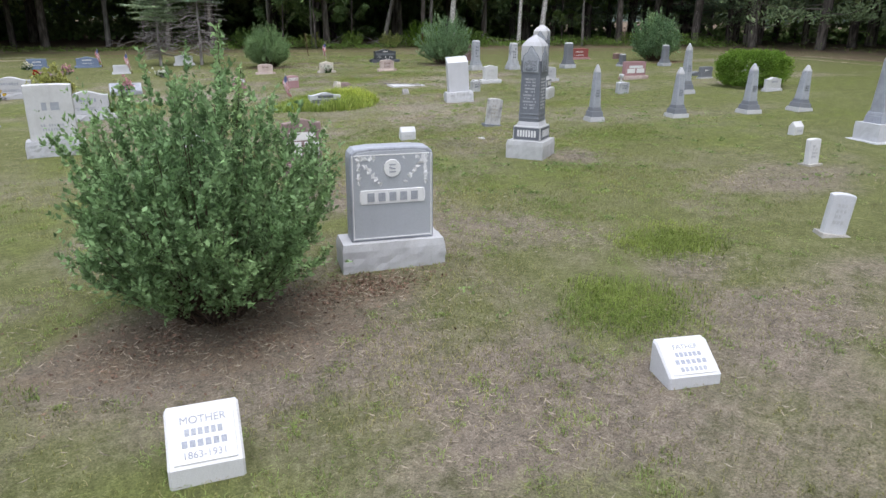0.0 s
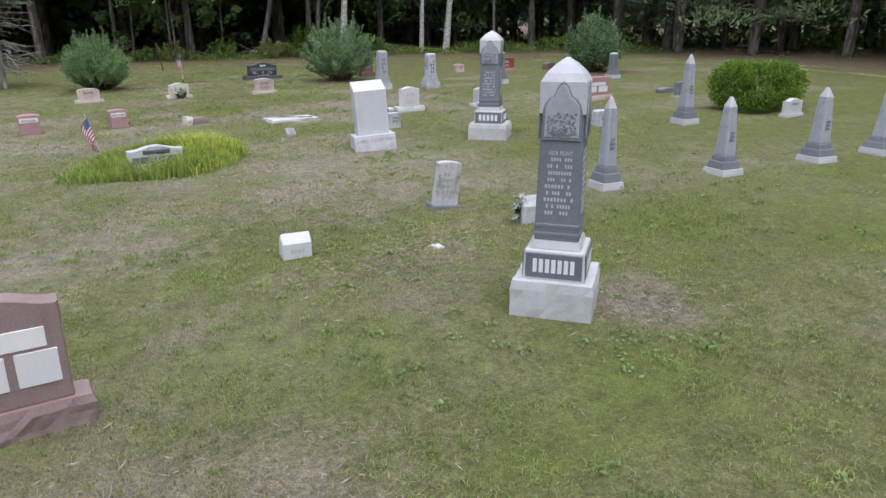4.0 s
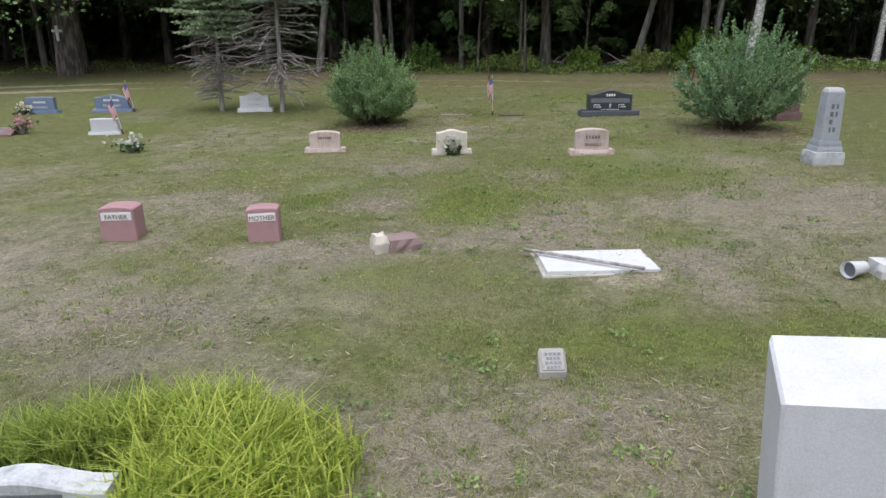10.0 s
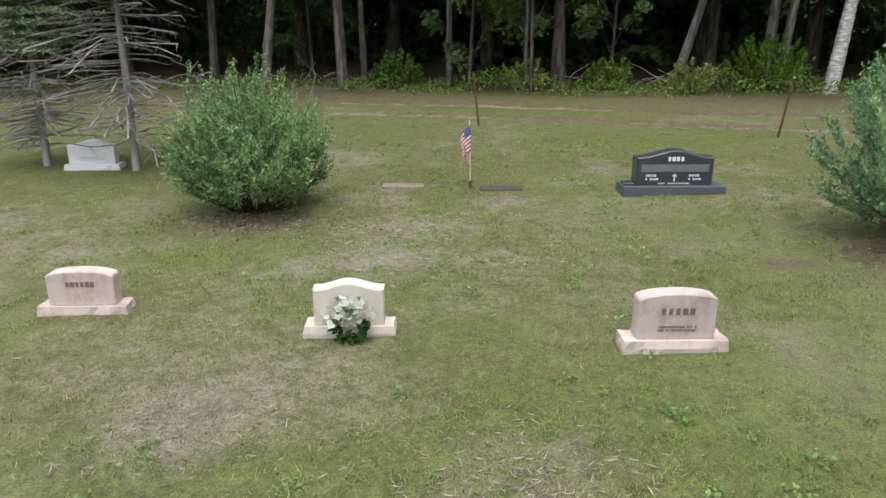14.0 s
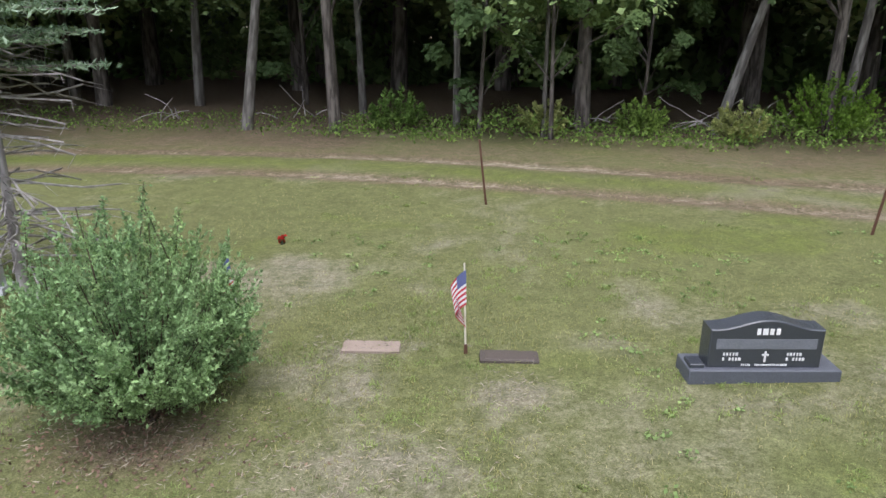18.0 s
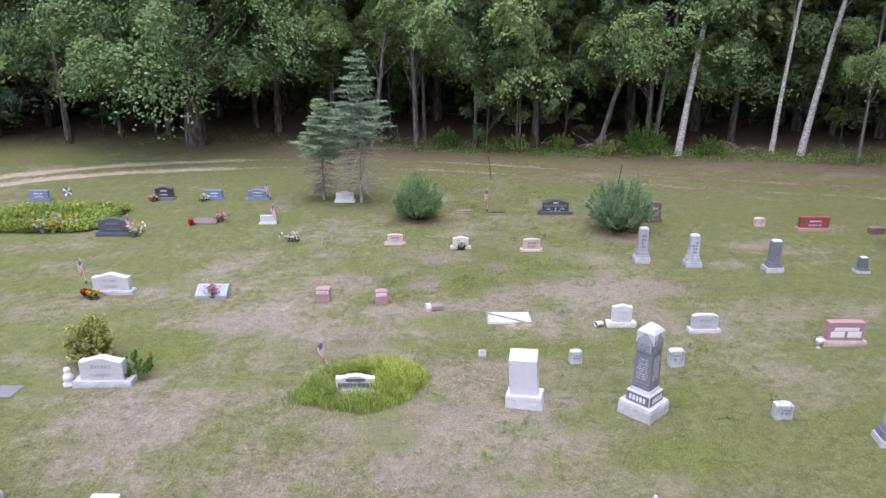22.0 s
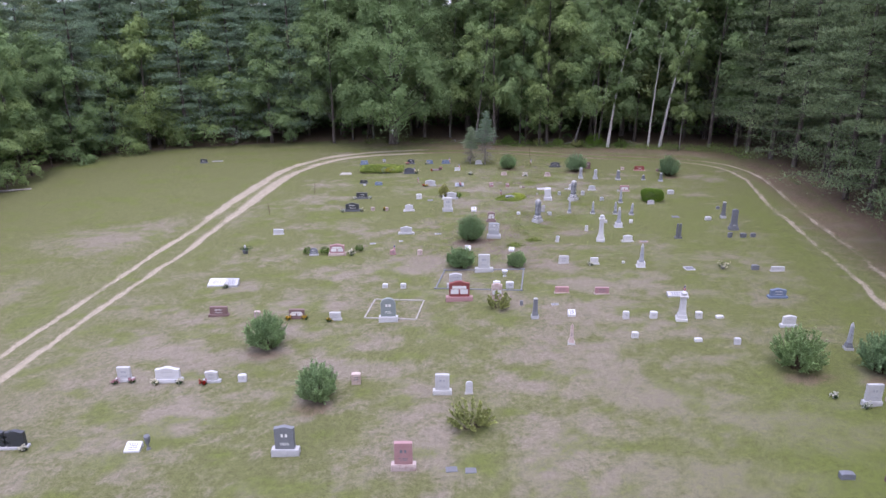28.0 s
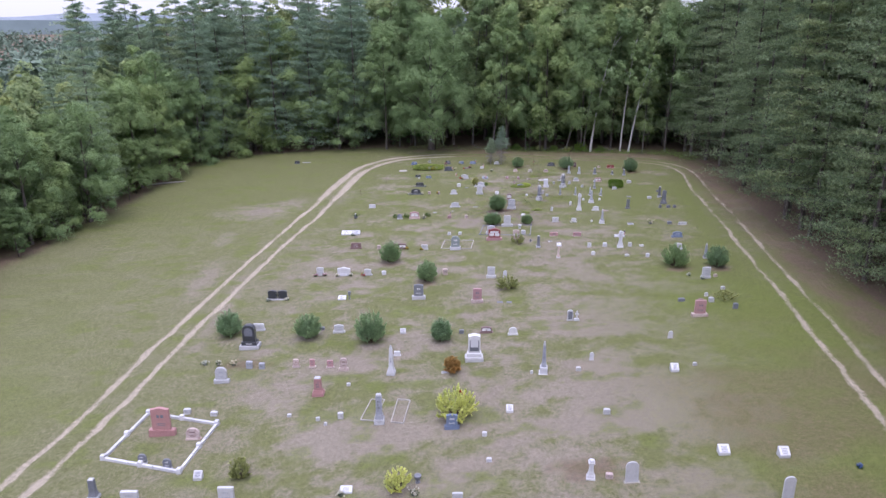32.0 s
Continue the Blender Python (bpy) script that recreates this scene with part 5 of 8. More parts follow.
flat(-4.91, 6.05, 0.33, 0.25, "pale", "small flat pale marker in the grass")
block(-5.33, 3.20, 0.41, 0.37, "pink", "small pink block marker beside a flag", flag=1)
block(-3.35, 2.94, 0.35, 0.40, "pinkpale", "small pale pink block with a cross")
slant(0.15, 3.50, 0.41, 0.46, "marble", "white marble marker with a tilted lettered face", inscr='MOTHER', rot=-4)
slant(3.30, 3.12, 0.39, 0.33, "marble", "white marble marker with a tilted lettered face in grass", inscr='FATHER', rot=-12)
head(-14.93, 8.68, 0.87, 0.45, "marble", "lone white headstone with flat top", top='flat', die=0.9)
planter(-16.50, 4.60, 0.52, 0.65, "dark", "dark planter with a white lantern and flowers")
head(-11.18, 3.58, 0.67, 0.60, "granite", "small grey headstone among low green plants", top='round', die=0.85)
head(-9.43, 3.38, 1.27, 0.89, "pink", "pink granite double headstone with carved panels", top='serp', die=0.82, tablets=1)
pot(-8.36, 3.32, 0.46, 0.50, "white", "white urn of white and yellow flowers")
block(-5.43, -2.96, 0.34, 0.30, "marble", "small white block marker")
block(-4.23, -3.14, 0.35, 0.34, "marble", "small white block marker beside a green patch")
head(-4.84, -8.00, 1.10, 1.47, "greengr", "grey-green granite headstone on a white base in a kerbed plot", top='round', die=0.78)
head(-10.33, -7.12, 1.11, 0.60, "brown", "reddish brown headstone with pale lettering", top='flat', die=0.8, flowers='yellow', tablets=1)
head(-7.99, -7.53, 0.77, 0.53, "pale", "low pale grey headstone with yellow flowers", top='flat', die=0.85, flowers='yellow')
head(1.10, -0.83, 1.24, 1.25, "pale", "pale grey stepped headstone inside a stone kerb", top='flat', die=0.62)
head(-0.87, -3.24, 1.10, 0.94, "pale", "white-grey headstone with arched top inside the kerb", top='serp', die=0.74)
head(-0.68, -5.47, 1.64, 1.31, "red", "red granite headstone with pale lettering", top='serp', die=0.76, tablets=1)
head(1.60, -5.57, 0.89, 1.12, "pinkpale", "pale pink headstone with a carved panel", top='serp', die=0.72, tablets=1)
block(1.75, -3.59, 0.46, 0.45, "marble", "small white block inside the kerb")
block(2.57, -3.73, 0.48, 0.44, "marble", "small white block inside the kerb")
urnstand(2.42, -1.58, 0.40, 0.44, "marble", "white marble urn on a foot")
head(6.66, 0.33, 0.76, 0.55, "pale", "pale grey slant headstone", top='flat', die=0.9)
head(8.68, -0.05, 0.70, 0.49, "marble", "white headstone with shouldered top", top='flat', die=0.75, flowers='white')
block(10.70, 0.04, 0.20, 0.16, "marble", "tiny white footstone in the grass")
obelisk(11.68, -0.83, 0.76, 1.70, "ltgranite", "pale granite obelisk on a broad white base", big=1)
pillar(21.20, 9.60, 0.48, 1.39, "dkgranite", "slim dark granite pillar")
monument(20.77, 6.42, 0.68, 1.71, "granite", "grey granite monument with a pointed top")
block(19.84, 4.79, 0.31, 0.38, "dkgranite", "small grey block footstone")
block(20.80, 4.69, 0.41, 0.35, "dkgranite", "small grey block footstone")
block(21.52, 4.70, 0.35, 0.33, "dkgranite", "small grey block footstone")
block(19.84, 9.25, 0.47, 0.29, "marble", "white block marker in the grass")
block(21.75, 12.35, 0.26, 0.28, "granite", "small grey marker in the grass")
flat(14.75, -1.64, 0.64, 0.68, "pale", "pale flat ledger stone")
head(5.71, -4.78, 0.94, 0.41, "pink", "low pink granite headstone", top='flat', die=0.9)
head(8.11, -5.15, 0.94, 0.44, "pink", "low pink granite headstone with a pale panel", top='flat', die=0.9)
slantlow(12.43, -5.91, 1.03, 0.30, "pale", "low white slant marker beside a flag", flag=1)
flat(5.04, -6.51, 0.44, 0.27, "pale", "flat broken marker stone")
slant(5.73, -8.14, 0.43, 0.43, "marble", "white square marker with a tilted face")
block(3.02, -6.36, 0.17, 0.31, "granite", "narrow grey footstone in the grass")
pillar(3.60, -8.36, 0.48, 1.27, "granite", "slim grey tapering pillar stone")
statue_col(11.63, -9.34, 0.75, 1.73, "marble", "white marble column with a rounded cap", cap=1)
obelisk(5.09, -11.59, 0.47, 1.23, "pinkpale", "slender pale obelisk with a stained base")
block(8.68, -8.74, 0.34, 0.46, "marble", "small white block marker in a row")
block(10.22, -8.81, 0.39, 0.42, "marble", "small white block marker in a row")
block(12.70, -9.02, 0.36, 0.42, "marble", "small white block marker in a row")
block(13.88, -9.06, 0.42, 0.15, "marble", "small white block marker in a row")
block(8.57, -11.11, 0.34, 0.35, "marble", "small white block marker in a row")
block(11.72, -11.80, 0.39, 0.20, "marble", "small white block marker in a row")
block(13.56, -12.24, 0.31, 0.37, "marble", "small white block marker in a row")
obelisk(18.73, -13.29, 0.50, 1.58, "ltgranite", "blue-grey obelisk between two round shrubs")
head(17.06, -10.45, 0.91, 0.67, "marble", "white headstone with shouldered top", top='serp', die=0.75)
head(18.23, -6.61, 1.14, 0.60, "blue", "blue-grey wide headstone in the grass", top='serp', die=0.8)
head(20.18, -2.34, 0.93, 0.32, "pale", "low pale grey headstone", top='flat', die=0.9)
pot(16.88, -1.50, 0.78, 0.47, "white", "grey urns with dried flowers")
block(18.86, -1.95, 0.45, 0.34, "granite", "small grey footstone in the grass")
head(16.97, -18.31, 0.83, 1.05, "pale", "tilted pale grey headstone with white flowers", top='flat', die=0.85, flowers='white')
pot(15.71, -17.57, 0.27, 0.29, "white", "small white flower basket")
block(17.91, -18.04, 0.31, 0.27, "pinkpale", "small beige block marker")
head(-1.72, -16.03, 0.89, 1.05, "pale", "pale grey headstone on a rough base", top='flat', die=0.75)
tab(-0.47, -16.03, 0.33, 0.65, "marble", "bright white marble tablet")
flat(-1.34, -21.68, 0.46, 0.34, "granite", "flat grey marker in the grass")
flat(-0.60, -21.80, 0.44, 0.34, "granite", "flat grey marker in the grass")
tab(3.78, -25.74, 0.47, 0.90, "marble", "white marble tablet with a dark panel", panel=1)
crossm(4.27, -25.84, 0.36, 0.82, "marble", "small white marble cross beside a tablet")
head(13.69, -26.13, 1.21, 1.36, "pink", "pink granite monument with a polished front", top='flat', die=0.68, tall=1)
block(13.30, -23.05, 0.51, 0.27, "granite", "low grey block footstone")
block(14.75, -23.36, 0.38, 0.28, "brown", "low brown block footstone")
block(15.56, -23.45, 0.41, 0.41, "pale", "low pale block footstone")
tab(15.59, -22.21, 0.27, 0.33, "marble", "small white arched marker")
head(-20.60, -18.98, 1.86, 0.91, "black", "polished black double headstone on a white base", top='serp', die=0.9, flowers='white', pair=1)
head(-17.75, -13.65, 0.93, 0.81, "pale", "white headstone with pink flowers either side", top='flat', die=0.7, flowers='pink')
head(-15.46, -13.89, 1.40, 0.83, "marble", "wide white headstone with a draped top", top='serp', die=0.85, flowers='white')
head(-13.20, -14.08, 0.89, 0.64, "pale", "pale headstone with dark red flowers at its foot", top='serp', die=0.7, flowers='red')
block(-11.65, -14.11, 0.40, 0.39, "marble", "small white block in the grass")
block(-5.91, -14.78, 0.44, 0.59, "pinkpale", "beige upright marker in the grass")
block(-12.78, -6.72, 0.35, 0.42, "pinkpale", "small beige block marker")
slant(-16.82, -1.68, 1.11, 0.40, "marble", "low white slant headstone")
slant(-15.73, -1.87, 0.84, 0.55, "pale", "low grey slant headstone with flowers", flowers='white')
head(-15.20, -6.36, 1.22, 0.62, "brown", "dark reddish headstone in the grass", top='flat', die=0.85)
slant(-14.89, -19.54, 0.67, 0.34, "marble", "low white slant headstone")
urnstand(-14.24, -19.33, 0.26, 0.70, "granite", "narrow grey vase in the grass")
head(-8.20, -20.25, 1.15, 1.39, "granite", "grey granite headstone on a pale rough base", top='serp', die=0.7)
head(-3.25, -21.51, 0.99, 1.27, "pink", "pink granite headstone on a pale base", top='flat', die=0.72)
monument(-20.71, -28.10, 1.45, 1.93, "black", "black granite monument with an arched top on a white base", white=1)
head(-20.77, -24.92, 0.98, 0.59, "pale", "pale grey headstone in the grass", top='flat', die=0.85)
head(-14.23, -25.97, 0.94, 0.69, "pale", "white headstone with arched top", top='serp', die=0.75)
block(-15.68, -25.31, 0.40, 0.26, "granite", "low grey footstone in the grass")
slant(-9.21, -26.64, 0.42, 0.46, "pale", "white slant marker in the grass")
block(-4.72, -27.12, 0.36, 0.32, "granite", "low grey block in the grass")
obelisk(-9.72, -32.97, 0.71, 2.30, "marble", "white marble obelisk on a stepped base")
head(-9.44, -30.21, 0.56, 0.37, "marble", "small white marker in the grass", top='flat', die=0.8)
pot(-23.37, -30.12, 0.42, 0.28, "white", "small pot of faded flowers on bare soil")
pot(-22.32, -30.34, 0.35, 0.39, "white", "small pot of faded flowers on bare soil")
pot(-21.23, -30.42, 0.44, 0.38, "white", "small pot of faded flowers on bare soil")
block(-19.94, -31.00, 0.43, 0.55, "ltgranite", "small grey upright marker")
block(-19.00, -31.15, 0.39, 0.46, "ltgranite", "small grey upright marker")
head(-16.55, -31.19, 0.51, 0.65, "pinkpale", "pale pink small headstone", top='flat', die=0.75)
head(-15.37, -31.33, 0.47, 0.67, "pink", "small pink headstone in the grass", top='flat', die=0.75)
head(-14.08, -31.51, 0.56, 0.60, "pink", "small rose pink headstone", top='flat', die=0.75)
head(-13.07, -31.95, 0.65, 0.95, "pinkpale", "pale pink upright headstone", top='round', die=0.75)
head(-21.36, -32.88, 1.04, 1.18, "pale", "white rough-hewn headstone in the grass", top='round', die=0.75)
flat(-6.01, -33.02, 0.45, 0.27, "pale", "flat pale marker beside a rust-coloured shrub")
monument(-3.95, -31.69, 1.28, 1.99, "marble", "white marble monument with a dark polished panel", panel=1)
obelisk(0.58, -33.81, 0.76, 2.49, "ltgranite", "pale granite obelisk on a rough base", big=1)
head(-2.84, -27.25, 1.00, 0.53, "brown", "brown headstone with arched carving", top='serp', die=0.8, tablets=1)
head(-0.87, -27.78, 0.76, 0.61, "marble", "white headstone with a smooth front", top='round', die=0.8)
tab(4.11, -32.24, 0.28, 0.60, "marble", "white marble tablet in the grass")
block(2.96, -33.62, 0.30, 0.29, "pale", "low pale block in the grass")
block(-0.18, -33.66, 0.16, 0.23, "marble", "tiny white footstone in the grass")
slant(9.17, -34.36, 0.52, 0.64, "marble", "bright white square marker with rounded top")
block(10.73, -33.63, 0.25, 0.22, "pale", "tiny pale footstone in the grass")
tab(10.38, -29.47, 0.33, 0.55, "pale", "pale arched tablet in the grass")
block(17.43, -20.96, 0.30, 0.29, "pale", "small pale block in the grass")
block(16.92, -24.89, 0.36, 0.46, "granite", "small grey block on bare soil")
head(-23.15, -38.89, 1.56, 1.93, "rose", "rose granite monument with serpentine top and pink base", top='serp', die=0.7)
head(-21.09, -39.43, 0.88, 0.77, "pinkpale", "pale rounded headstone inside the kerb", top='round', die=0.9)
head(-23.27, -41.53, 0.52, 0.62, "granite", "small grey rounded headstone inside the kerb", top='round', die=0.9)
head(-21.61, -42.16, 0.51, 0.67, "granite", "small grey rounded headstone inside the kerb", top='round', die=0.9)
block(-22.45, -36.57, 0.41, 0.37, "pale", "small pale block in the grass")
block(-20.63, -36.94, 0.41, 0.30, "pale", "small pale block in the grass")
slant(-19.54, -43.27, 0.47, 0.57, "pale", "small pale slant marker")
pillar(-10.00, -38.90, 0.69, 2.01, "ltgranite", "grey granite pillar with a pale base in a kerbed plot")
pillar(-14.32, -35.32, 0.87, 1.31, "rose", "rose granite pillar stone on a pale base")
block(-12.44, -37.98, 0.34, 0.43, "pale", "small pale block in the grass")
block(-15.73, -37.48, 0.26, 0.21, "pale", "tiny pale footstone in the grass")
block(-13.83, -38.06, 0.25, 0.24, "pale", "tiny pale footstone in the grass")
block(-13.29, -38.60, 0.19, 0.21, "pale", "tiny pale footstone in the grass")
block(-12.46, -34.07, 0.25, 0.22, "pale", "tiny pale footstone in the grass")
pillar(-24.69, -44.59, 0.61, 1.27, "granite", "grey pillar stone beside the track")
head(-22.52, -44.99, 1.05, 0.76, "pale", "pale grey headstone in the grass", top='flat', die=0.85)
head(-17.32, -45.38, 0.95, 1.01, "pale", "pale grey wide headstone", top='flat', die=0.85)
slantlow(-11.20, -45.00, 0.64, 0.39, "marble", "low white flowered marker", flowers='white')
pot(-7.69, -45.42, 0.47, 0.39, "white", "white flower arrangement in the grass")
urnstand(-7.49, -44.35, 0.39, 0.46, "granite", "grey urn with dark top")
head(-5.62, -39.72, 0.89, 1.00, "blue", "blue-grey headstone in front of a golden shrub", top='serp', die=0.75)
slant(-2.08, -38.24, 0.42, 0.53, "marble", "white slant marker in the grass")
block(-3.76, -40.58, 0.27, 0.29, "marble", "tiny white footstone in the grass")
block(-3.64, -42.99, 0.27, 0.24, "marble", "tiny white footstone in the grass")
block(3.65, -38.97, 0.38, 0.35, "pale", "pale block beside a tuft of grass")
statue_col(1.46, -44.96, 0.55, 1.16, "marble", "white marble statue-like shaft on bare red soil", cap=1)
block(2.44, -44.92, 0.36, 0.31, "pinkpale", "pale small block on bare soil")
tab(3.51, -45.30, 0.66, 1.24, "pale", "pale tapered tablet leaning slightly")
slant(8.94, -43.43, 0.59, 0.57, "marble", "white square marker with a tilted face")
slant(11.92, -43.91, 0.56, 0.63, "marble", "white square marker with a tilted face")
tab(10.44, -47.33, 0.55, 1.47, "pale", "tall pale weathered tablet")
pot(15.16, -45.02, 0.26, 0.23, "blue", "small pot with blue flowers")
pot(-5.08, -35.93, 0.3, 0.36, "red", "red flower pot in the grass")
head(-5.43, -46.12, 0.62, 0.55, "pale", "pale headstone in the grass", top='flat', die=0.85)
head(4.74, 26.48, 0.71, 0.38, "pinkpale", "pale pink arched headstone with an engraved name", top='arch', die=0.74)
head(6.90, 25.97, 0.67, 0.43, "cream", "cream arched headstone with a white flower wreath", top='serp', die=0.76, flowers='wreath')
head(9.16, 25.61, 0.73, 0.44, "pinkpale", "pale pink arched headstone stained dark at its base", top='arch', die=0.74)
head(10.58, 29.79, 1.31, 0.58, "black", "polished black granite headstone with white lettering on a slab", top='serp', die=0.74, polished=1)
block(3.10, 21.84, 0.44, 0.38, "pink", "small peach granite block marker with a worn face", inscr='FATHER')
block(4.69, 21.64, 0.38, 0.37, "pink", "small pink granite block marker on the lawn", inscr='MOTHER')
fallen(6.23, 21.16, 0.41, 0.21, "pink", "fallen pink stone lying on its side")
ledger(7.98, 20.35, 1.04, 0.59, "marble", "flat white slab with a broken rail lying across", rail=1)
head(7.86, 16.45, 0.71, 1.15, "marble", "large white marble headstone with sloped top on a rough base", top='wedge', die=0.77, d=0.42, letters=False, rot=-15, lean=-4)
head(4.50, 17.19, 0.84, 0.37, "weathered", "grey granite headstone with carved cross in tall grass", top='serp', die=0.95, cross=1)
slant(7.18, 18.55, 0.18, 0.22, "concrete", "small weathered grey footstone on the lawn")
block(9.20, 18.19, 0.26, 0.33, "weathered", "small weathered grey block marker on the lawn")
head(10.64, 19.99, 0.72, 0.58, "marble", "white marble headstone with arched top and a fallen vase beside", top='serp', die=0.66)
head(12.52, 19.60, 0.76, 0.48, "pale", "weathered white headstone with arched top on a wide base", top='arch', die=0.8)
tab(6.90, 12.84, 0.32, 0.58, "stained", "thin weathered marble tablet with dark stains", lean=6, rot=-8)
roof(4.76, 12.22, 0.29, 0.26, "marble", "small white roof-topped marker block", rot=-8)
roof(7.36, 11.78, 0.28, 0.32, "weathered", "small weathered pale marker with white flowers beside it", flowers='white', rot=-14)

def tall_monument(x, y, h, mat, label, rot, k=0.8):
    """A tall granite monument: two bases, a tapering lettered shaft, a gabled cap."""
    e = thing("tall_monument", x, y, label, "monument", "tall monuments", rot)
    e.matrix_world = e.matrix_world @ Matrix.Diagonal((k, k, 1, 1))
    r = 0.40
    part("foundation", rough_box(-r, r, -r, r, -0.12, h * 0.155, 0.012, 0.03, SEED[0]), MAT["pale"], e)
    part("name_plinth", box(-0.30, 0.30, -0.30, 0.30, h * 0.152, h * 0.275, 0.012, 0.012, 0.01), MAT["pale"], e)
    for k in range(4):
        pan = part("name_panel", box(-0.272, 0.272, -0.307, -0.28, h * 0.164, h * 0.264, 0, 0, 0.004), MAT["dkgranite"], e)
        pan.matrix_local = pose(0, 0, 0, 0, 0, 90 * k)
        if k in (0, 1):
            bm = bmesh.new()
            n = 7 if h > 1.95 else 5
            for i in range(n):
                c = -0.21 + 0.42 / n * (i + 0.5)
                bmesh.ops.create_cube(bm, size=1, matrix=Matrix.Translation((c, -0.308, h * 0.215)) @ Matrix.Diagonal((0.42 / n * 0.66, 0.008, h * 0.055, 1)))
            tagged(part("inscription", bm, MAT["letter_white"], pan), kind="stuff")
    part("moulding", box(-0.25, 0.25, -0.25, 0.25, h * 0.272, h * 0.31, 0.03, 0.03, 0.012, 2), MAT["pale"], e)
    r = 0.215
    part("shaft", box(-r, r, -r, r, h * 0.307, h * 0.86, 0.022, 0.022, 0.012), MAT["granite"], e)
    for z, hh in ((0.325, 0.018), (0.36, 0.018)):
        part("moulding", box(-r * 1.02, r * 1.02, -r * 1.02, r * 1.02, h * z, h * (z + hh), 0.0, 0.0, 0.008), MAT["granite"], e)
    q = 0.205
    # a four-sided pointed cap
    bm = bmesh.new()
    rings = [[bm.verts.new((sx * q * f, sy * q * f, h * z)) for sx, sy in ((-1, -1), (1, -1), (1, 1), (-1, 1))] for f, z in ((1.03, 0.80), (1.03, 0.915), (0.82, 0.945), (0.46, 0.976), (0.05, 1.0))]
    for lo, hi in zip(rings, rings[1:]):
        for i in range(4):
            bm.faces.new((lo[i], lo[(i + 1) % 4], hi[(i + 1) % 4], hi[i]))
    bm.faces.new(rings[-1])
    part("cap", bm, MAT["pale"], e)
    for k in range(4):
        pts = [(-0.18, h * 0.715), (0.18, h * 0.715), (0.18, h * 0.845), (0.165, h * 0.87), (0.125, h * 0.895), (0.085, h * 0.905), (0.065, h * 0.93), (0.035, h * 0.955), (0, h * 0.965),
               (-0.035, h * 0.955), (-0.065, h * 0.93), (-0.085, h * 0.905), (-0.125, h * 0.895), (-0.165, h * 0.87), (-0.18, h * 0.845)]
        pts = [(px, h * 0.70 + (pz - h * 0.715) * 0.87) for px, pz in pts]
        o = part("relief_frame", prism(pts, -q - 0.012, -q + 0.004, 0.006), MAT["granite"], e)
        o.matrix_local = pose(0, 0, 0, 0, 0, 90 * k)
        inner = [(px * 0.88, h * 0.712 + (pz - h * 0.70) * 0.90) for px, pz in pts]
        if k < 2:
            rr = np.random.RandomState(60 + k)
            c = np.stack([rr.rand(170) * 0.26 - 0.13, np.full(170, -q - 0.02), h * (0.72 + 0.08 * rr.rand(170) ** 1.6)], 1)
            carved = tagged_stuff("carved_foliage", leaf_mesh("carved_foliage", c, 0.016, MAT["granite"], 5, up=0, normals=np.tile((0, -3.0, 0), (170, 1))), e)
            carved.matrix_local = pose(0, 0, 0, 0, 0, 90 * k)
        o = part("relief", prism(inner, -q - 0.018, -q, 0.006), MAT["ltgranite" if k in (0, 1) else "granite"], e)
        o.matrix_local = pose(0, 0, 0, 0, 0, 90 * k)
    for k in (0, 1):
        sub = new("inscription_field")
        bm = bmesh.new()
        rnd = random.Random(5 + k)
        for row in range(10):
            z = h * (0.655 - row * 0.026)
            ww = 0.30 - 0.08 * rnd.random()
            n = 9
            for i in range(n):
                if rnd.random() < 0.15 or (row == 0 and k == 0):
                    continue
                bmesh.ops.create_cube(bm, size=1, matrix=Matrix.Translation((-ww / 2 + ww / n * (i + 0.5), -r - 0.0015 - (z - h * 0.307) * -0.022 / (h * 0.55), z)) @ Matrix.Diagonal((ww / n * 0.6, 0.006, h * 0.013, 1)))
        bpy.data.objects.remove(sub)
        o = tagged(part("inscription", bm, MAT["pale"], e), kind="stuff")
        o.matrix_local = pose(0, 0, 0, 0, 0, 90 * k)
    if h > 1.95:
        lettering(e, "HIER RUHT", 0, -r + 0.010, h * 0.645, 0.045, MAT["pale"])
    return e


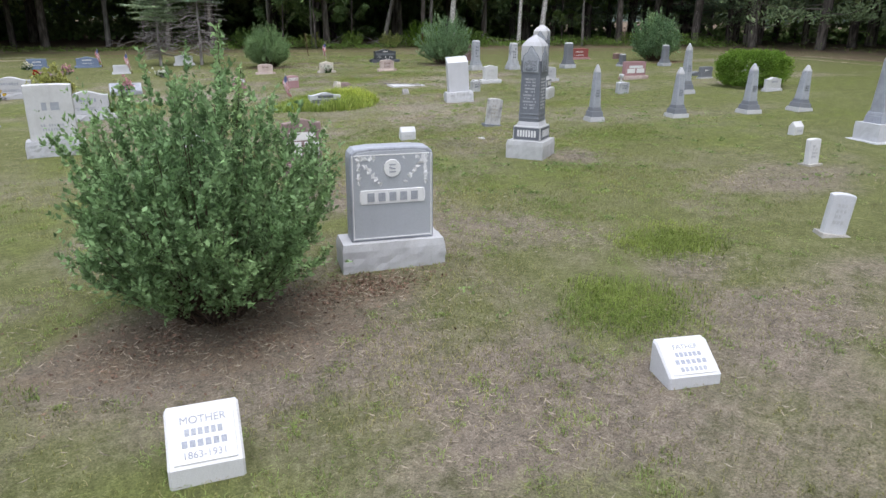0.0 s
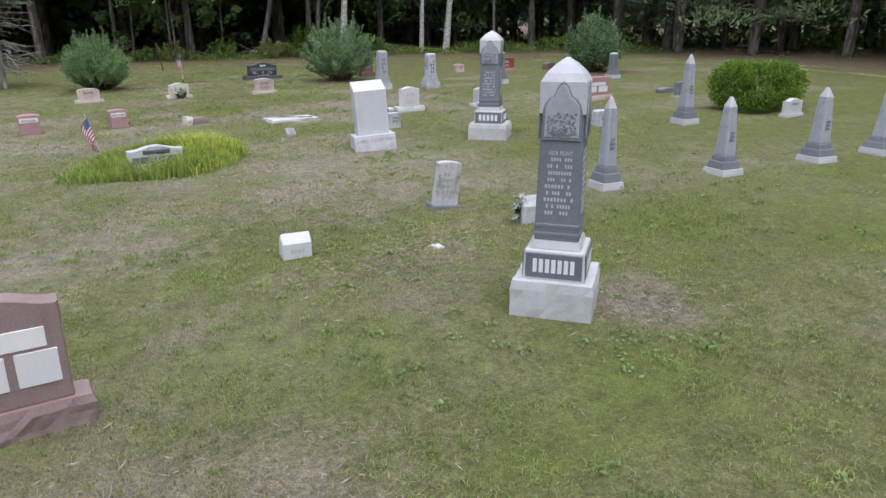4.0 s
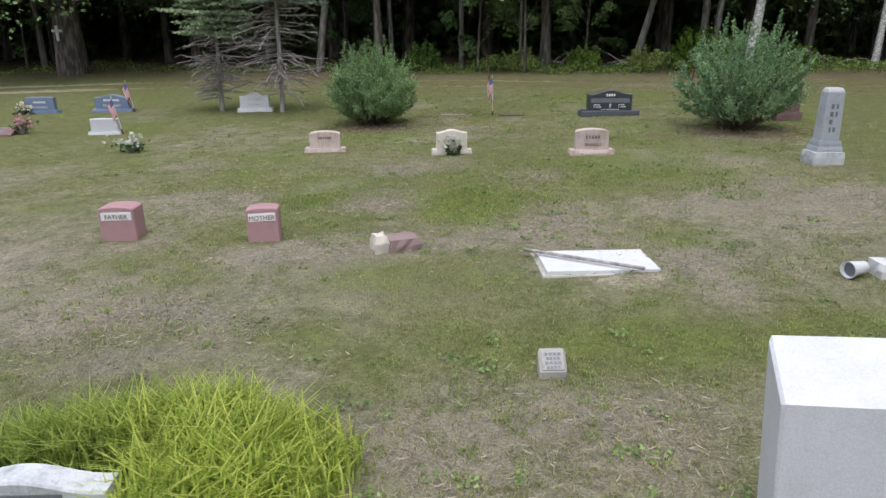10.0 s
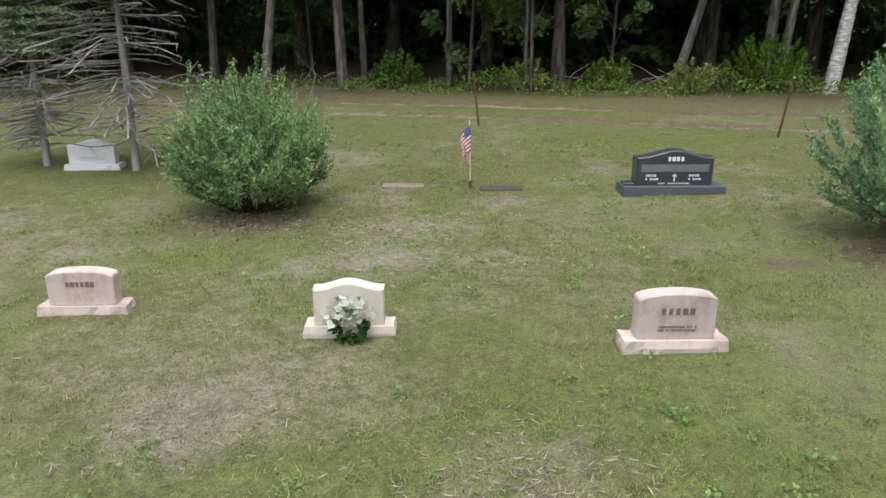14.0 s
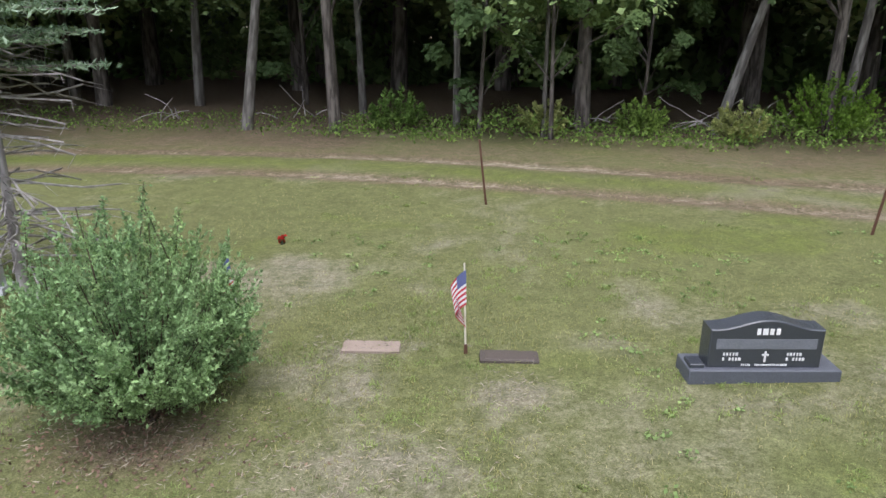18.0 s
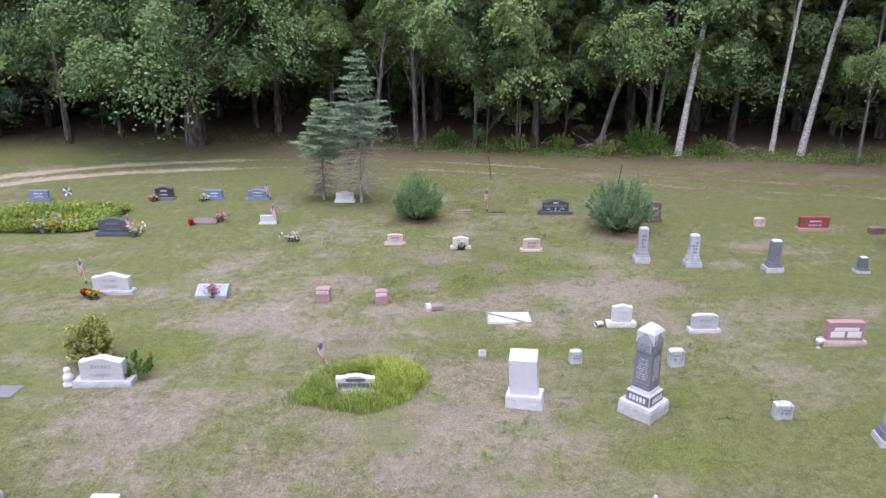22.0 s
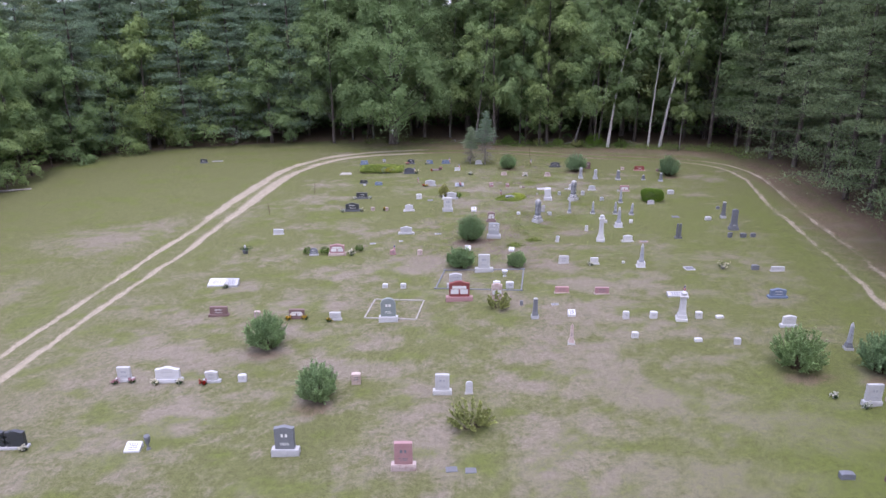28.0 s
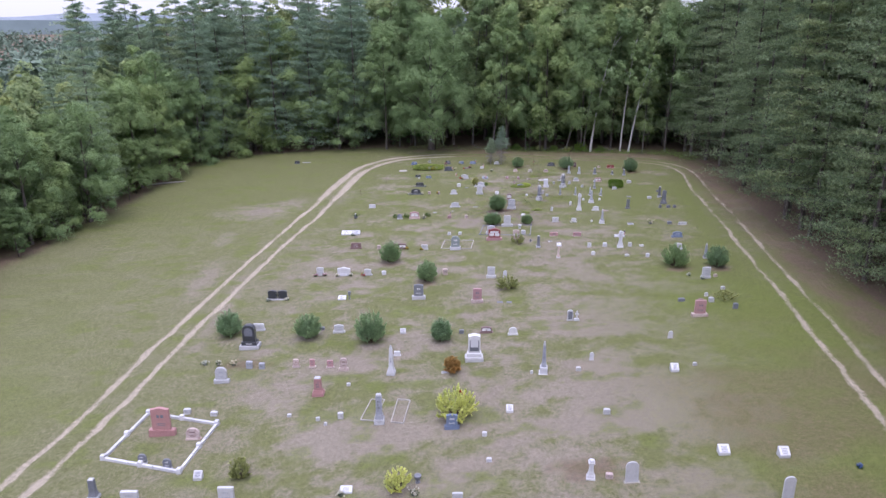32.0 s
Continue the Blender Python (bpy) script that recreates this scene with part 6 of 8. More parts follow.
def leaf_carved_stone(x, y, w, h, rot):
    e = thing("headstone", x, y, "grey granite headstone with carved corner leaves on a pale rough base", "headstone", "headstones", rot)
    part("base", rough_box(-w / 2, w / 2, 0, 0.42, -0.12, 0.30, 0.012, 0.03, 2), MAT["pale"], e)
    a = w * 0.395
    y0, y1 = 0.09, 0.33
    pts = [(-a, 0.297), (a, 0.297), (a, h - 0.10), (a * 0.97, h - 0.05), (a * 0.88, h - 0.015), (a * 0.5, h), (-a * 0.5, h), (-a * 0.88, h - 0.015), (-a * 0.97, h - 0.05), (-a, h - 0.10)]
    part("die", prism(pts, y0, y1, 0.012), MAT["ltgranite"], e)
    inn = [(px * 0.92, 0.33 + (pz - 0.297) * 0.93) for px, pz in pts]
    part("polished_face", prism(inn, y0 - 0.006, y0 + 0.004, 0.002), FACE, e)
    for s in (-1, 1):
        part("border_line", box(s * a * 0.94 - 0.006, s * a * 0.94 + 0.006, y0 - 0.010, y0, 0.32, h - 0.07, 0, 0, 0.002), MAT["letter_white"], e)
        rr = np.random.RandomState(8 + s)
        t = rr.rand(60)
        leafc = np.stack([s * (a * 0.80 - 0.22 * t * (rr.rand(60) > 0.5)), np.full(60, y0 - 0.012), h - 0.10 - 0.26 * t * (rr.rand(60) > 0.35)], 1)
        tagged_stuff("carved_leaves", leaf_mesh("carved_leaves", leafc, 0.028, MAT["letter_white"], 5 + s, up=0, normals=np.tile((0, -3.0, 0), (60, 1))), e)
    part("border_line", box(-a * 0.94, a * 0.94, y0 - 0.010, y0, 0.325, 0.337, 0, 0, 0.002), MAT["letter_white"], e)
    part("border_line", box(-a * 0.9, a * 0.9, y0 - 0.010, y0, h - 0.075, h - 0.065, 0, 0, 0.002), MAT["letter_white"], e)
    bm = bmesh.new()
    bmesh.ops.create_cone(bm, cap_ends=True, segments=28, radius1=0.086, radius2=0.082, depth=0.02, matrix=Matrix.Translation((0, y0 - 0.008, h - 0.20)) @ Matrix.Rotation(radians(90), 4, "X"))
    part("monogram_disc", bm, MAT["letter_white"], e)
    bm = bmesh.new()
    for z in (-0.035, 0.0, 0.035):
        bmesh.ops.create_cube(bm, size=1, matrix=Matrix.Translation((0.0, y0 - 0.019, h - 0.20 + z)) @ Matrix.Rotation(radians(14 if z == 0 else 0), 4, "Y") @ Matrix.Diagonal((0.06, 0.006, 0.012, 1)))
    part("monogram", bm, MAT["ltgranite"], e)
    bw = w * 0.30
    part("name_panel", prism([(-bw, h - 0.545), (bw, h - 0.545), (bw * 1.04, h - 0.51), (bw * 1.04, h - 0.44), (bw, h - 0.405), (-bw, h - 0.405), (-bw * 1.04, h - 0.44), (-bw * 1.04, h - 0.51)], y0 - 0.016, y0, 0.004), MAT["letter_white"], e)
    bm = bmesh.new()
    for i in range(5):
        c = -bw * 0.86 + bw * 1.72 / 5 * (i + 0.5)
        bmesh.ops.create_cube(bm, size=1, matrix=Matrix.Translation((c, y0 - 0.018, h - 0.475)) @ Matrix.Diagonal((bw * 1.72 / 5 * 0.62, 0.010, 0.085, 1)))
    tagged(part("inscription", bm, MAT["ltgranite"], e), kind="stuff")


FACE = stone("polished_light_granite", (0.42, 0.44, 0.465), 0.12, (0.8, 0.8, 0.8), 0.3, 0.35, 0.4)
leaf_carved_stone(2.22, 6.08, 1.04, 1.22, -7)
tall_monument(6.09, 9.985, 1.97, "granite", "grey granite monument with gabled top and German lettering", -50)
tall_monument(10.13, 16.30, 1.89, "granite", "grey granite monument with gabled top and name panels", -46, 0.86)
for x, y, hgt, lab in ((8.05, 30.40, 0.86, "striped flag on a stick in a metal holder"), (3.88, 18.00, 0.78, "small striped flag standing in the tall grass"), (5.69, 31.23, 0.72, "small striped flag behind a round shrub")):
    stick_flag(x, y, hgt, lab, -1.5 if x > 7 else -14 if y < 20 else None)
kerb([(-2.15, -3.3), (-1.55, -0.25), (3.80, -0.5), (3.25, -4.1)], "low stained grey stone kerb round a family plot", 1, 0.10, 0.045, "granite")
kerb([(-6.3, -7.3), (-5.9, -4.7), (-2.85, -5.15), (-3.25, -7.8)], "thin white concrete edging round a plot", 0, 0.09, 0.05)
kerb([(-25.8, -40.9), (-25.0, -36.3), (-20.1, -37.9), (-20.8, -42.5)], "white stone kerb with corner posts round a plot", 2, 0.16, 0.16, "marble")
kerb([(-11.2, -38.2), (-10.75, -35.9), (-9.9, -36.0), (-10.3, -38.4)], "thin concrete edging beside a pillar stone", 0, 0.07, 0.06)
kerb([(-9.3, -38.6), (-9.05, -36.05), (-8.25, -36.25), (-8.55, -38.8)], "thin concrete edging of a narrow plot", 0, 0.07, 0.06)
flat(8.44, 30.18, 0.55, 0.24, "bronze", "dark bronze plate on a slab flush with the grass", plate="bronze")
flat(7.15, 30.41, 0.56, 0.24, "sandstone", "worn brownish slab lying flush in the grass", plate="none")
for x, y, tip, lab in ((8.55, 35.7, -7, "rusty steel stake leaning at the track"), (13.9, 33.9, 7, "rusty steel stake with a pale top"), (-14.1, 20.8, 4, "thin rusty stake at the verge"), (-16.9, 14.2, -5, "thin rusty stake at the verge")):
    st = thing("stake", x, y, lab, "stake", "stakes", lean=tip, sink=0)
    part("rod", box(-0.02, 0.02, -0.012, 0.012, -0.15, 1.05, 0.002, 0.002, 0.004), MAT["rust"], st)
    part("tip", box(-0.022, 0.022, -0.014, 0.014, 1.048, 1.09, 0.004, 0.004, 0.004), MAT["concrete" if x > 10 else "rust"], st)
vase = thing("fallen_vase", 10.20, 20.12, "white metal vase lying on its side by the headstone", "vase", sink=-0.07, rot=20)
bm = bmesh.new()
lathe(bm, [(0.0, 0.0), (0.72, 0.0), (0.80, 0.3), (1.0, 0.98), (1.04, 1.0), (0.90, 0.97), (0.66, 0.12), (0.0, 0.10)], 0.075, 0, 0.20)
bmesh.ops.rotate(bm, verts=bm.verts, cent=(0, 0, 0), matrix=Matrix.Rotation(radians(-90), 3, "Y"))
part("cup", bm, MAT["marble"], vase)
# dark disc that stands for the shade inside the vase's mouth
bm = bmesh.new()
bmesh.ops.create_cone(bm, cap_ends=True, segments=16, radius1=0.064, radius2=0.064, depth=0.006, matrix=Matrix.Translation((-0.16, 0, 0)) @ Matrix.Rotation(radians(90), 4, "Y"))
part("liner", bm, MAT["letter_dark"], vase)
figure = thing("garden_statue", -1.62, 17.72, "small white garden figure beside the headstone", "statue", sink=0)
bm = bmesh.new()
lathe(bm, [(0, -0.05), (0.9, -0.05), (0.95, 0.12), (0.6, 0.18), (0.75, 0.35), (0.85, 0.5), (0.5, 0.66), (0.42, 0.72), (0.55, 0.84), (0.4, 0.96), (0, 1.0)], 0.13, 0, 0.42)
part("figure", bm, MAT["marble"], figure)
wheel = thing("pinwheel", -8.1, 30.7, "blue and white garden pinwheel on a thin stick", "pinwheel", sink=0)
mesh_part("stick", tube([[((0, 0, -0.05), 0.008), ((0, 0, 0.95), 0.006)]], "stick", MAT["metal"]), wheel)
for k in range(8):
    bm = bmesh.new()
    bm.faces.new([bm.verts.new(q) for q in ((0, -0.012, 0), (0.05, -0.03, 0.17), (0.15, -0.012, 0.13))])
    o = part("vane", bm, FLAG["canton" if k % 2 else "white_stripes"], wheel)
    o.matrix_local = pose(0, 0, 0.93, 0, 45 * k, 0)
head(-7.9, 29.2, 0.45, 0.5, "granite", "small grey heart-shaped headstone behind flowers", top='round', die=0.9)
scrap = thing("paper_scrap", 6.05, 11.72, "small crumpled white paper scrap lying on the lawn", "litter", sink=0)
part("sheet", rough_box(-0.04, 0.04, -0.07, 0.07, 0.0, 0.02, 0.012, 0.02, 3, 0.02), MAT["marble"], scrap)
head(-29.55, 35.2, 0.9, 0.5, "black", "small dark headstone alone in the open field", top='flat')
flat(-28.2, 35.9, 1.3, 0.6, "concrete", "pale flat slab lying in the open field")
poppy = flower_bunch(5.6, 33.7, "red", 0.09, 0.26, "single small red artificial flower in the grass")
poppy.matrix_world = poppy.matrix_world @ Matrix.Scale(0.42, 4)
log = thing("fallen_log", -46.5, 23.9, "pale fallen log at the edge of the woods", "log", sink=0)
mesh_part("log_trunk", tube([[((-2.6, -1.1, 0.1), 0.14), ((0, 0.1, 0.16), 0.12), ((2.4, 1.2, 0.12), 0.08)]], "log_trunk", DEADWOOD, 8), log)
mesh_part("broken_branch", tube([[((0.4, 0.3, 0.18), 0.05), ((0.9, -0.3, 0.6), 0.03), ((1.1, -0.5, 1.0), 0.012)]], "broken_branch", DEADWOOD, 6), log)


# ---- plants ----
def blob_points(n, r, seed, shell=0.55):
    rr = np.random.RandomState(seed)
    d = rr.normal(size=(n, 3))
    d /= np.linalg.norm(d, axis=1)[:, None]
    return d * (shell + (1 - shell) * rr.rand(n, 1)) * r, d


def sprays(rr, base, tip, twigs, per, reach, size, lift=0.35):
    """Leafy twigs along bent shoots: gives the points of the leaves, their axes and facings."""
    m = len(tip)
    ctrl = base * 0.45 + tip * (0.55, 0.55, 0.45)
    bend = lambda t, a, b, c: (1 - t) ** 2 * a + 2 * t * (1 - t) * b + t * t * c
    t = 1 - 0.62 * rr.rand(m, twigs, 1) ** 1.25
    t[:, 0] = 1.0
    p0 = bend(t, base[:, None], ctrl[:, None], tip[:, None])
    way = tip[:, None] - bend(t * 0.8, base[:, None], ctrl[:, None], tip[:, None])
    way = way / (np.linalg.norm(way, axis=2, keepdims=True) + 1e-6)
    d = way * 0.9 + rr.normal(size=way.shape) * 0.42 + (0, 0, lift)
    d[:, 0] = way[:, 0] + (0, 0, lift)
    d = d / np.linalg.norm(d, axis=2, keepdims=True)
    L = reach * (0.55 + 0.75 * rr.rand(m, twigs, 1))
    v = rr.rand(m, twigs, per, 1)
    side = rr.normal(size=(m, twigs, per, 3))
    side = side / np.linalg.norm(side, axis=3, keepdims=True)
    axis = d[:, :, None] * 0.75 + side * 0.75
    P = p0[:, :, None] + d[:, :, None] * L[:, :, None] * (v - 0.35) + axis * size * (0.9 + 0.5 * (1 - v)) - np.array((0, 0, 1.0)) * 0.10 * reach * v * v
    N = d[:, :, None] * 0.35 - axis * 0.35 + (0, 0, 0.75)
    return P.reshape(-1, 3), axis.reshape(-1, 3), np.broadcast_to(N, P.shape).reshape(-1, 3)


def shrub(x, y, w, h, leaf, label, seed=1, loose=0.12, size=0.045, n=5200, spikes=0, box_like=0, stems=True, name="shrub", d=None):
    """A shrub: bent shoots fan out from the foot, each set with leafy twigs along its outer length."""
    e = thing(name, x, y, label, "shrub", "shrubs", sink=0.0)
    rr = np.random.RandomState(seed)
    d = d or w
    if n < 2500:
        n, size = int(n * 2.6), size * 0.72
    if box_like:
        k, per = n // 26, 26
        u = rr.normal(size=(k, 3))
        u = np.clip(u / np.linalg.norm(u, axis=1)[:, None] * 1.32, -1, 1)
        # the shorn faces stay uneven
        lump = 0.90 + 0.16 * fbm(u[:, 0] * 3.1 + 7, u[:, 1] * 3.1 + u[:, 2] * 2.3, seed + 90, 3) - 0.2 * (rr.rand(k) < 0.3) * rr.rand(k)
        tip = u * lump[:, None] * (w / 2, d / 2, h * 0.5) + (0, 0, h * 0.52)
        aim = u * 0.9 + (0, 0, 0.25) + rr.normal(size=u.shape) * 0.3
        P = (tip[:, None] - aim[:, None] * 0.12 * rr.rand(k, per, 1) + rr.normal(size=(k, per, 3)) * 0.035).reshape(-1, 3)
        A = (np.repeat(aim, per, 0) + rr.normal(size=P.shape) * 0.6)
        N = np.repeat(u, per, 0) * 0.6
        paths = []
    else:
        twigs, per = (15, 22) if n > 30000 else (11, 20) if n > 9000 else (7, 16)
        m = max(16, n // (twigs * per))
        # shoots spread evenly over the crown, with some tufts longer than their neighbours
        i = np.arange(m) + 0.5
        zz = 1 - 1.52 * i / m
        a = i * 2.39996 + rr.normal(size=m) * 0.25
        q = np.sqrt(np.clip(1 - zz * zz, 0, 1))
        u = np.stack([q * np.cos(a), q * np.sin(a), zz + rr.normal(size=m) * 0.06], 1)
        lump = 0.80 + 0.24 * fbm(u[:, 0] * 1.7 + seed * 3.1, u[:, 1] * 1.7 + u[:, 2] * 1.7, seed + 90, 3) + rr.normal(size=m) * (0.03 + 0.22 * loose)
        lump *= np.where(rr.rand(m) < 0.14, 0.78, 1.0)
        tip = u * lump[:, None] * (w / 2, d / 2, h * 0.52) + (0, 0, h * 0.47)
        tip[:, 2] = np.maximum(tip[:, 2], 0.10 * h)
        base = tip * (0.14, 0.14, 0) + rr.normal(size=(m, 3)) * (0.03 * w, 0.03 * w, 0)
        P, A, N = sprays(rr, base, tip, twigs, per, min(0.40, 0.16 * h + 0.08), size)
        paths = [[(tuple(b), 0.012), (tuple(b * 0.45 + t * (0.5, 0.5, 0.45)), 0.007), (tuple(b * 0.08 + t * 0.92), 0.002)] for b, t in zip(base - (0, 0, 0.05), tip)] if stems else []
    keep = P[:, 2] > 0.04
    tagged_stuff("foliage", leaf_mesh("foliage", P[keep], size, LEAF[leaf], seed, up=0.25, normals=N[keep], axes=A[keep], jitter=0.5), e)
    for i in range(spikes):
        a, t = rr.rand() * 6.283, 0.36 * rr.rand()
        b = np.array([math.cos(a) * w * t, math.sin(a) * d * t, h * 0.82])
        top = b + (rr.normal() * 0.08, rr.normal() * 0.08, h * (0.16 + 0.26 * rr.rand()))
        paths.append([(tuple(b), 0.006), (tuple(top), 0.003)])
        k = rr.rand(170, 1)
        sp = b + (top - b) * k + rr.normal(size=(170, 3)) * (0.034 - 0.020 * k)
        tagged_stuff("shoot", leaf_mesh("shoot", sp, size * 0.9, LEAF[leaf], seed + i), e)
    if paths:
        tagged_stuff("branchwork", tube(paths, "branchwork", STEM, 5), e)
    return e


def blades(n, xy, h, seed, mat, name, label, cat, width=0.006, lean=0.4, kind="stuff"):
    """Grass: thin bent blades, one mesh."""
    rr = np.random.RandomState(seed)
    x, y = xy[:, 0], xy[:, 1]
    z = gz(x, y)
    hh = h * (0.5 + 0.8 * rr.rand(n))
    a = rr.rand(n) * 6.283
    dx, dy = np.cos(a), np.sin(a)
    px, py = -dy * width, dx * width
    l1, l2 = lean * hh * 0.25 * rr.rand(n), lean * hh * (0.4 + 0.8 * rr.rand(n))
    v = np.stack([np.stack([x - px, y - py, z - 0.01], 1), np.stack([x + px, y + py, z - 0.01], 1),
                  np.stack([x + dx * l1 + px * 0.8, y + dy * l1 + py * 0.8, z + hh * 0.6], 1), np.stack([x + dx * l1 - px * 0.8, y + dy * l1 - py * 0.8, z + hh * 0.6], 1),
                  np.stack([x + dx * l2, y + dy * l2, z + hh * (1 - 0.25 * lean)], 1)], 1).reshape(-1, 3)
    k = np.arange(n)[:, None] * 5
    tri = np.concatenate([k + [0, 1, 2], k + [0, 2, 3], k + [3, 2, 4]], 1).reshape(-1, 3)
    return tagged(new(name, raw_mesh(name, v, tri, LEAF[mat])), label, cat, kind=kind)


# ---- trees ----
def limb_path(rr, base, direction, length, r0, bends=4, droop=0.0):
    p, d = np.array(base, float), np.array(direction, float)
    d /= np.linalg.norm(d)
    out = [(tuple(p), r0)]
    for i in range(bends):
        p = p + d * length / bends
        d = d + rr.normal(size=3) * 0.16 + (0, 0, -droop)
        d /= np.linalg.norm(d)
        out.append((tuple(p), max(0.012, r0 * (1 - (i + 1) / (bends + 0.4)))))
    return out


def broadleaf(seed, h, crown_from, spread_, leaf, bark_mat, leaf_size=0.20, clumps=60, per=110, trunk_r=0.2, lean=0.0, low=0):
    """Meshes of a broad-leaved tree: trunk with limbs, and a crown of leaf clumps."""
    rr = np.random.RandomState(seed)
    top = np.array([lean * h * 0.25 + rr.normal() * 0.4, rr.normal() * 0.5, h * 0.92])
    tr = []
    for i in range(8):
        t = i / 7
        tr.append((tuple(np.array([lean * h * 0.25 * t * t + 0.12 * math.sin(3 * t + seed), 0.12 * math.sin(4 * t + seed * 2), -0.3]) * (1, 1, 1) + np.array([0, 0, (h * 0.92 + 0.3) * t])), trunk_r * (1.25 - 1.05 * t) * (1.25 if i == 0 else 1)))
    paths = [tr]
    C = []
    for i in range(clumps):
        u = rr.rand()
        z = crown_from + (h - crown_from) * u ** 0.9
        f = math.sin(math.pi * min(1, 0.22 + 0.78 * (z - crown_from) / (h - crown_from)) ** 0.9)
        a = rr.rand() * 6.283
        rad = spread_ * max(0.18, f) * (0.45 + 0.6 * rr.rand())
        t = z / (h * 0.92)
        cx = lean * h * 0.25 * min(1, t) ** 2
        C.append((cx + math.cos(a) * rad, math.sin(a) * rad, z + rr.normal() * 0.3))
    for i in range(low):
        a = rr.rand() * 6.283
        C.append((math.cos(a) * spread_ * 0.8, math.sin(a) * spread_ * 0.8, 1.0 + crown_from * rr.rand()))
    for c in C[::3]:
        zb = max(crown_from * 0.75, c[2] - spread_ * 0.7)
        t = min(1, zb / (h * 0.92))
        b = (lean * h * 0.25 * t * t, 0, zb)
        paths.append([(b, trunk_r * 0.42 * (1.1 - t)), (tuple((np.array(b) + c) / 2 + (0, 0, 0.2)), trunk_r * 0.2), (c, 0.015)])
    r = spread_ * 0.31 * (0.6 + 0.8 * rr.rand(len(C)))
    P, N = leaf_pads(rr, np.array(C), r, max(5, per // 60), 60)
    return (tube(paths[:1], "trunk", bark_mat, 8), tube(paths[1:], "branchwork", bark_mat, 5), leaf_mesh("crown", P, leaf_size, LEAF[leaf], seed, up=0.3, aspect=0.7, normals=N))


def leaf_pads(rr, C, r, pads, per):
    """Leaves in shelving pads round each bough's end: lit tops with dark gaps between."""
    n = len(C)
    o = rr.normal(size=(n, pads, 3)) * (1, 1, 0.8)
    o = o / np.linalg.norm(o, axis=2, keepdims=True)
    o[..., 2] = o[..., 2] * 0.75 + 0.12
    R = r[:, None, None]
    centre = C[:, None] + o * R * (0.55 + 0.45 * rr.rand(n, pads, 1))
    face = o * 0.9 + (0, 0, 0.75) + rr.normal(size=o.shape) * 0.2
    face = face / np.linalg.norm(face, axis=2, keepdims=True)
    s = rr.normal(size=(n, pads, per, 3))
    s = s / np.linalg.norm(s, axis=3, keepdims=True) * rr.rand(n, pads, per, 1) ** 0.45 * (R * (0.38 + 0.26 * rr.rand(n, pads, 1)))[:, :, None]
    out = (s * face[:, :, None]).sum(3, keepdims=True)
    flat_s = s - out * face[:, :, None] * 0.72
    sag = (flat_s ** 2).sum(3, keepdims=True) / (R[:, :, None] + 1e-6) * 0.9
    P = centre[:, :, None] + flat_s - np.array((0, 0, 1.0)) * sag
    N = np.broadcast_to(face[:, :, None] * 1.8, P.shape)
    return P.reshape(-1, 3), N.reshape(-1, 3)


def conifer(seed, h, bare, r, leaf, bark_mat, needle=0.20, tiers=26, arms=7, per=26, droop=0.12, trunk_r=0.17, dead=True, tipw=1.0, full=False, flat=1.0):
    """Meshes of a conifer: straight trunk, whorls of boughs set with needle sprays, dead twigs below."""
    rr = np.random.RandomState(seed)
    paths = [[((0, 0, -0.3), trunk_r * 1.3), ((0.03, 0.02, h * 0.4), trunk_r * 0.75), ((0, 0, h * 0.98), 0.02)]]
    P = []
    for i in range(tiers):
        u = (i + 0.5) / tiers
        z = bare + (h - bare) * u
        rad = r * ((1 - u ** 1.25) ** 0.85 if full else (1 - u) ** 0.8) * (0.6 + 0.65 * rr.rand()) + 0.15
        for k in range(arms):
            a = rr.rand() * 6.283
            L = rad * (0.55 + 0.6 * rr.rand())
            b = np.array([0, 0, z + 0.05 + rr.normal() * 0.16 * (h - bare) / tiers])
            tip = np.array([math.cos(a) * L, math.sin(a) * L, b[2] - droop * L + 0.10 * flat * L * rr.normal()])
            paths.append([(tuple(b), 0.03 * (1.1 - u)), (tuple(tip), 0.006)])
            t = 0.25 + 0.75 * rr.rand(per, 1)
            side = np.array([-math.sin(a), math.cos(a), 0])
            P.append(b + (tip - b) * t + side * rr.normal(size=(per, 1)) * L * 0.20 * tipw * (1.2 - t) + rr.normal(size=(per, 3)) * (0.05, 0.05, 0.04 * flat) * max(1, r * 0.6))
    if dead:
        for i in range(int(8 * bare)):
            z, a = bare * (0.2 + 0.8 * rr.rand()), rr.rand() * 6.283
            L = r * (0.35 + 0.45 * rr.rand())
            paths.append(limb_path(rr, (0, 0, z), (math.cos(a), math.sin(a), 0.05), L, 0.018, 3, 0.08))
    return (tube(paths[:1], "trunk", bark_mat, 8), tube(paths[1:], "branchwork", bark_mat, 4), leaf_mesh("crown", np.concatenate(P), needle, LEAF[leaf], seed, up=1.3, aspect=0.26))


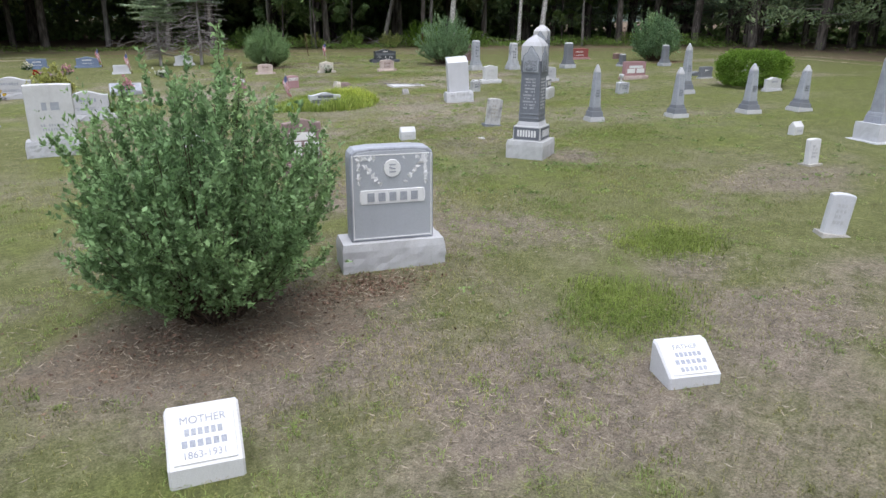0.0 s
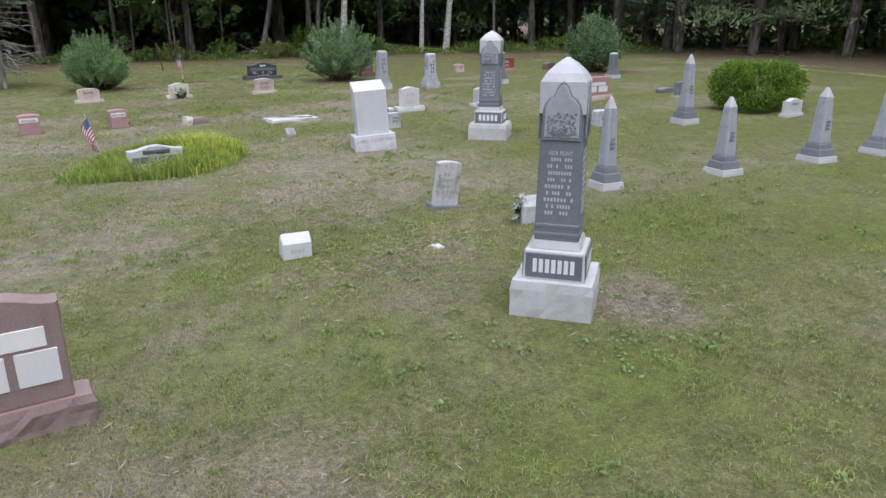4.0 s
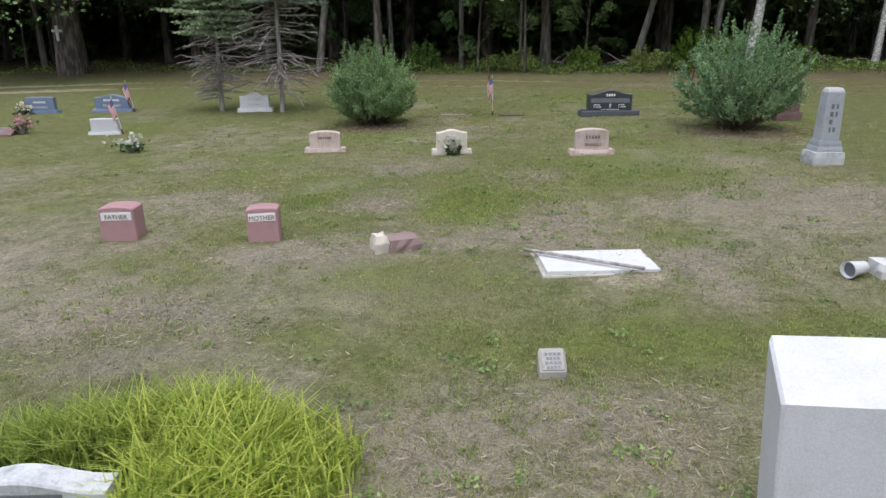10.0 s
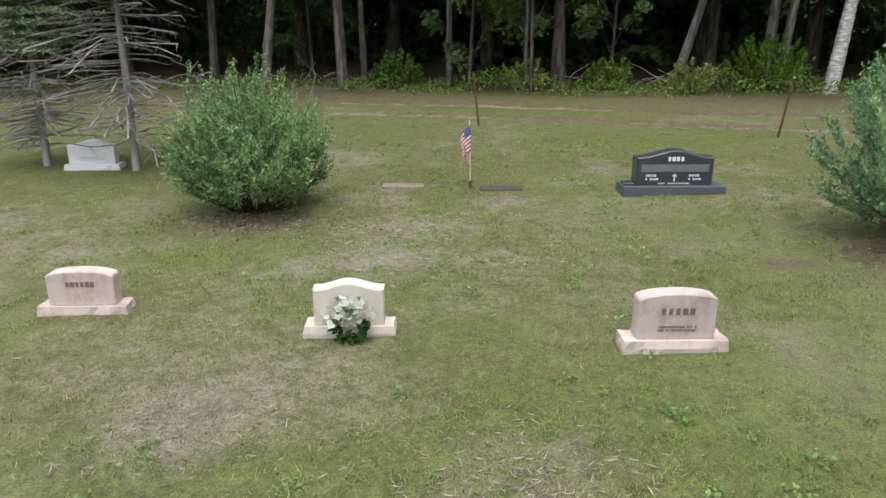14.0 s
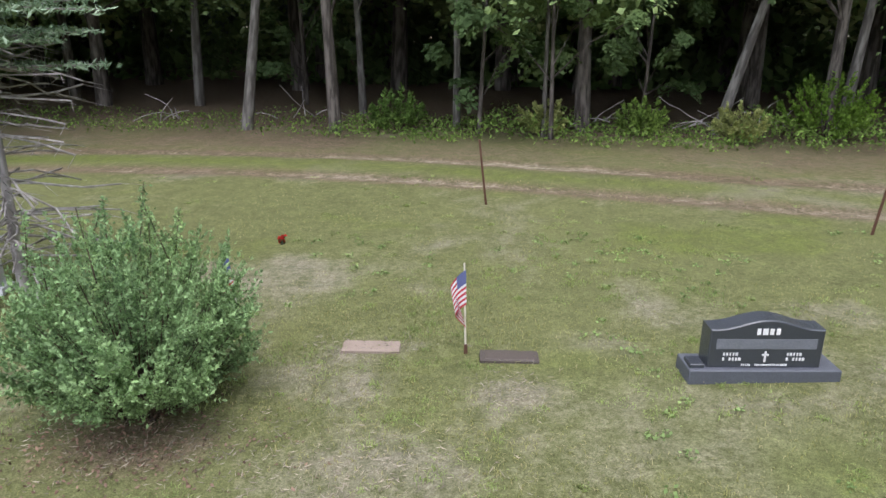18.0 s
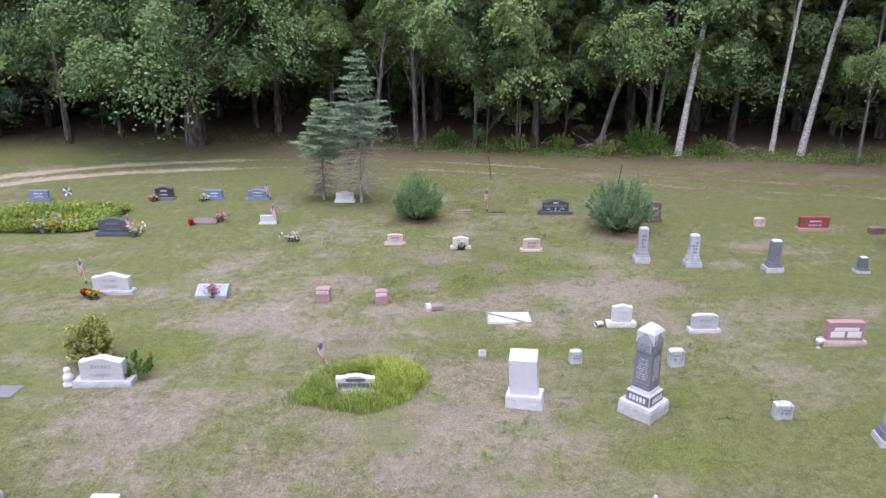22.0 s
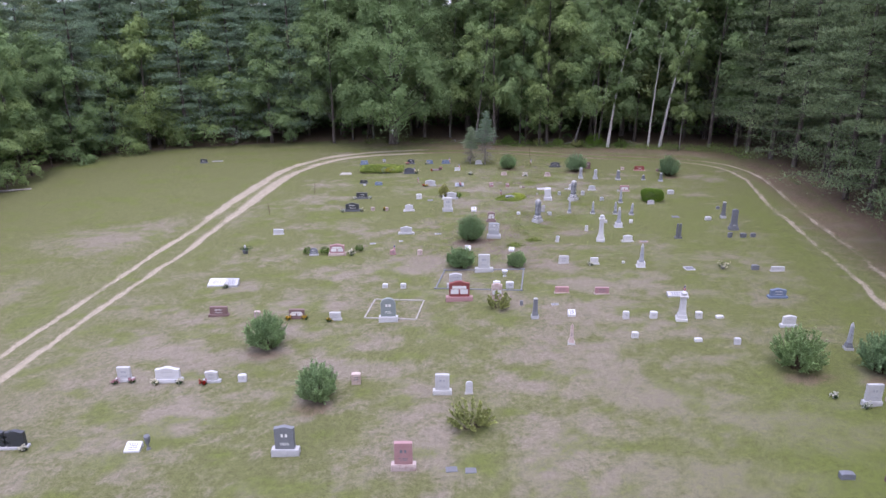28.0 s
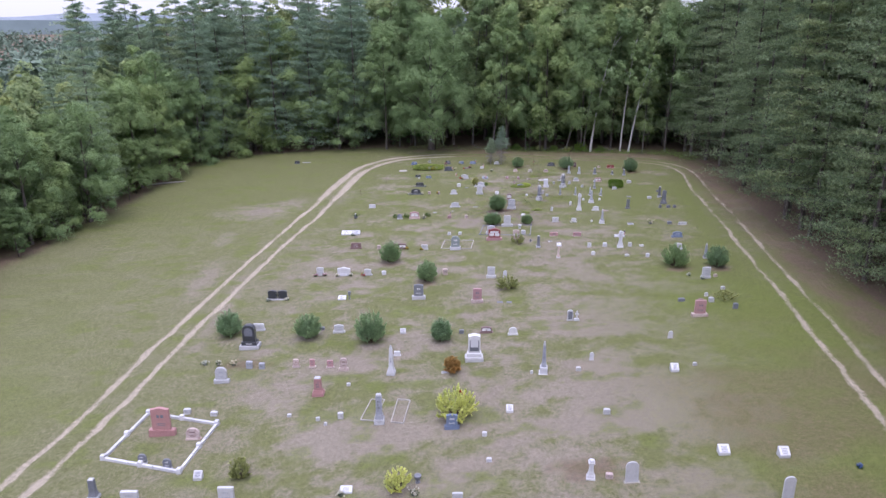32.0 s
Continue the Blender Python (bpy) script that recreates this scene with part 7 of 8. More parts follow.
def pine(seed, h, bare, r, leaf, bark_mat, needle, whorls, per, trunk_r):
    """Meshes of a tall pine: spaced whorls of long uneven boughs that carry flat plumes of needles."""
    rr = np.random.RandomState(seed)
    paths = [[((0, 0, -0.3), trunk_r * 1.3), ((0.05, 0.03, h * 0.4), trunk_r * 0.8), ((0, 0, h * 0.98), 0.02)]]
    C, R = [], []
    for i in range(whorls):
        u = (i + 0.4) / whorls
        z = bare + (h - bare) * u
        rad = r * (1 - u ** 1.7) ** 0.8 + 0.35
        for k in range(6 if u < 0.85 else 4):
            a = 6.283 * k / 6 + i * 1.9 + rr.normal() * 0.3
            L = rad * (0.45 + 0.7 * rr.rand())
            rise = 0.06 + 0.30 * u
            b = np.array([0, 0, z + rr.normal() * 0.2])
            tip = b + (math.cos(a) * L, math.sin(a) * L, L * rise + 0.15 * rr.normal())
            paths.append([(tuple(b), 0.05 * (1.15 - u)), (tuple(b * 0.5 + tip * 0.5 - (0, 0, 0.06 * L)), 0.025), (tuple(tip), 0.006)])
            for t in (0.5, 0.78, 1.0):
                C.append(b + (tip - b) * t + rr.normal(size=3) * (0.25, 0.25, 0.08))
                R.append((0.24 * L + 0.22) * (0.8 + 0.4 * rr.rand()))
    for i in range(int(5 * bare)):
        z, a = bare * (0.15 + 0.85 * rr.rand()), rr.rand() * 6.283
        paths.append(limb_path(rr, (0, 0, z), (math.cos(a), math.sin(a), 0.05), r * (0.3 + 0.4 * rr.rand()), 0.018, 3, 0.08))
    C, R = np.array(C), np.array(R)
    s = rr.normal(size=(len(C), per, 3)) * (0.62, 0.62, 0.13)
    P = C[:, None] + s * R[:, None, None]
    P[..., 2] -= 0.16 * (s[..., 0] ** 2 + s[..., 1] ** 2) * R[:, None]
    A = s * (1, 1, 0) + (0, 0, 0.55) + rr.normal(size=s.shape) * 0.35
    return (tube(paths[:1], "trunk", bark_mat, 8), tube(paths[1:], "branchwork", bark_mat, 4),
            leaf_mesh("crown", P.reshape(-1, 3), needle, LEAF[leaf], seed, up=0.9, aspect=0.30, axes=A.reshape(-1, 3)))


KINDS = {
    "oak": [broadleaf(s, 22 + s, 4.0, 4.8, "oak", BARK, 0.085, 46, 900, 0.155) for s in (1, 2, 3)],
    "aspen": [broadleaf(10 + s, 24 + s, 4.8, 3.7, "aspen", BARK_PALE, 0.078, 44, 840, 0.11, lean=0.15 * s) for s in (0, 1, 2)],
    "birch": [broadleaf(20 + s, 23, 8.5, 3.1, "aspen", BIRCH, 0.085, 46, 420, 0.14, lean=0.5) for s in (0, 1)],
    "sapling": [broadleaf(30 + s, 7.5 + s, 1.4, 1.9, "maple", BARK, 0.07, 34, 240, 0.05) for s in (0, 1, 2)],
    "bushy": [broadleaf(40 + s, 17 + 2 * s, 2.4, 5.2, "oak", BARK, 0.095, 46, 1020, 0.25, low=7) for s in (0, 1, 2)],
    "pine": [pine(50 + s, 24 + 2 * s, 2.2, 4.3, "pine", BARK, 0.125, 19, 84, 0.20) for s in (0, 1, 2)],
    "far_oak": [broadleaf(80 + s, 22 + s, 3.0, 5.2, "lit_oak", BARK, 0.16, 40, 420, 0.2) for s in (0, 1, 2)],
    "far_pine": [pine(90 + s, 25 + s, 3.0, 4.4, "lit_pine", BARK, 0.19, 16, 40, 0.2) for s in (0, 1, 2)],
    "red_pine": [pine(60 + s, 23 + 2 * s, (5.5, 3.5, 1.2)[s], 3.3, "red_pine", BARK, 0.115, 17, 84, 0.19) for s in (0, 1, 2)],
}
FIRST = {}
TREE_WORDS = {
    "oak": ("oak_tree", "tall broad-leaved tree at the edge of the woods", "tree"),
    "aspen": ("aspen_tree", "slender pale-barked tree with a high crown", "tree"),
    "birch": ("birch_tree", "leaning white-barked birch at the wood's edge", "birch"),
    "sapling": ("sapling", "young broad-leaved tree under the tall ones", "sapling"),
    "bushy": ("oak_tree", "broad tree with foliage down to the grass", "tree"),
    "pine": ("pine_tree", "tall dark pine with layered boughs", "pine"),
    "far_oak": ("oak_tree", "broad-leaved tree deep in the woods", "tree"),
    "red_pine": ("pine_tree", "slim dark pine with a bare lower trunk", "pine"),
    "far_pine": ("pine_tree", "dark pine deep in the woods", "pine"),
}


def tree(kind, variant, x, y, scale=1.0, turn=0.0, lean=0.0, sx=1.0):
    variant %= len(KINDS[kind])
    key = (kind, variant)
    m = pose(x, y, float(gz(x, y)) - 0.05, 0, lean, turn)
    if key not in FIRST:
        nm, label, cat = TREE_WORDS[kind]
        e = new(nm)
        tagged(e, label, cat, "trees of the woods")
        mesh_part("trunk", KINDS[kind][variant][0], e)
        tagged_stuff("branchwork", KINDS[kind][variant][1], e)
        tagged_stuff("crown", KINDS[kind][variant][2], e)
        FIRST[key] = e
        e.matrix_world = m @ Matrix.Diagonal((scale * sx, scale * sx, scale, 1))
        return e
    c = copy_thing(FIRST[key], m)
    c.matrix_basis = m @ Matrix.Diagonal((scale * sx, scale * sx, scale, 1))
    return c


def along(line, start, step, rnd):
    """Points and outward normals along a polyline at uneven steps."""
    out, need = [], start
    for a, b in zip(line, line[1:]):
        a, b = Vector(a), Vector(b)
        L = (b - a).length
        while need <= L:
            p = a + (b - a) * (need / L)
            n = Vector((-(b - a).y, (b - a).x)).normalized()
            out.append((p, n))
            need += step * rnd.uniform(0.7, 1.3)
        need -= L
    return out


shrub(0.46, 5.78, 2.05, 1.95, "shrub", "dense grey-green shrub beside the grey headstone", 1, 0.3, 0.0225, 62000, spikes=4)
shrub(5.42, 29.55, 1.9, 1.5, "shrub", "round green shrub with upright shoots", 2, 0.16, 0.0165, 72000, spikes=12)
shrub(12.5, 27.75, 2.3, 1.85, "shrub_blue", "round blue-green shrub beside the black headstone", 3, 0.2, 0.022, 44000, spikes=4)
shrub(21.45, 25.1, 2.15, 1.85, "shrub_blue", "round blue-green shrub with upright shoots", 4, 0.12, 0.030, 28000, spikes=6)
for i, (x, y, w, h) in enumerate(((-0.45, 0.3, 1.9, 1.3), (3.37, 0.1, 1.15, 0.95), (-11.25, -10.6, 2.1, 2.05), (-7.62, -16.0, 1.9, 1.8), (15.37, -14.8, 2.4, 2.0), (18.97, -15.4, 2.0, 1.9))):
    shrub(x, y, w, h, "shrub" if i % 2 == 0 else "shrub_blue", "rounded dense green shrub on the lawn", 10 + i, 0.10, 0.034, 26000)
for i, (x, y, w, h) in enumerate(((-22.9, -25.5, 1.85, 1.95), (-16.5, -26.5, 1.95, 1.9), (-11.6, -27.7, 2.3, 2.3), (-6.25, -28.1, 1.5, 1.7))):
    shrub(x, y, w, h, "shrub_blue", "clipped round green shrub in a row", 20 + i, 0.08, 0.038, 24000)
shrub(17.05, 15.6, 1.8, 1.0, "hedge", "bright green clipped box hedge", 30, 0.05, 0.024, 30000, box_like=1, name="box_hedge", d=1.5)
shrub(-1.60, 18.75, 0.95, 1.05, "yellow", "tall leafy yellow-green plant behind a headstone", 31, 0.12, 0.035, 6000)
shrub(-0.45, -18.7, 1.9, 1.1, "yellow", "yellow-green spreading shrub on the lawn", 32, 0.2, 0.06, 1800)
shrub(-5.5, -32.6, 1.1, 0.75, "rusty", "low rust-coloured flowering plants on a grave", 33, 0.2, 0.045, 5200, stems=False, name="grave_plants", d=2.1)
shrub(-5.4, -38.4, 2.6, 1.7, "gold", "golden yellow shrub behind a headstone", 34, 0.08, 0.042, 14000)
shrub(-17.2, -43.2, 1.0, 1.1, "yellow", "yellow-green shrub in front of a stone", 35, 0.12, 0.06, 1400)
shrub(-8.5, -45.0, 1.3, 1.3, "gold", "golden shrub among the graves", 36, 0.12, 0.06, 1400)
shrub(1.67, -6.6, 1.6, 0.9, "yellow", "yellow-green arching plant on a grave", 37, 0.2, 0.06, 1200)
shrub(16.9, -22.9, 1.9, 0.6, "yellow", "low yellow-green weeds on the lawn", 38, 0.2, 0.06, 900, stems=False)
for i, (x, y) in enumerate(((-11.7, 4.0), (-10.4, 3.9), (-7.9, 4.2), (-0.33, 18.0))):
    shrub(x, y, 0.7, 0.5, "fern", "low green plants beside a headstone", 40 + i, 0.1, 0.04, 700, stems=False, name="plants")
shrub(-8.3, 29.9, 4.6, 0.42, "lush", "low dense green plants of the flower bed", 50, 0.2, 0.045, 26000, stems=False, name="bed_plants", d=3.0, box_like=1)
for i, (x, y, k) in enumerate(((-8.4, 28.6, "yellow"), (-8.0, 28.5, "white"), (-7.6, 28.5, "yellow"), (-7.25, 28.6, "white"), (-7.0, 28.75, "white"), (-8.2, 28.85, "white"), (-4.5, 27.95, "white"), (-7.5, 28.85, "yellow"))):
    flower_bunch(x, y, k, 0.3, 0.4, f"clump of {k} flowers in the bed")


def half_bare_spruce(x, y, h, seed):
    """A young spruce: dead grey twigs on the lower trunk, needled boughs above."""
    e = thing("spruce_tree", x, y, "young spruce with bare dead lower branches and blue-green top", "spruce", "two spruces")
    rr = np.random.RandomState(seed)
    tr, lm, cr = conifer(seed, h, h * 0.42, h * 0.27, "spruce", DEADWOOD, 0.048, 15, 10, 150, -0.04, 0.055, dead=False, tipw=1.6, flat=0.4)
    mesh_part("trunk", tr, e)
    tagged_stuff("branchwork", lm, e)
    tagged_stuff("crown", cr, e)
    paths = []
    for i in range(150):
        z = h * (0.08 + 0.42 * rr.rand())
        a, L = rr.rand() * 6.283, h * (0.09 + 0.14 * rr.rand())
        main = limb_path(rr, (0, 0, z), (math.cos(a), math.sin(a), -0.05), L, 0.008, 3, 0.06)
        paths.append(main)
        for k in range(3):
            b = main[1 + k % 3][0]
            s = a + rr.choice([-1, 1]) * 0.9
            paths.append([(b, 0.004), (tuple(np.array(b) + np.array([math.cos(s), math.sin(s), -0.25]) * L * 0.3), 0.002)])
    tagged_stuff("twig_mass", tube(paths, "twig_mass", DEADWOOD, 4), e)


half_bare_spruce(1.45, 32.4, 4.1, 71)
half_bare_spruce(3.05, 31.9, 5.9, 72)

# trees of the wood's edge that stand alone to view
PLACED = []


def edge_tree(kind, v, x, y, s=1.0, turn=0.0, lean=0.0, sx=1.0):
    PLACED.append((x, y))
    tree(kind, v, x, y, s, turn, lean, sx)


edge_tree("oak", 0, -4.2, 49.2, 1.0, 20, 0, 1.2)
old = new("old_oak")
old.matrix_world = pose(-8.1, 45.0, float(gz(-8.1, 45.0)) - 0.1, 0, 0, 0)
tagged(old, "old thick-trunked oak with a small white cross on its bark", "tree", "trees of the woods")
PLACED.append((-8.1, 45.0))
big_tree = broadleaf(7, 22, 3.4, 7.0, "oak", BARK, 0.085, 100, 960, 0.46)
mesh_part("trunk", big_tree[0], old)
tagged_stuff("branchwork", big_tree[1], old)
tagged_stuff("crown", big_tree[2], old)
for bar_name, sx, sz in (("cross_upright", 0.05, 0.30), ("cross_arm", 0.20, 0.05)):
    part(bar_name, box(-sx, sx, -0.62, -0.56, 1.75 - sz + (0.1 if sx > 0.1 else 0), 1.75 + sz + (0.1 if sx > 0.1 else 0), 0, 0, 0.006), MAT["marble"], old, "small white cross")
edge_tree("oak", 1, -16.0, 45.9, 0.95, 80)
edge_tree("aspen", 0, -13.6, 47.9, 0.8, 10)
edge_tree("aspen", 1, 2.3, 43.7, 1.0, 200, -9)
edge_tree("oak", 2, 4.9, 43.4, 0.95, 40, -1, 0.85)
edge_tree("aspen", 2, 5.2, 46.8, 0.8, 130)
edge_tree("aspen", 0, 8.3, 43.8, 0.9, 70, 0, 0.8)
edge_tree("sapling", 0, 8.9, 42.9, 1.0, 0)
edge_tree("sapling", 1, 10.5, 42.0, 1.0, 50)
edge_tree("oak", 0, 11.7, 43.2, 1.0, 140, 2)
edge_tree("aspen", 0, 10.45, 42.3, 0.7, 30, 0, 0.6)
edge_tree("sapling", 2, 13.2, 43.4, 0.9, 20)
edge_tree("aspen", 1, 15.0, 42.5, 0.95, 0, 13)
edge_tree("oak", 1, 17.3, 41.8, 0.95, 100, 1, 0.8)
edge_tree("aspen", 0, 17.85, 41.9, 0.95, 0, 5)
edge_tree("birch", 1, 18.65, 41.0, 1.0, 20, 5)
edge_tree("birch", 0, 23.9, 41.3, 0.9, 30, 0, 0.8)
edge_tree("birch", 1, 25.1, 40.9, 1.0, 10, 6)
edge_tree("aspen", 2, 26.8, 38.4, 0.8, 60, 4, 0.7)
edge_tree("pine", 0, -29, 46.9, 0.95, 10)
edge_tree("pine", 1, -35, 45.6, 1.0, 50)
edge_tree("pine", 2, -21.5, 48.2, 1.05, 90)
rnd = random.Random(8)
for row, (off, step) in enumerate(((1.2, 4.4), (4.6, 4.4), (8.6, 4.8), (13.5, 5.6), (19.5, 6.5), (27, 8))):
    for p, nrm in along(WOODS, 2.0, step, rnd):
        q = p + nrm * (off + rnd.uniform(-1, 1)) + Vector((rnd.uniform(-0.8, 0.8), rnd.uniform(-0.8, 0.8)))
        if any(math.hypot(q.x - a, q.y - b) < (2.6 if row < 2 else 1.5) for a, b in PLACED):
            continue
        if not bool(inside_woods(np.array([q.x]), np.array([q.y]))[0]):
            continue
        if q.y > 38 and -6 < q.x < 29 and (row == 0 or (row == 1 and rnd.random() < 0.4)):
            continue
        u = rnd.random()
        if nrm.x > 0.6:
            kind = "red_pine" if row < 2 or u < 0.5 else "pine"
            s = rnd.uniform(0.95, 1.22)
        elif nrm.x < -0.6:
            if row in (0, 2) and rnd.random() < 0.3:
                continue
            kind = "bushy" if u < 0.75 else "oak" if u < 0.92 else "pine"
            s = rnd.uniform(0.58, 0.78)
        elif q.x < -18:
            kind = "bushy" if u < (0.6 if row == 0 else 0.2) else "oak" if u < 0.7 and row == 0 else "pine"
            s = rnd.uniform(0.62, 0.86) if row == 0 else rnd.uniform(0.92, 1.14)
        else:
            kind = "oak" if u < 0.45 else "aspen" if u < 0.75 else ("sapling" if row < 2 else "oak")
            s = rnd.uniform(0.9, 1.12) if row < 2 else rnd.uniform(1.08, 1.32)
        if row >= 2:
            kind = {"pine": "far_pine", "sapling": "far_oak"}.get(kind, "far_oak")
        else:
            PLACED.append((q.x, q.y))
        tree(kind, rnd.randrange(3), q.x, q.y, s, rnd.uniform(0, 360), rnd.uniform(-3, 3))


# young growth in front of the woods on the field's side
for p, nrm in along(WOODS, 1.0, 3.6, rnd):
    if (p.y > 38 and p.x < -9 or nrm.x < -0.6) and p.y > -45 and rnd.random() < 0.8:
        q = p + nrm * rnd.uniform(0.2, 1.8)
        tree("sapling", rnd.randrange(3), q.x, q.y, rnd.uniform(0.5, 1.0), rnd.uniform(0, 360), 0, 1.3)


def far_woods():
    """The canopy beyond, out to the horizon."""
    rr = np.random.RandomState(12)
    n = 8500
    a, r = rr.rand(n) * 6.283, 70 + 900 * rr.rand(n) ** 2.2
    x, y = r * np.cos(a) - 5, r * np.sin(a) + 5
    ok = inside_woods(x, y) & ((np.hypot(x, y) > 95) | (y > 70) | (x < -72)) & ((y > -125) | (np.abs(x + 25) > 75) | (y < -150))
    field = (np.hypot((x + 330) / 90, (y - 520) / 70) < 1)
    ok &= ~field
    x, y = x[ok], y[ok]
    P, N = [], []
    for i in range(len(x)):
        h = 13 + 5 * rr.rand()
        p, nn = blob_points(46, 1.0, i, 0.7)
        P.append(p * (4.2, 4.2, 6.0) + (x[i], y[i], h - 6.0)), N.append(nn)
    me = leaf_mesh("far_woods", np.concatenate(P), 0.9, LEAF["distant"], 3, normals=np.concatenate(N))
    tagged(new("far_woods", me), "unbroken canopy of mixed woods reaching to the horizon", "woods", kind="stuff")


far_woods()
for i in range(46):
    # the two far corners of the clearing
    cx, cy = ((38, 42), (-53, 46))[i % 2]
    x, y = cx + rnd.uniform(-9, 14) * (1 if i % 2 == 0 else -1), cy + rnd.uniform(-8, 14)
    if bool(inside_woods(np.array([x]), np.array([y]))[0]) and line_distance(np.array([x]), np.array([y]), WOODS)[0] > 1.5:
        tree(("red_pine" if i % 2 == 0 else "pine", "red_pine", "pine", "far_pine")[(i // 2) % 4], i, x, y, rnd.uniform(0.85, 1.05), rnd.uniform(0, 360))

for i in range(34):
    # the south end, across the clearing
    x, y = -84 + i * 3.4 + rnd.uniform(-1, 1), -131 - rnd.uniform(0, 9)
    tree(("bushy", "far_oak", "oak")[i % 3], i, x, y, rnd.uniform(0.8, 1.0), rnd.uniform(0, 360))


def litter():
    rr = np.random.RandomState(3)
    q = np.concatenate([rr.normal(size=(900, 2)) * (rx * 0.5, ry * 0.5) + (x, y) for x, y, rx, ry in BARE[:5]])
    P = np.stack([q[:, 0], q[:, 1], gz(q[:, 0], q[:, 1]) + 0.012 + 0.015 * rr.rand(len(q))], 1)
    tagged(new("leaf_litter", leaf_mesh("leaf_litter", P, 0.016, LEAF["litter"], 3, up=2.0)), "dead brown leaves under the shrubs", "leaf litter", kind="stuff")
    # cut straw and thin twigs lie over the dry spots
    near = [k for k in BROWN + BARE[:5] if -2 < k[0] < 14 and 2 < k[1] < 31]
    q = np.concatenate([rr.normal(size=(int(620 * rx * ry) + 160, 2)) * (rx * 0.6, ry * 0.6) + (x, y) for x, y, rx, ry in near])
    P = np.stack([q[:, 0], q[:, 1], gz(q[:, 0], q[:, 1]) + 0.010 + 0.018 * rr.rand(len(q))], 1)
    tagged(new("cut_straw", leaf_mesh("cut_straw", P, 0.032, LEAF["straw"], 5, up=3.0, aspect=0.07)), "dry cut straw and thin twigs on the bare spots", "straw", kind="stuff")


litter()


def undergrowth():
    rr = np.random.RandomState(31)
    pts = []
    for p, nrm in along(WOODS, 0.5, 0.16, random.Random(5)):
        if p.y > 33 and p.x > -12:
            lush = min(1.0, max(0.14, 2.6 * fbm(np.array([p.x * 0.5]), np.array([p.y * 0.5]), 9, 3)[0] - 0.72))
            for k in range(74 if p.x > 5 else 26):
                o = rr.rand() ** 1.2 * 3.6 - 2.2
                h = (0.08 + 0.72 * rr.rand()) * lush * (1.0 if p.x > 5 else 0.6)
                pts.append((p.x + nrm.x * o + rr.normal() * 0.2, p.y + nrm.y * o + rr.normal() * 0.2, h))
        else:
            for k in range(4):
                o = rr.rand() * 4.0 - 1.0
                pts.append((p.x + nrm.x * o + rr.normal() * 0.3, p.y + nrm.y * o + rr.normal() * 0.3, 0.1 + 0.9 * rr.rand() ** 2))
    P = np.array(pts)
    P[:, 2] += gz(P[:, 0], P[:, 1])
    tagged(new("undergrowth", leaf_mesh("undergrowth", P, 0.045, LEAF["fern"], 6, up=0.8)), "bright green ferns and weeds along the wood's edge", "undergrowth", kind="stuff")


undergrowth()
shrub(17.2, 41.6, 2.2, 1.5, "hedge", "dark green bush at the foot of the trees", 61, 0.2, 0.045, 6000)
shrub(12.9, 42.3, 1.3, 0.9, "fern", "leafy weeds at the edge of the woods", 62, 0.2, 0.05, 2600)
shrub(10.4, 42.6, 1.2, 0.8, "yellow", "yellow-green weeds at the edge of the woods", 63, 0.2, 0.05, 2600)
shrub(15.0, 41.3, 1.4, 0.8, "yellow", "yellow-green weeds at the edge of the woods", 64, 0.2, 0.05, 2600)
shrub(6.6, 43.4, 1.5, 1.0, "fern", "leafy weeds at the edge of the woods", 65, 0.2, 0.05, 2600)
shrub(20.4, 40.6, 1.8, 1.0, "fern", "leafy weeds at the edge of the woods", 66, 0.2, 0.05, 2600)


def brushwood():
    """Dead fallen branches lying among the first trunks."""
    rr = np.random.RandomState(15)
    for i, (x, y) in enumerate(((0.4, 44.6), (3.6, 44.9), (12.6, 43.4), (14.3, 42.9), (16.0, 42.6), (22.0, 41.2))):
        e = thing("dead_branch", x, y, "pale dead branch lying at the edge of the woods", "branch", "dead branches", sink=0)
        for k in range(5):
            a = rr.rand() * 6.283
            start = (rr.normal() * 0.4, rr.normal() * 0.2, 0.1 + 0.15 * rr.rand())
            mesh_part("bough", tube([limb_path(rr, start, (math.cos(a), math.sin(a) * 0.5, 0.25 + 0.3 * rr.rand()), 0.9 + 1.0 * rr.rand(), 0.022, 5, 0.09)], "bough", DEADWOOD, 5), e)


brushwood()


def thicket():
    """Added leaf mass behind the first trunks, closing off the woods' dim depth."""
    rr = np.random.RandomState(41)
    P = []
    for p, nrm in along(WOODS, 0.5, 0.5, random.Random(6)):
        m = 620
        o, t = 11 + 52 * rr.rand(m), rr.normal(size=m) * 0.8
        P.append(np.stack([p.x + nrm.x * o - nrm.y * t, p.y + nrm.y * o + nrm.x * t, 8.5 * rr.rand(m) ** 1.8], 1))
    P = np.concatenate(P)
    P = P[inside_woods(P[:, 0], P[:, 1])]
    P[:, 2] += gz(P[:, 0], P[:, 1])
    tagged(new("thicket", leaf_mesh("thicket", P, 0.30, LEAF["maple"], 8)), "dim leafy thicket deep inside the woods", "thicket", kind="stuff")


thicket()


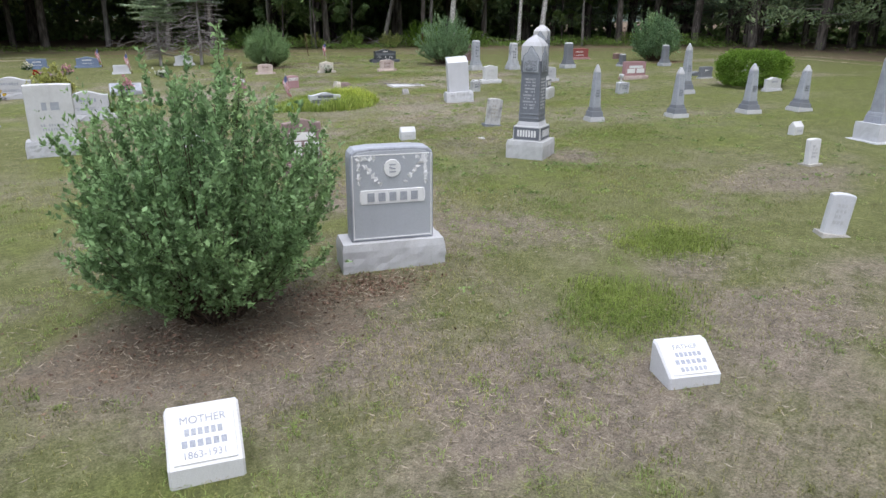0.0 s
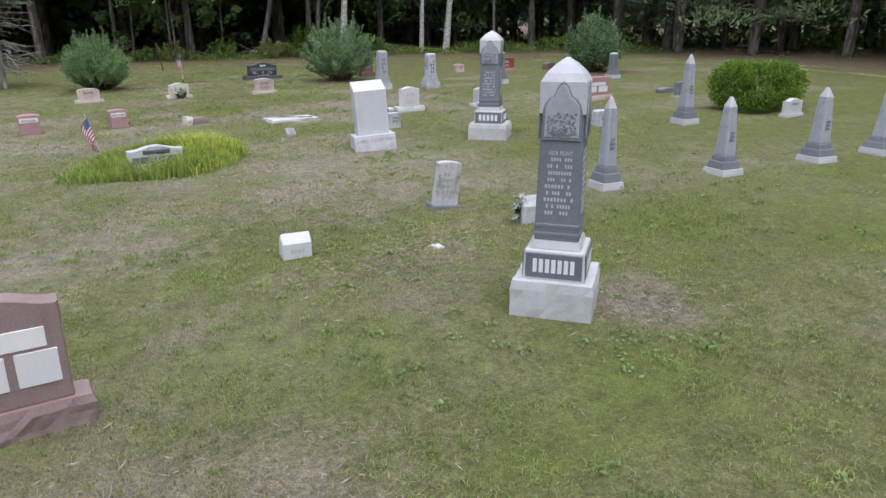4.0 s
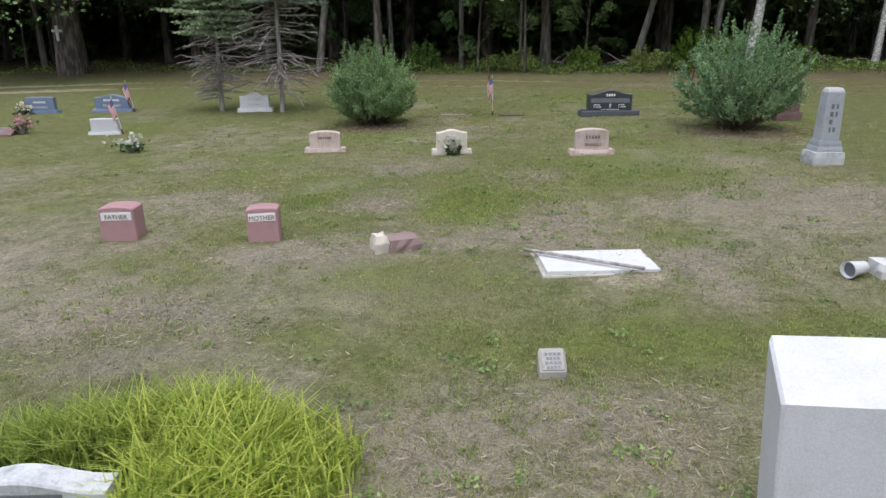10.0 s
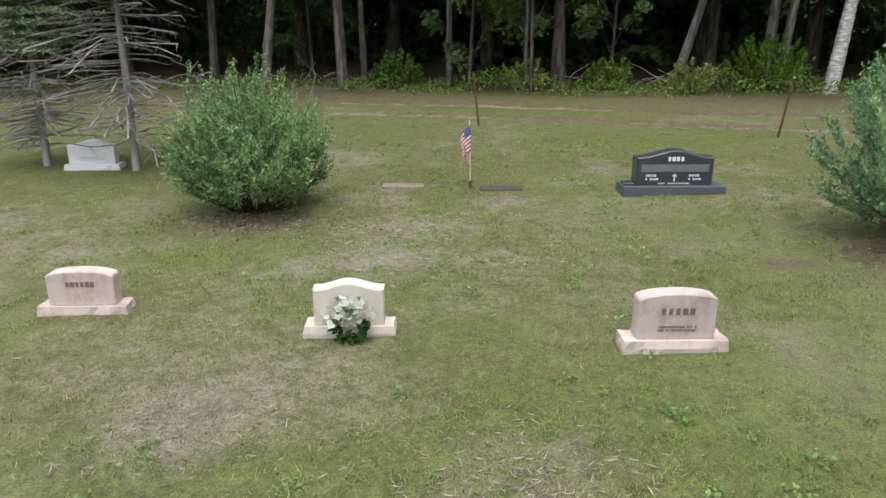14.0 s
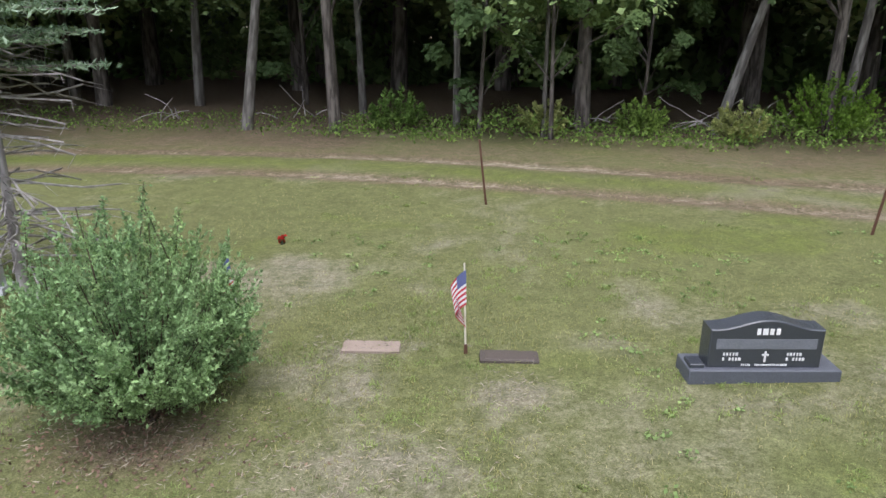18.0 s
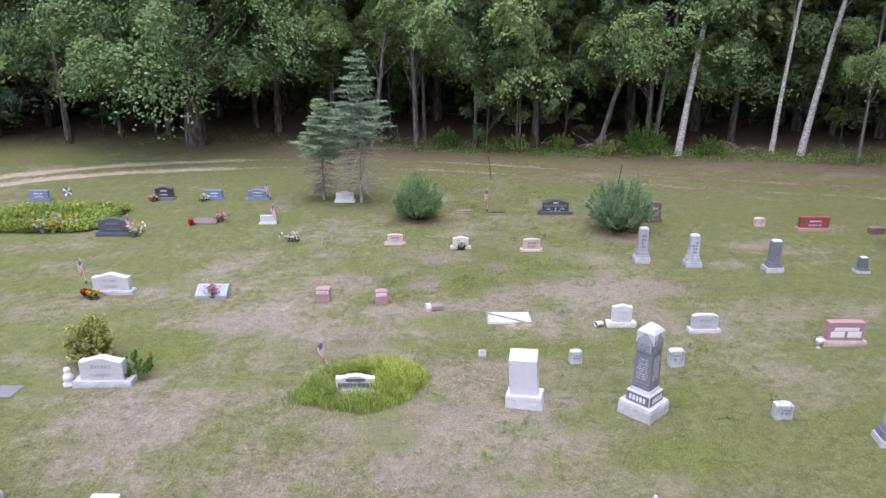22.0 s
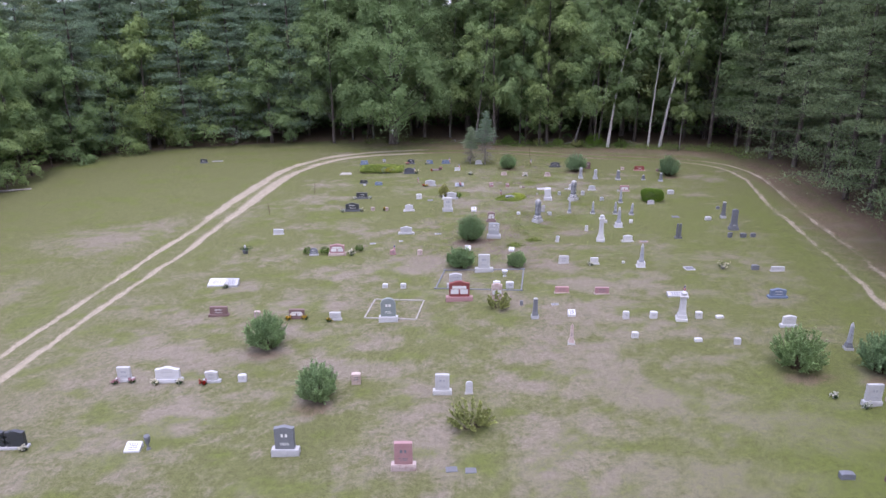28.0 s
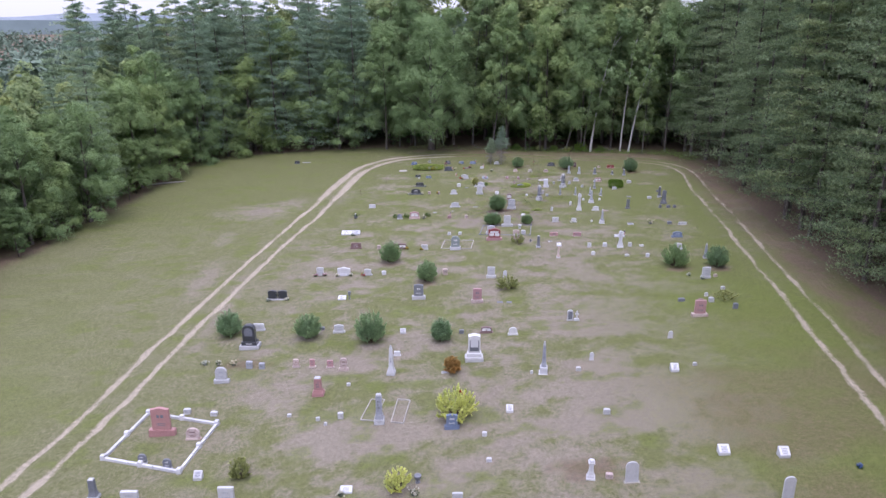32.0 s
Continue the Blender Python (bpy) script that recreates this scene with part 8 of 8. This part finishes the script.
def canopy():
    """Closed leaf roof over the inner woods, added to shade the floor below."""
    rr = np.random.RandomState(43)
    P = []
    for p, nrm in along(WOODS, 0.5, 1.0, random.Random(7)):
        m = 900
        o, t = 5 + 115 * rr.rand(m) ** 1.2, rr.normal(size=m) * 1.2
        P.append(np.stack([p.x + nrm.x * o - nrm.y * t, p.y + nrm.y * o + nrm.x * t, 10.5 + 6 * rr.rand(m)], 1))
    P = np.concatenate(P)
    P = P[inside_woods(P[:, 0], P[:, 1]) & (line_distance(P[:, 0], P[:, 1], WOODS) > 4)]
    P[:, 2] = P[:, 2] * np.where(P[:, 0] < -45, 0.68, 1.0) + gz(P[:, 0], P[:, 1])
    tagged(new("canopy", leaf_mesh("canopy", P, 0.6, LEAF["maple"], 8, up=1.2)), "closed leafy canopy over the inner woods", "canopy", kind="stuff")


canopy()


def lawn():
    rr = np.random.RandomState(77)
    # mown blades where the way runs low over the grass
    path = [(0, 0), (2, 6), (5, 10), (7, 16), (8, 24), (8, 31)]
    def strewn(n, wide, deep):
        seg = rr.rand(n) * (len(path) - 1.001)
        i = seg.astype(int)
        f = (seg - i)[:, None]
        A = np.array(path, float)
        return A[i] * (1 - f) + A[i + 1] * f + np.stack([rr.normal(size=n) * wide, rr.normal(size=n) * deep + 1.5], 1)
    def off_bare(c):
        ok = np.ones(len(c), bool)
        for x, y, rx, ry in BARE:
            ok &= np.hypot((c[:, 0] - x) / rx, (c[:, 1] - y) / ry) > 0.9
        return ok
    c = strewn(210000, 3.2, 3.0)
    c = c[(fbm(c[:, 0] * 0.75, c[:, 1] * 0.75, 21, 4) < 0.33 + 0.33 * rr.rand(len(c))) & off_bare(c)]
    blades(len(c), c, 0.036, 5, "grass", "lawn_grass", "short mown grass blades on the lawn", "grass", 0.0030, 1.7)
    # green tussocks stand among the straw
    t = strewn(6500, 3.4, 3.0)
    t = t[(fbm(t[:, 0] * 0.9, t[:, 1] * 0.9, 96, 3) > 0.34 + 0.26 * rr.rand(len(t))) & off_bare(t)]
    m = 26
    c = np.repeat(t, m, 0) + rr.normal(size=(len(t) * m, 2)) * np.repeat(0.025 + 0.045 * rr.rand(len(t), 1), m, 0)
    blades(len(c), c, 0.034, 6, "tuft", "lawn_tussocks", "small green tussocks in the dry lawn", "grass", 0.0032, 1.6)
    # taller tufts, ragged at the rim
    for k, (x, y, rx, ry, m, h) in enumerate(((4.6, 17.35, 1.08, 0.85, 24000, 0.26), (5.02, 17.6, 0.72, 0.6, 11000, 0.36), (4.1, 17.2, 0.85, 0.6, 9000, 0.16), (3.75, 4.35, 0.65, 0.7, 9000, 0.07), (5.3, 5.5, 0.7, 0.5, 7000, 0.06),
                                              (7.06, 22.8, 1.0, 0.7, 4000, 0.05), (5.0, 23.3, 0.8, 0.4, 2500, 0.05), (8.6, 11.0, 0.9, 0.9, 4000, 0.055))):
        q = (rr.rand(m, 2) * 2 - 1) * (rx * 1.4, ry * 1.4) + (x, y)
        edge = spot(q[:, 0], q[:, 1], x, y, rx, ry)
        keep = edge > rr.rand(m) * (0.7 if h > 0.1 else 1.0)
        keep &= ~((np.abs(q[:, 0] - 4.52) < 0.42) & (q[:, 1] < 17.62) & (q[:, 1] > 16.86)) | (rr.rand(m) < 0.05)
        q, edge = q[keep], edge[keep]
        blades(len(q), q, h * (0.55 + 0.6 * edge) if h > 0.1 else h, 9 + k, "lush" if h > 0.1 else "longer", "tall_grass", "tuft of long bright green grass" if h > 0.1 else "patch of longer green grass in the lawn", "grass", 0.0068 if h > 0.1 else 0.0035, 0.62 if h > 0.1 else 1.5)


lawn()


def lawn_weeds():
    """Small broad-leaved weeds scattered through the mown grass."""
    rr = np.random.RandomState(91)
    n = 900
    c = np.stack([2 + 9 * rr.rand(n) + 0.0, 1 + 33 * rr.rand(n)], 1)
    c[:, 0] += c[:, 1] * 0.12
    c = c[fbm(c[:, 0] * 0.5, c[:, 1] * 0.5, 95, 3) > 0.42 + 0.12 * rr.rand(n)]
    m = 16
    q = np.repeat(c, m, 0) + rr.normal(size=(len(c) * m, 2)) * 0.045
    P = np.stack([q[:, 0], q[:, 1], gz(q[:, 0], q[:, 1]) + 0.012 + 0.03 * rr.rand(len(q))], 1)
    tagged(new("lawn_weeds", leaf_mesh("lawn_weeds", P, 0.017, LEAF["clover"], 4, up=1.4, aspect=0.7)), "small green broad-leaved weeds in the mown grass", "weeds", kind="stuff")


lawn_weeds()


def horizon():
    """Low hills with fields, far beyond the woods; haze is painted into their colour."""
    rr = np.random.RandomState(4)
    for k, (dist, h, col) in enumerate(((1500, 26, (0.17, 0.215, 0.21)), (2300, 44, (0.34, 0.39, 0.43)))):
        n = 180
        a = np.linspace(-0.2, math.pi + 0.2, n)
        top = h * (0.75 + 0.5 * fbm(a * 6, a * 0 + k, 50 + k, 4))
        x, y = np.cos(a) * dist, np.sin(a) * dist
        v = np.concatenate([np.stack([x, y, np.full(n, -20.0)], 1), np.stack([x * 1.03, y * 1.03, top], 1), np.stack([x * 1.3, y * 1.3, np.full(n, -20.0)], 1)])
        i = np.arange(n - 1)
        q = np.concatenate([np.stack([i, i + 1, i + 1 + n, i + n], 1), np.stack([i + n, i + 1 + n, i + 1 + 2 * n, i + 2 * n], 1)])
        m, nt, b = nodes_of("hazed_hills", 1.0, 0, 0)
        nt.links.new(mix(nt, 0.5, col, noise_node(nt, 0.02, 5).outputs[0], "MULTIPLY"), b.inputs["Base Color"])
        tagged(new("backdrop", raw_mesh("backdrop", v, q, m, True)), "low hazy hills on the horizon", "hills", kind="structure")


horizon()
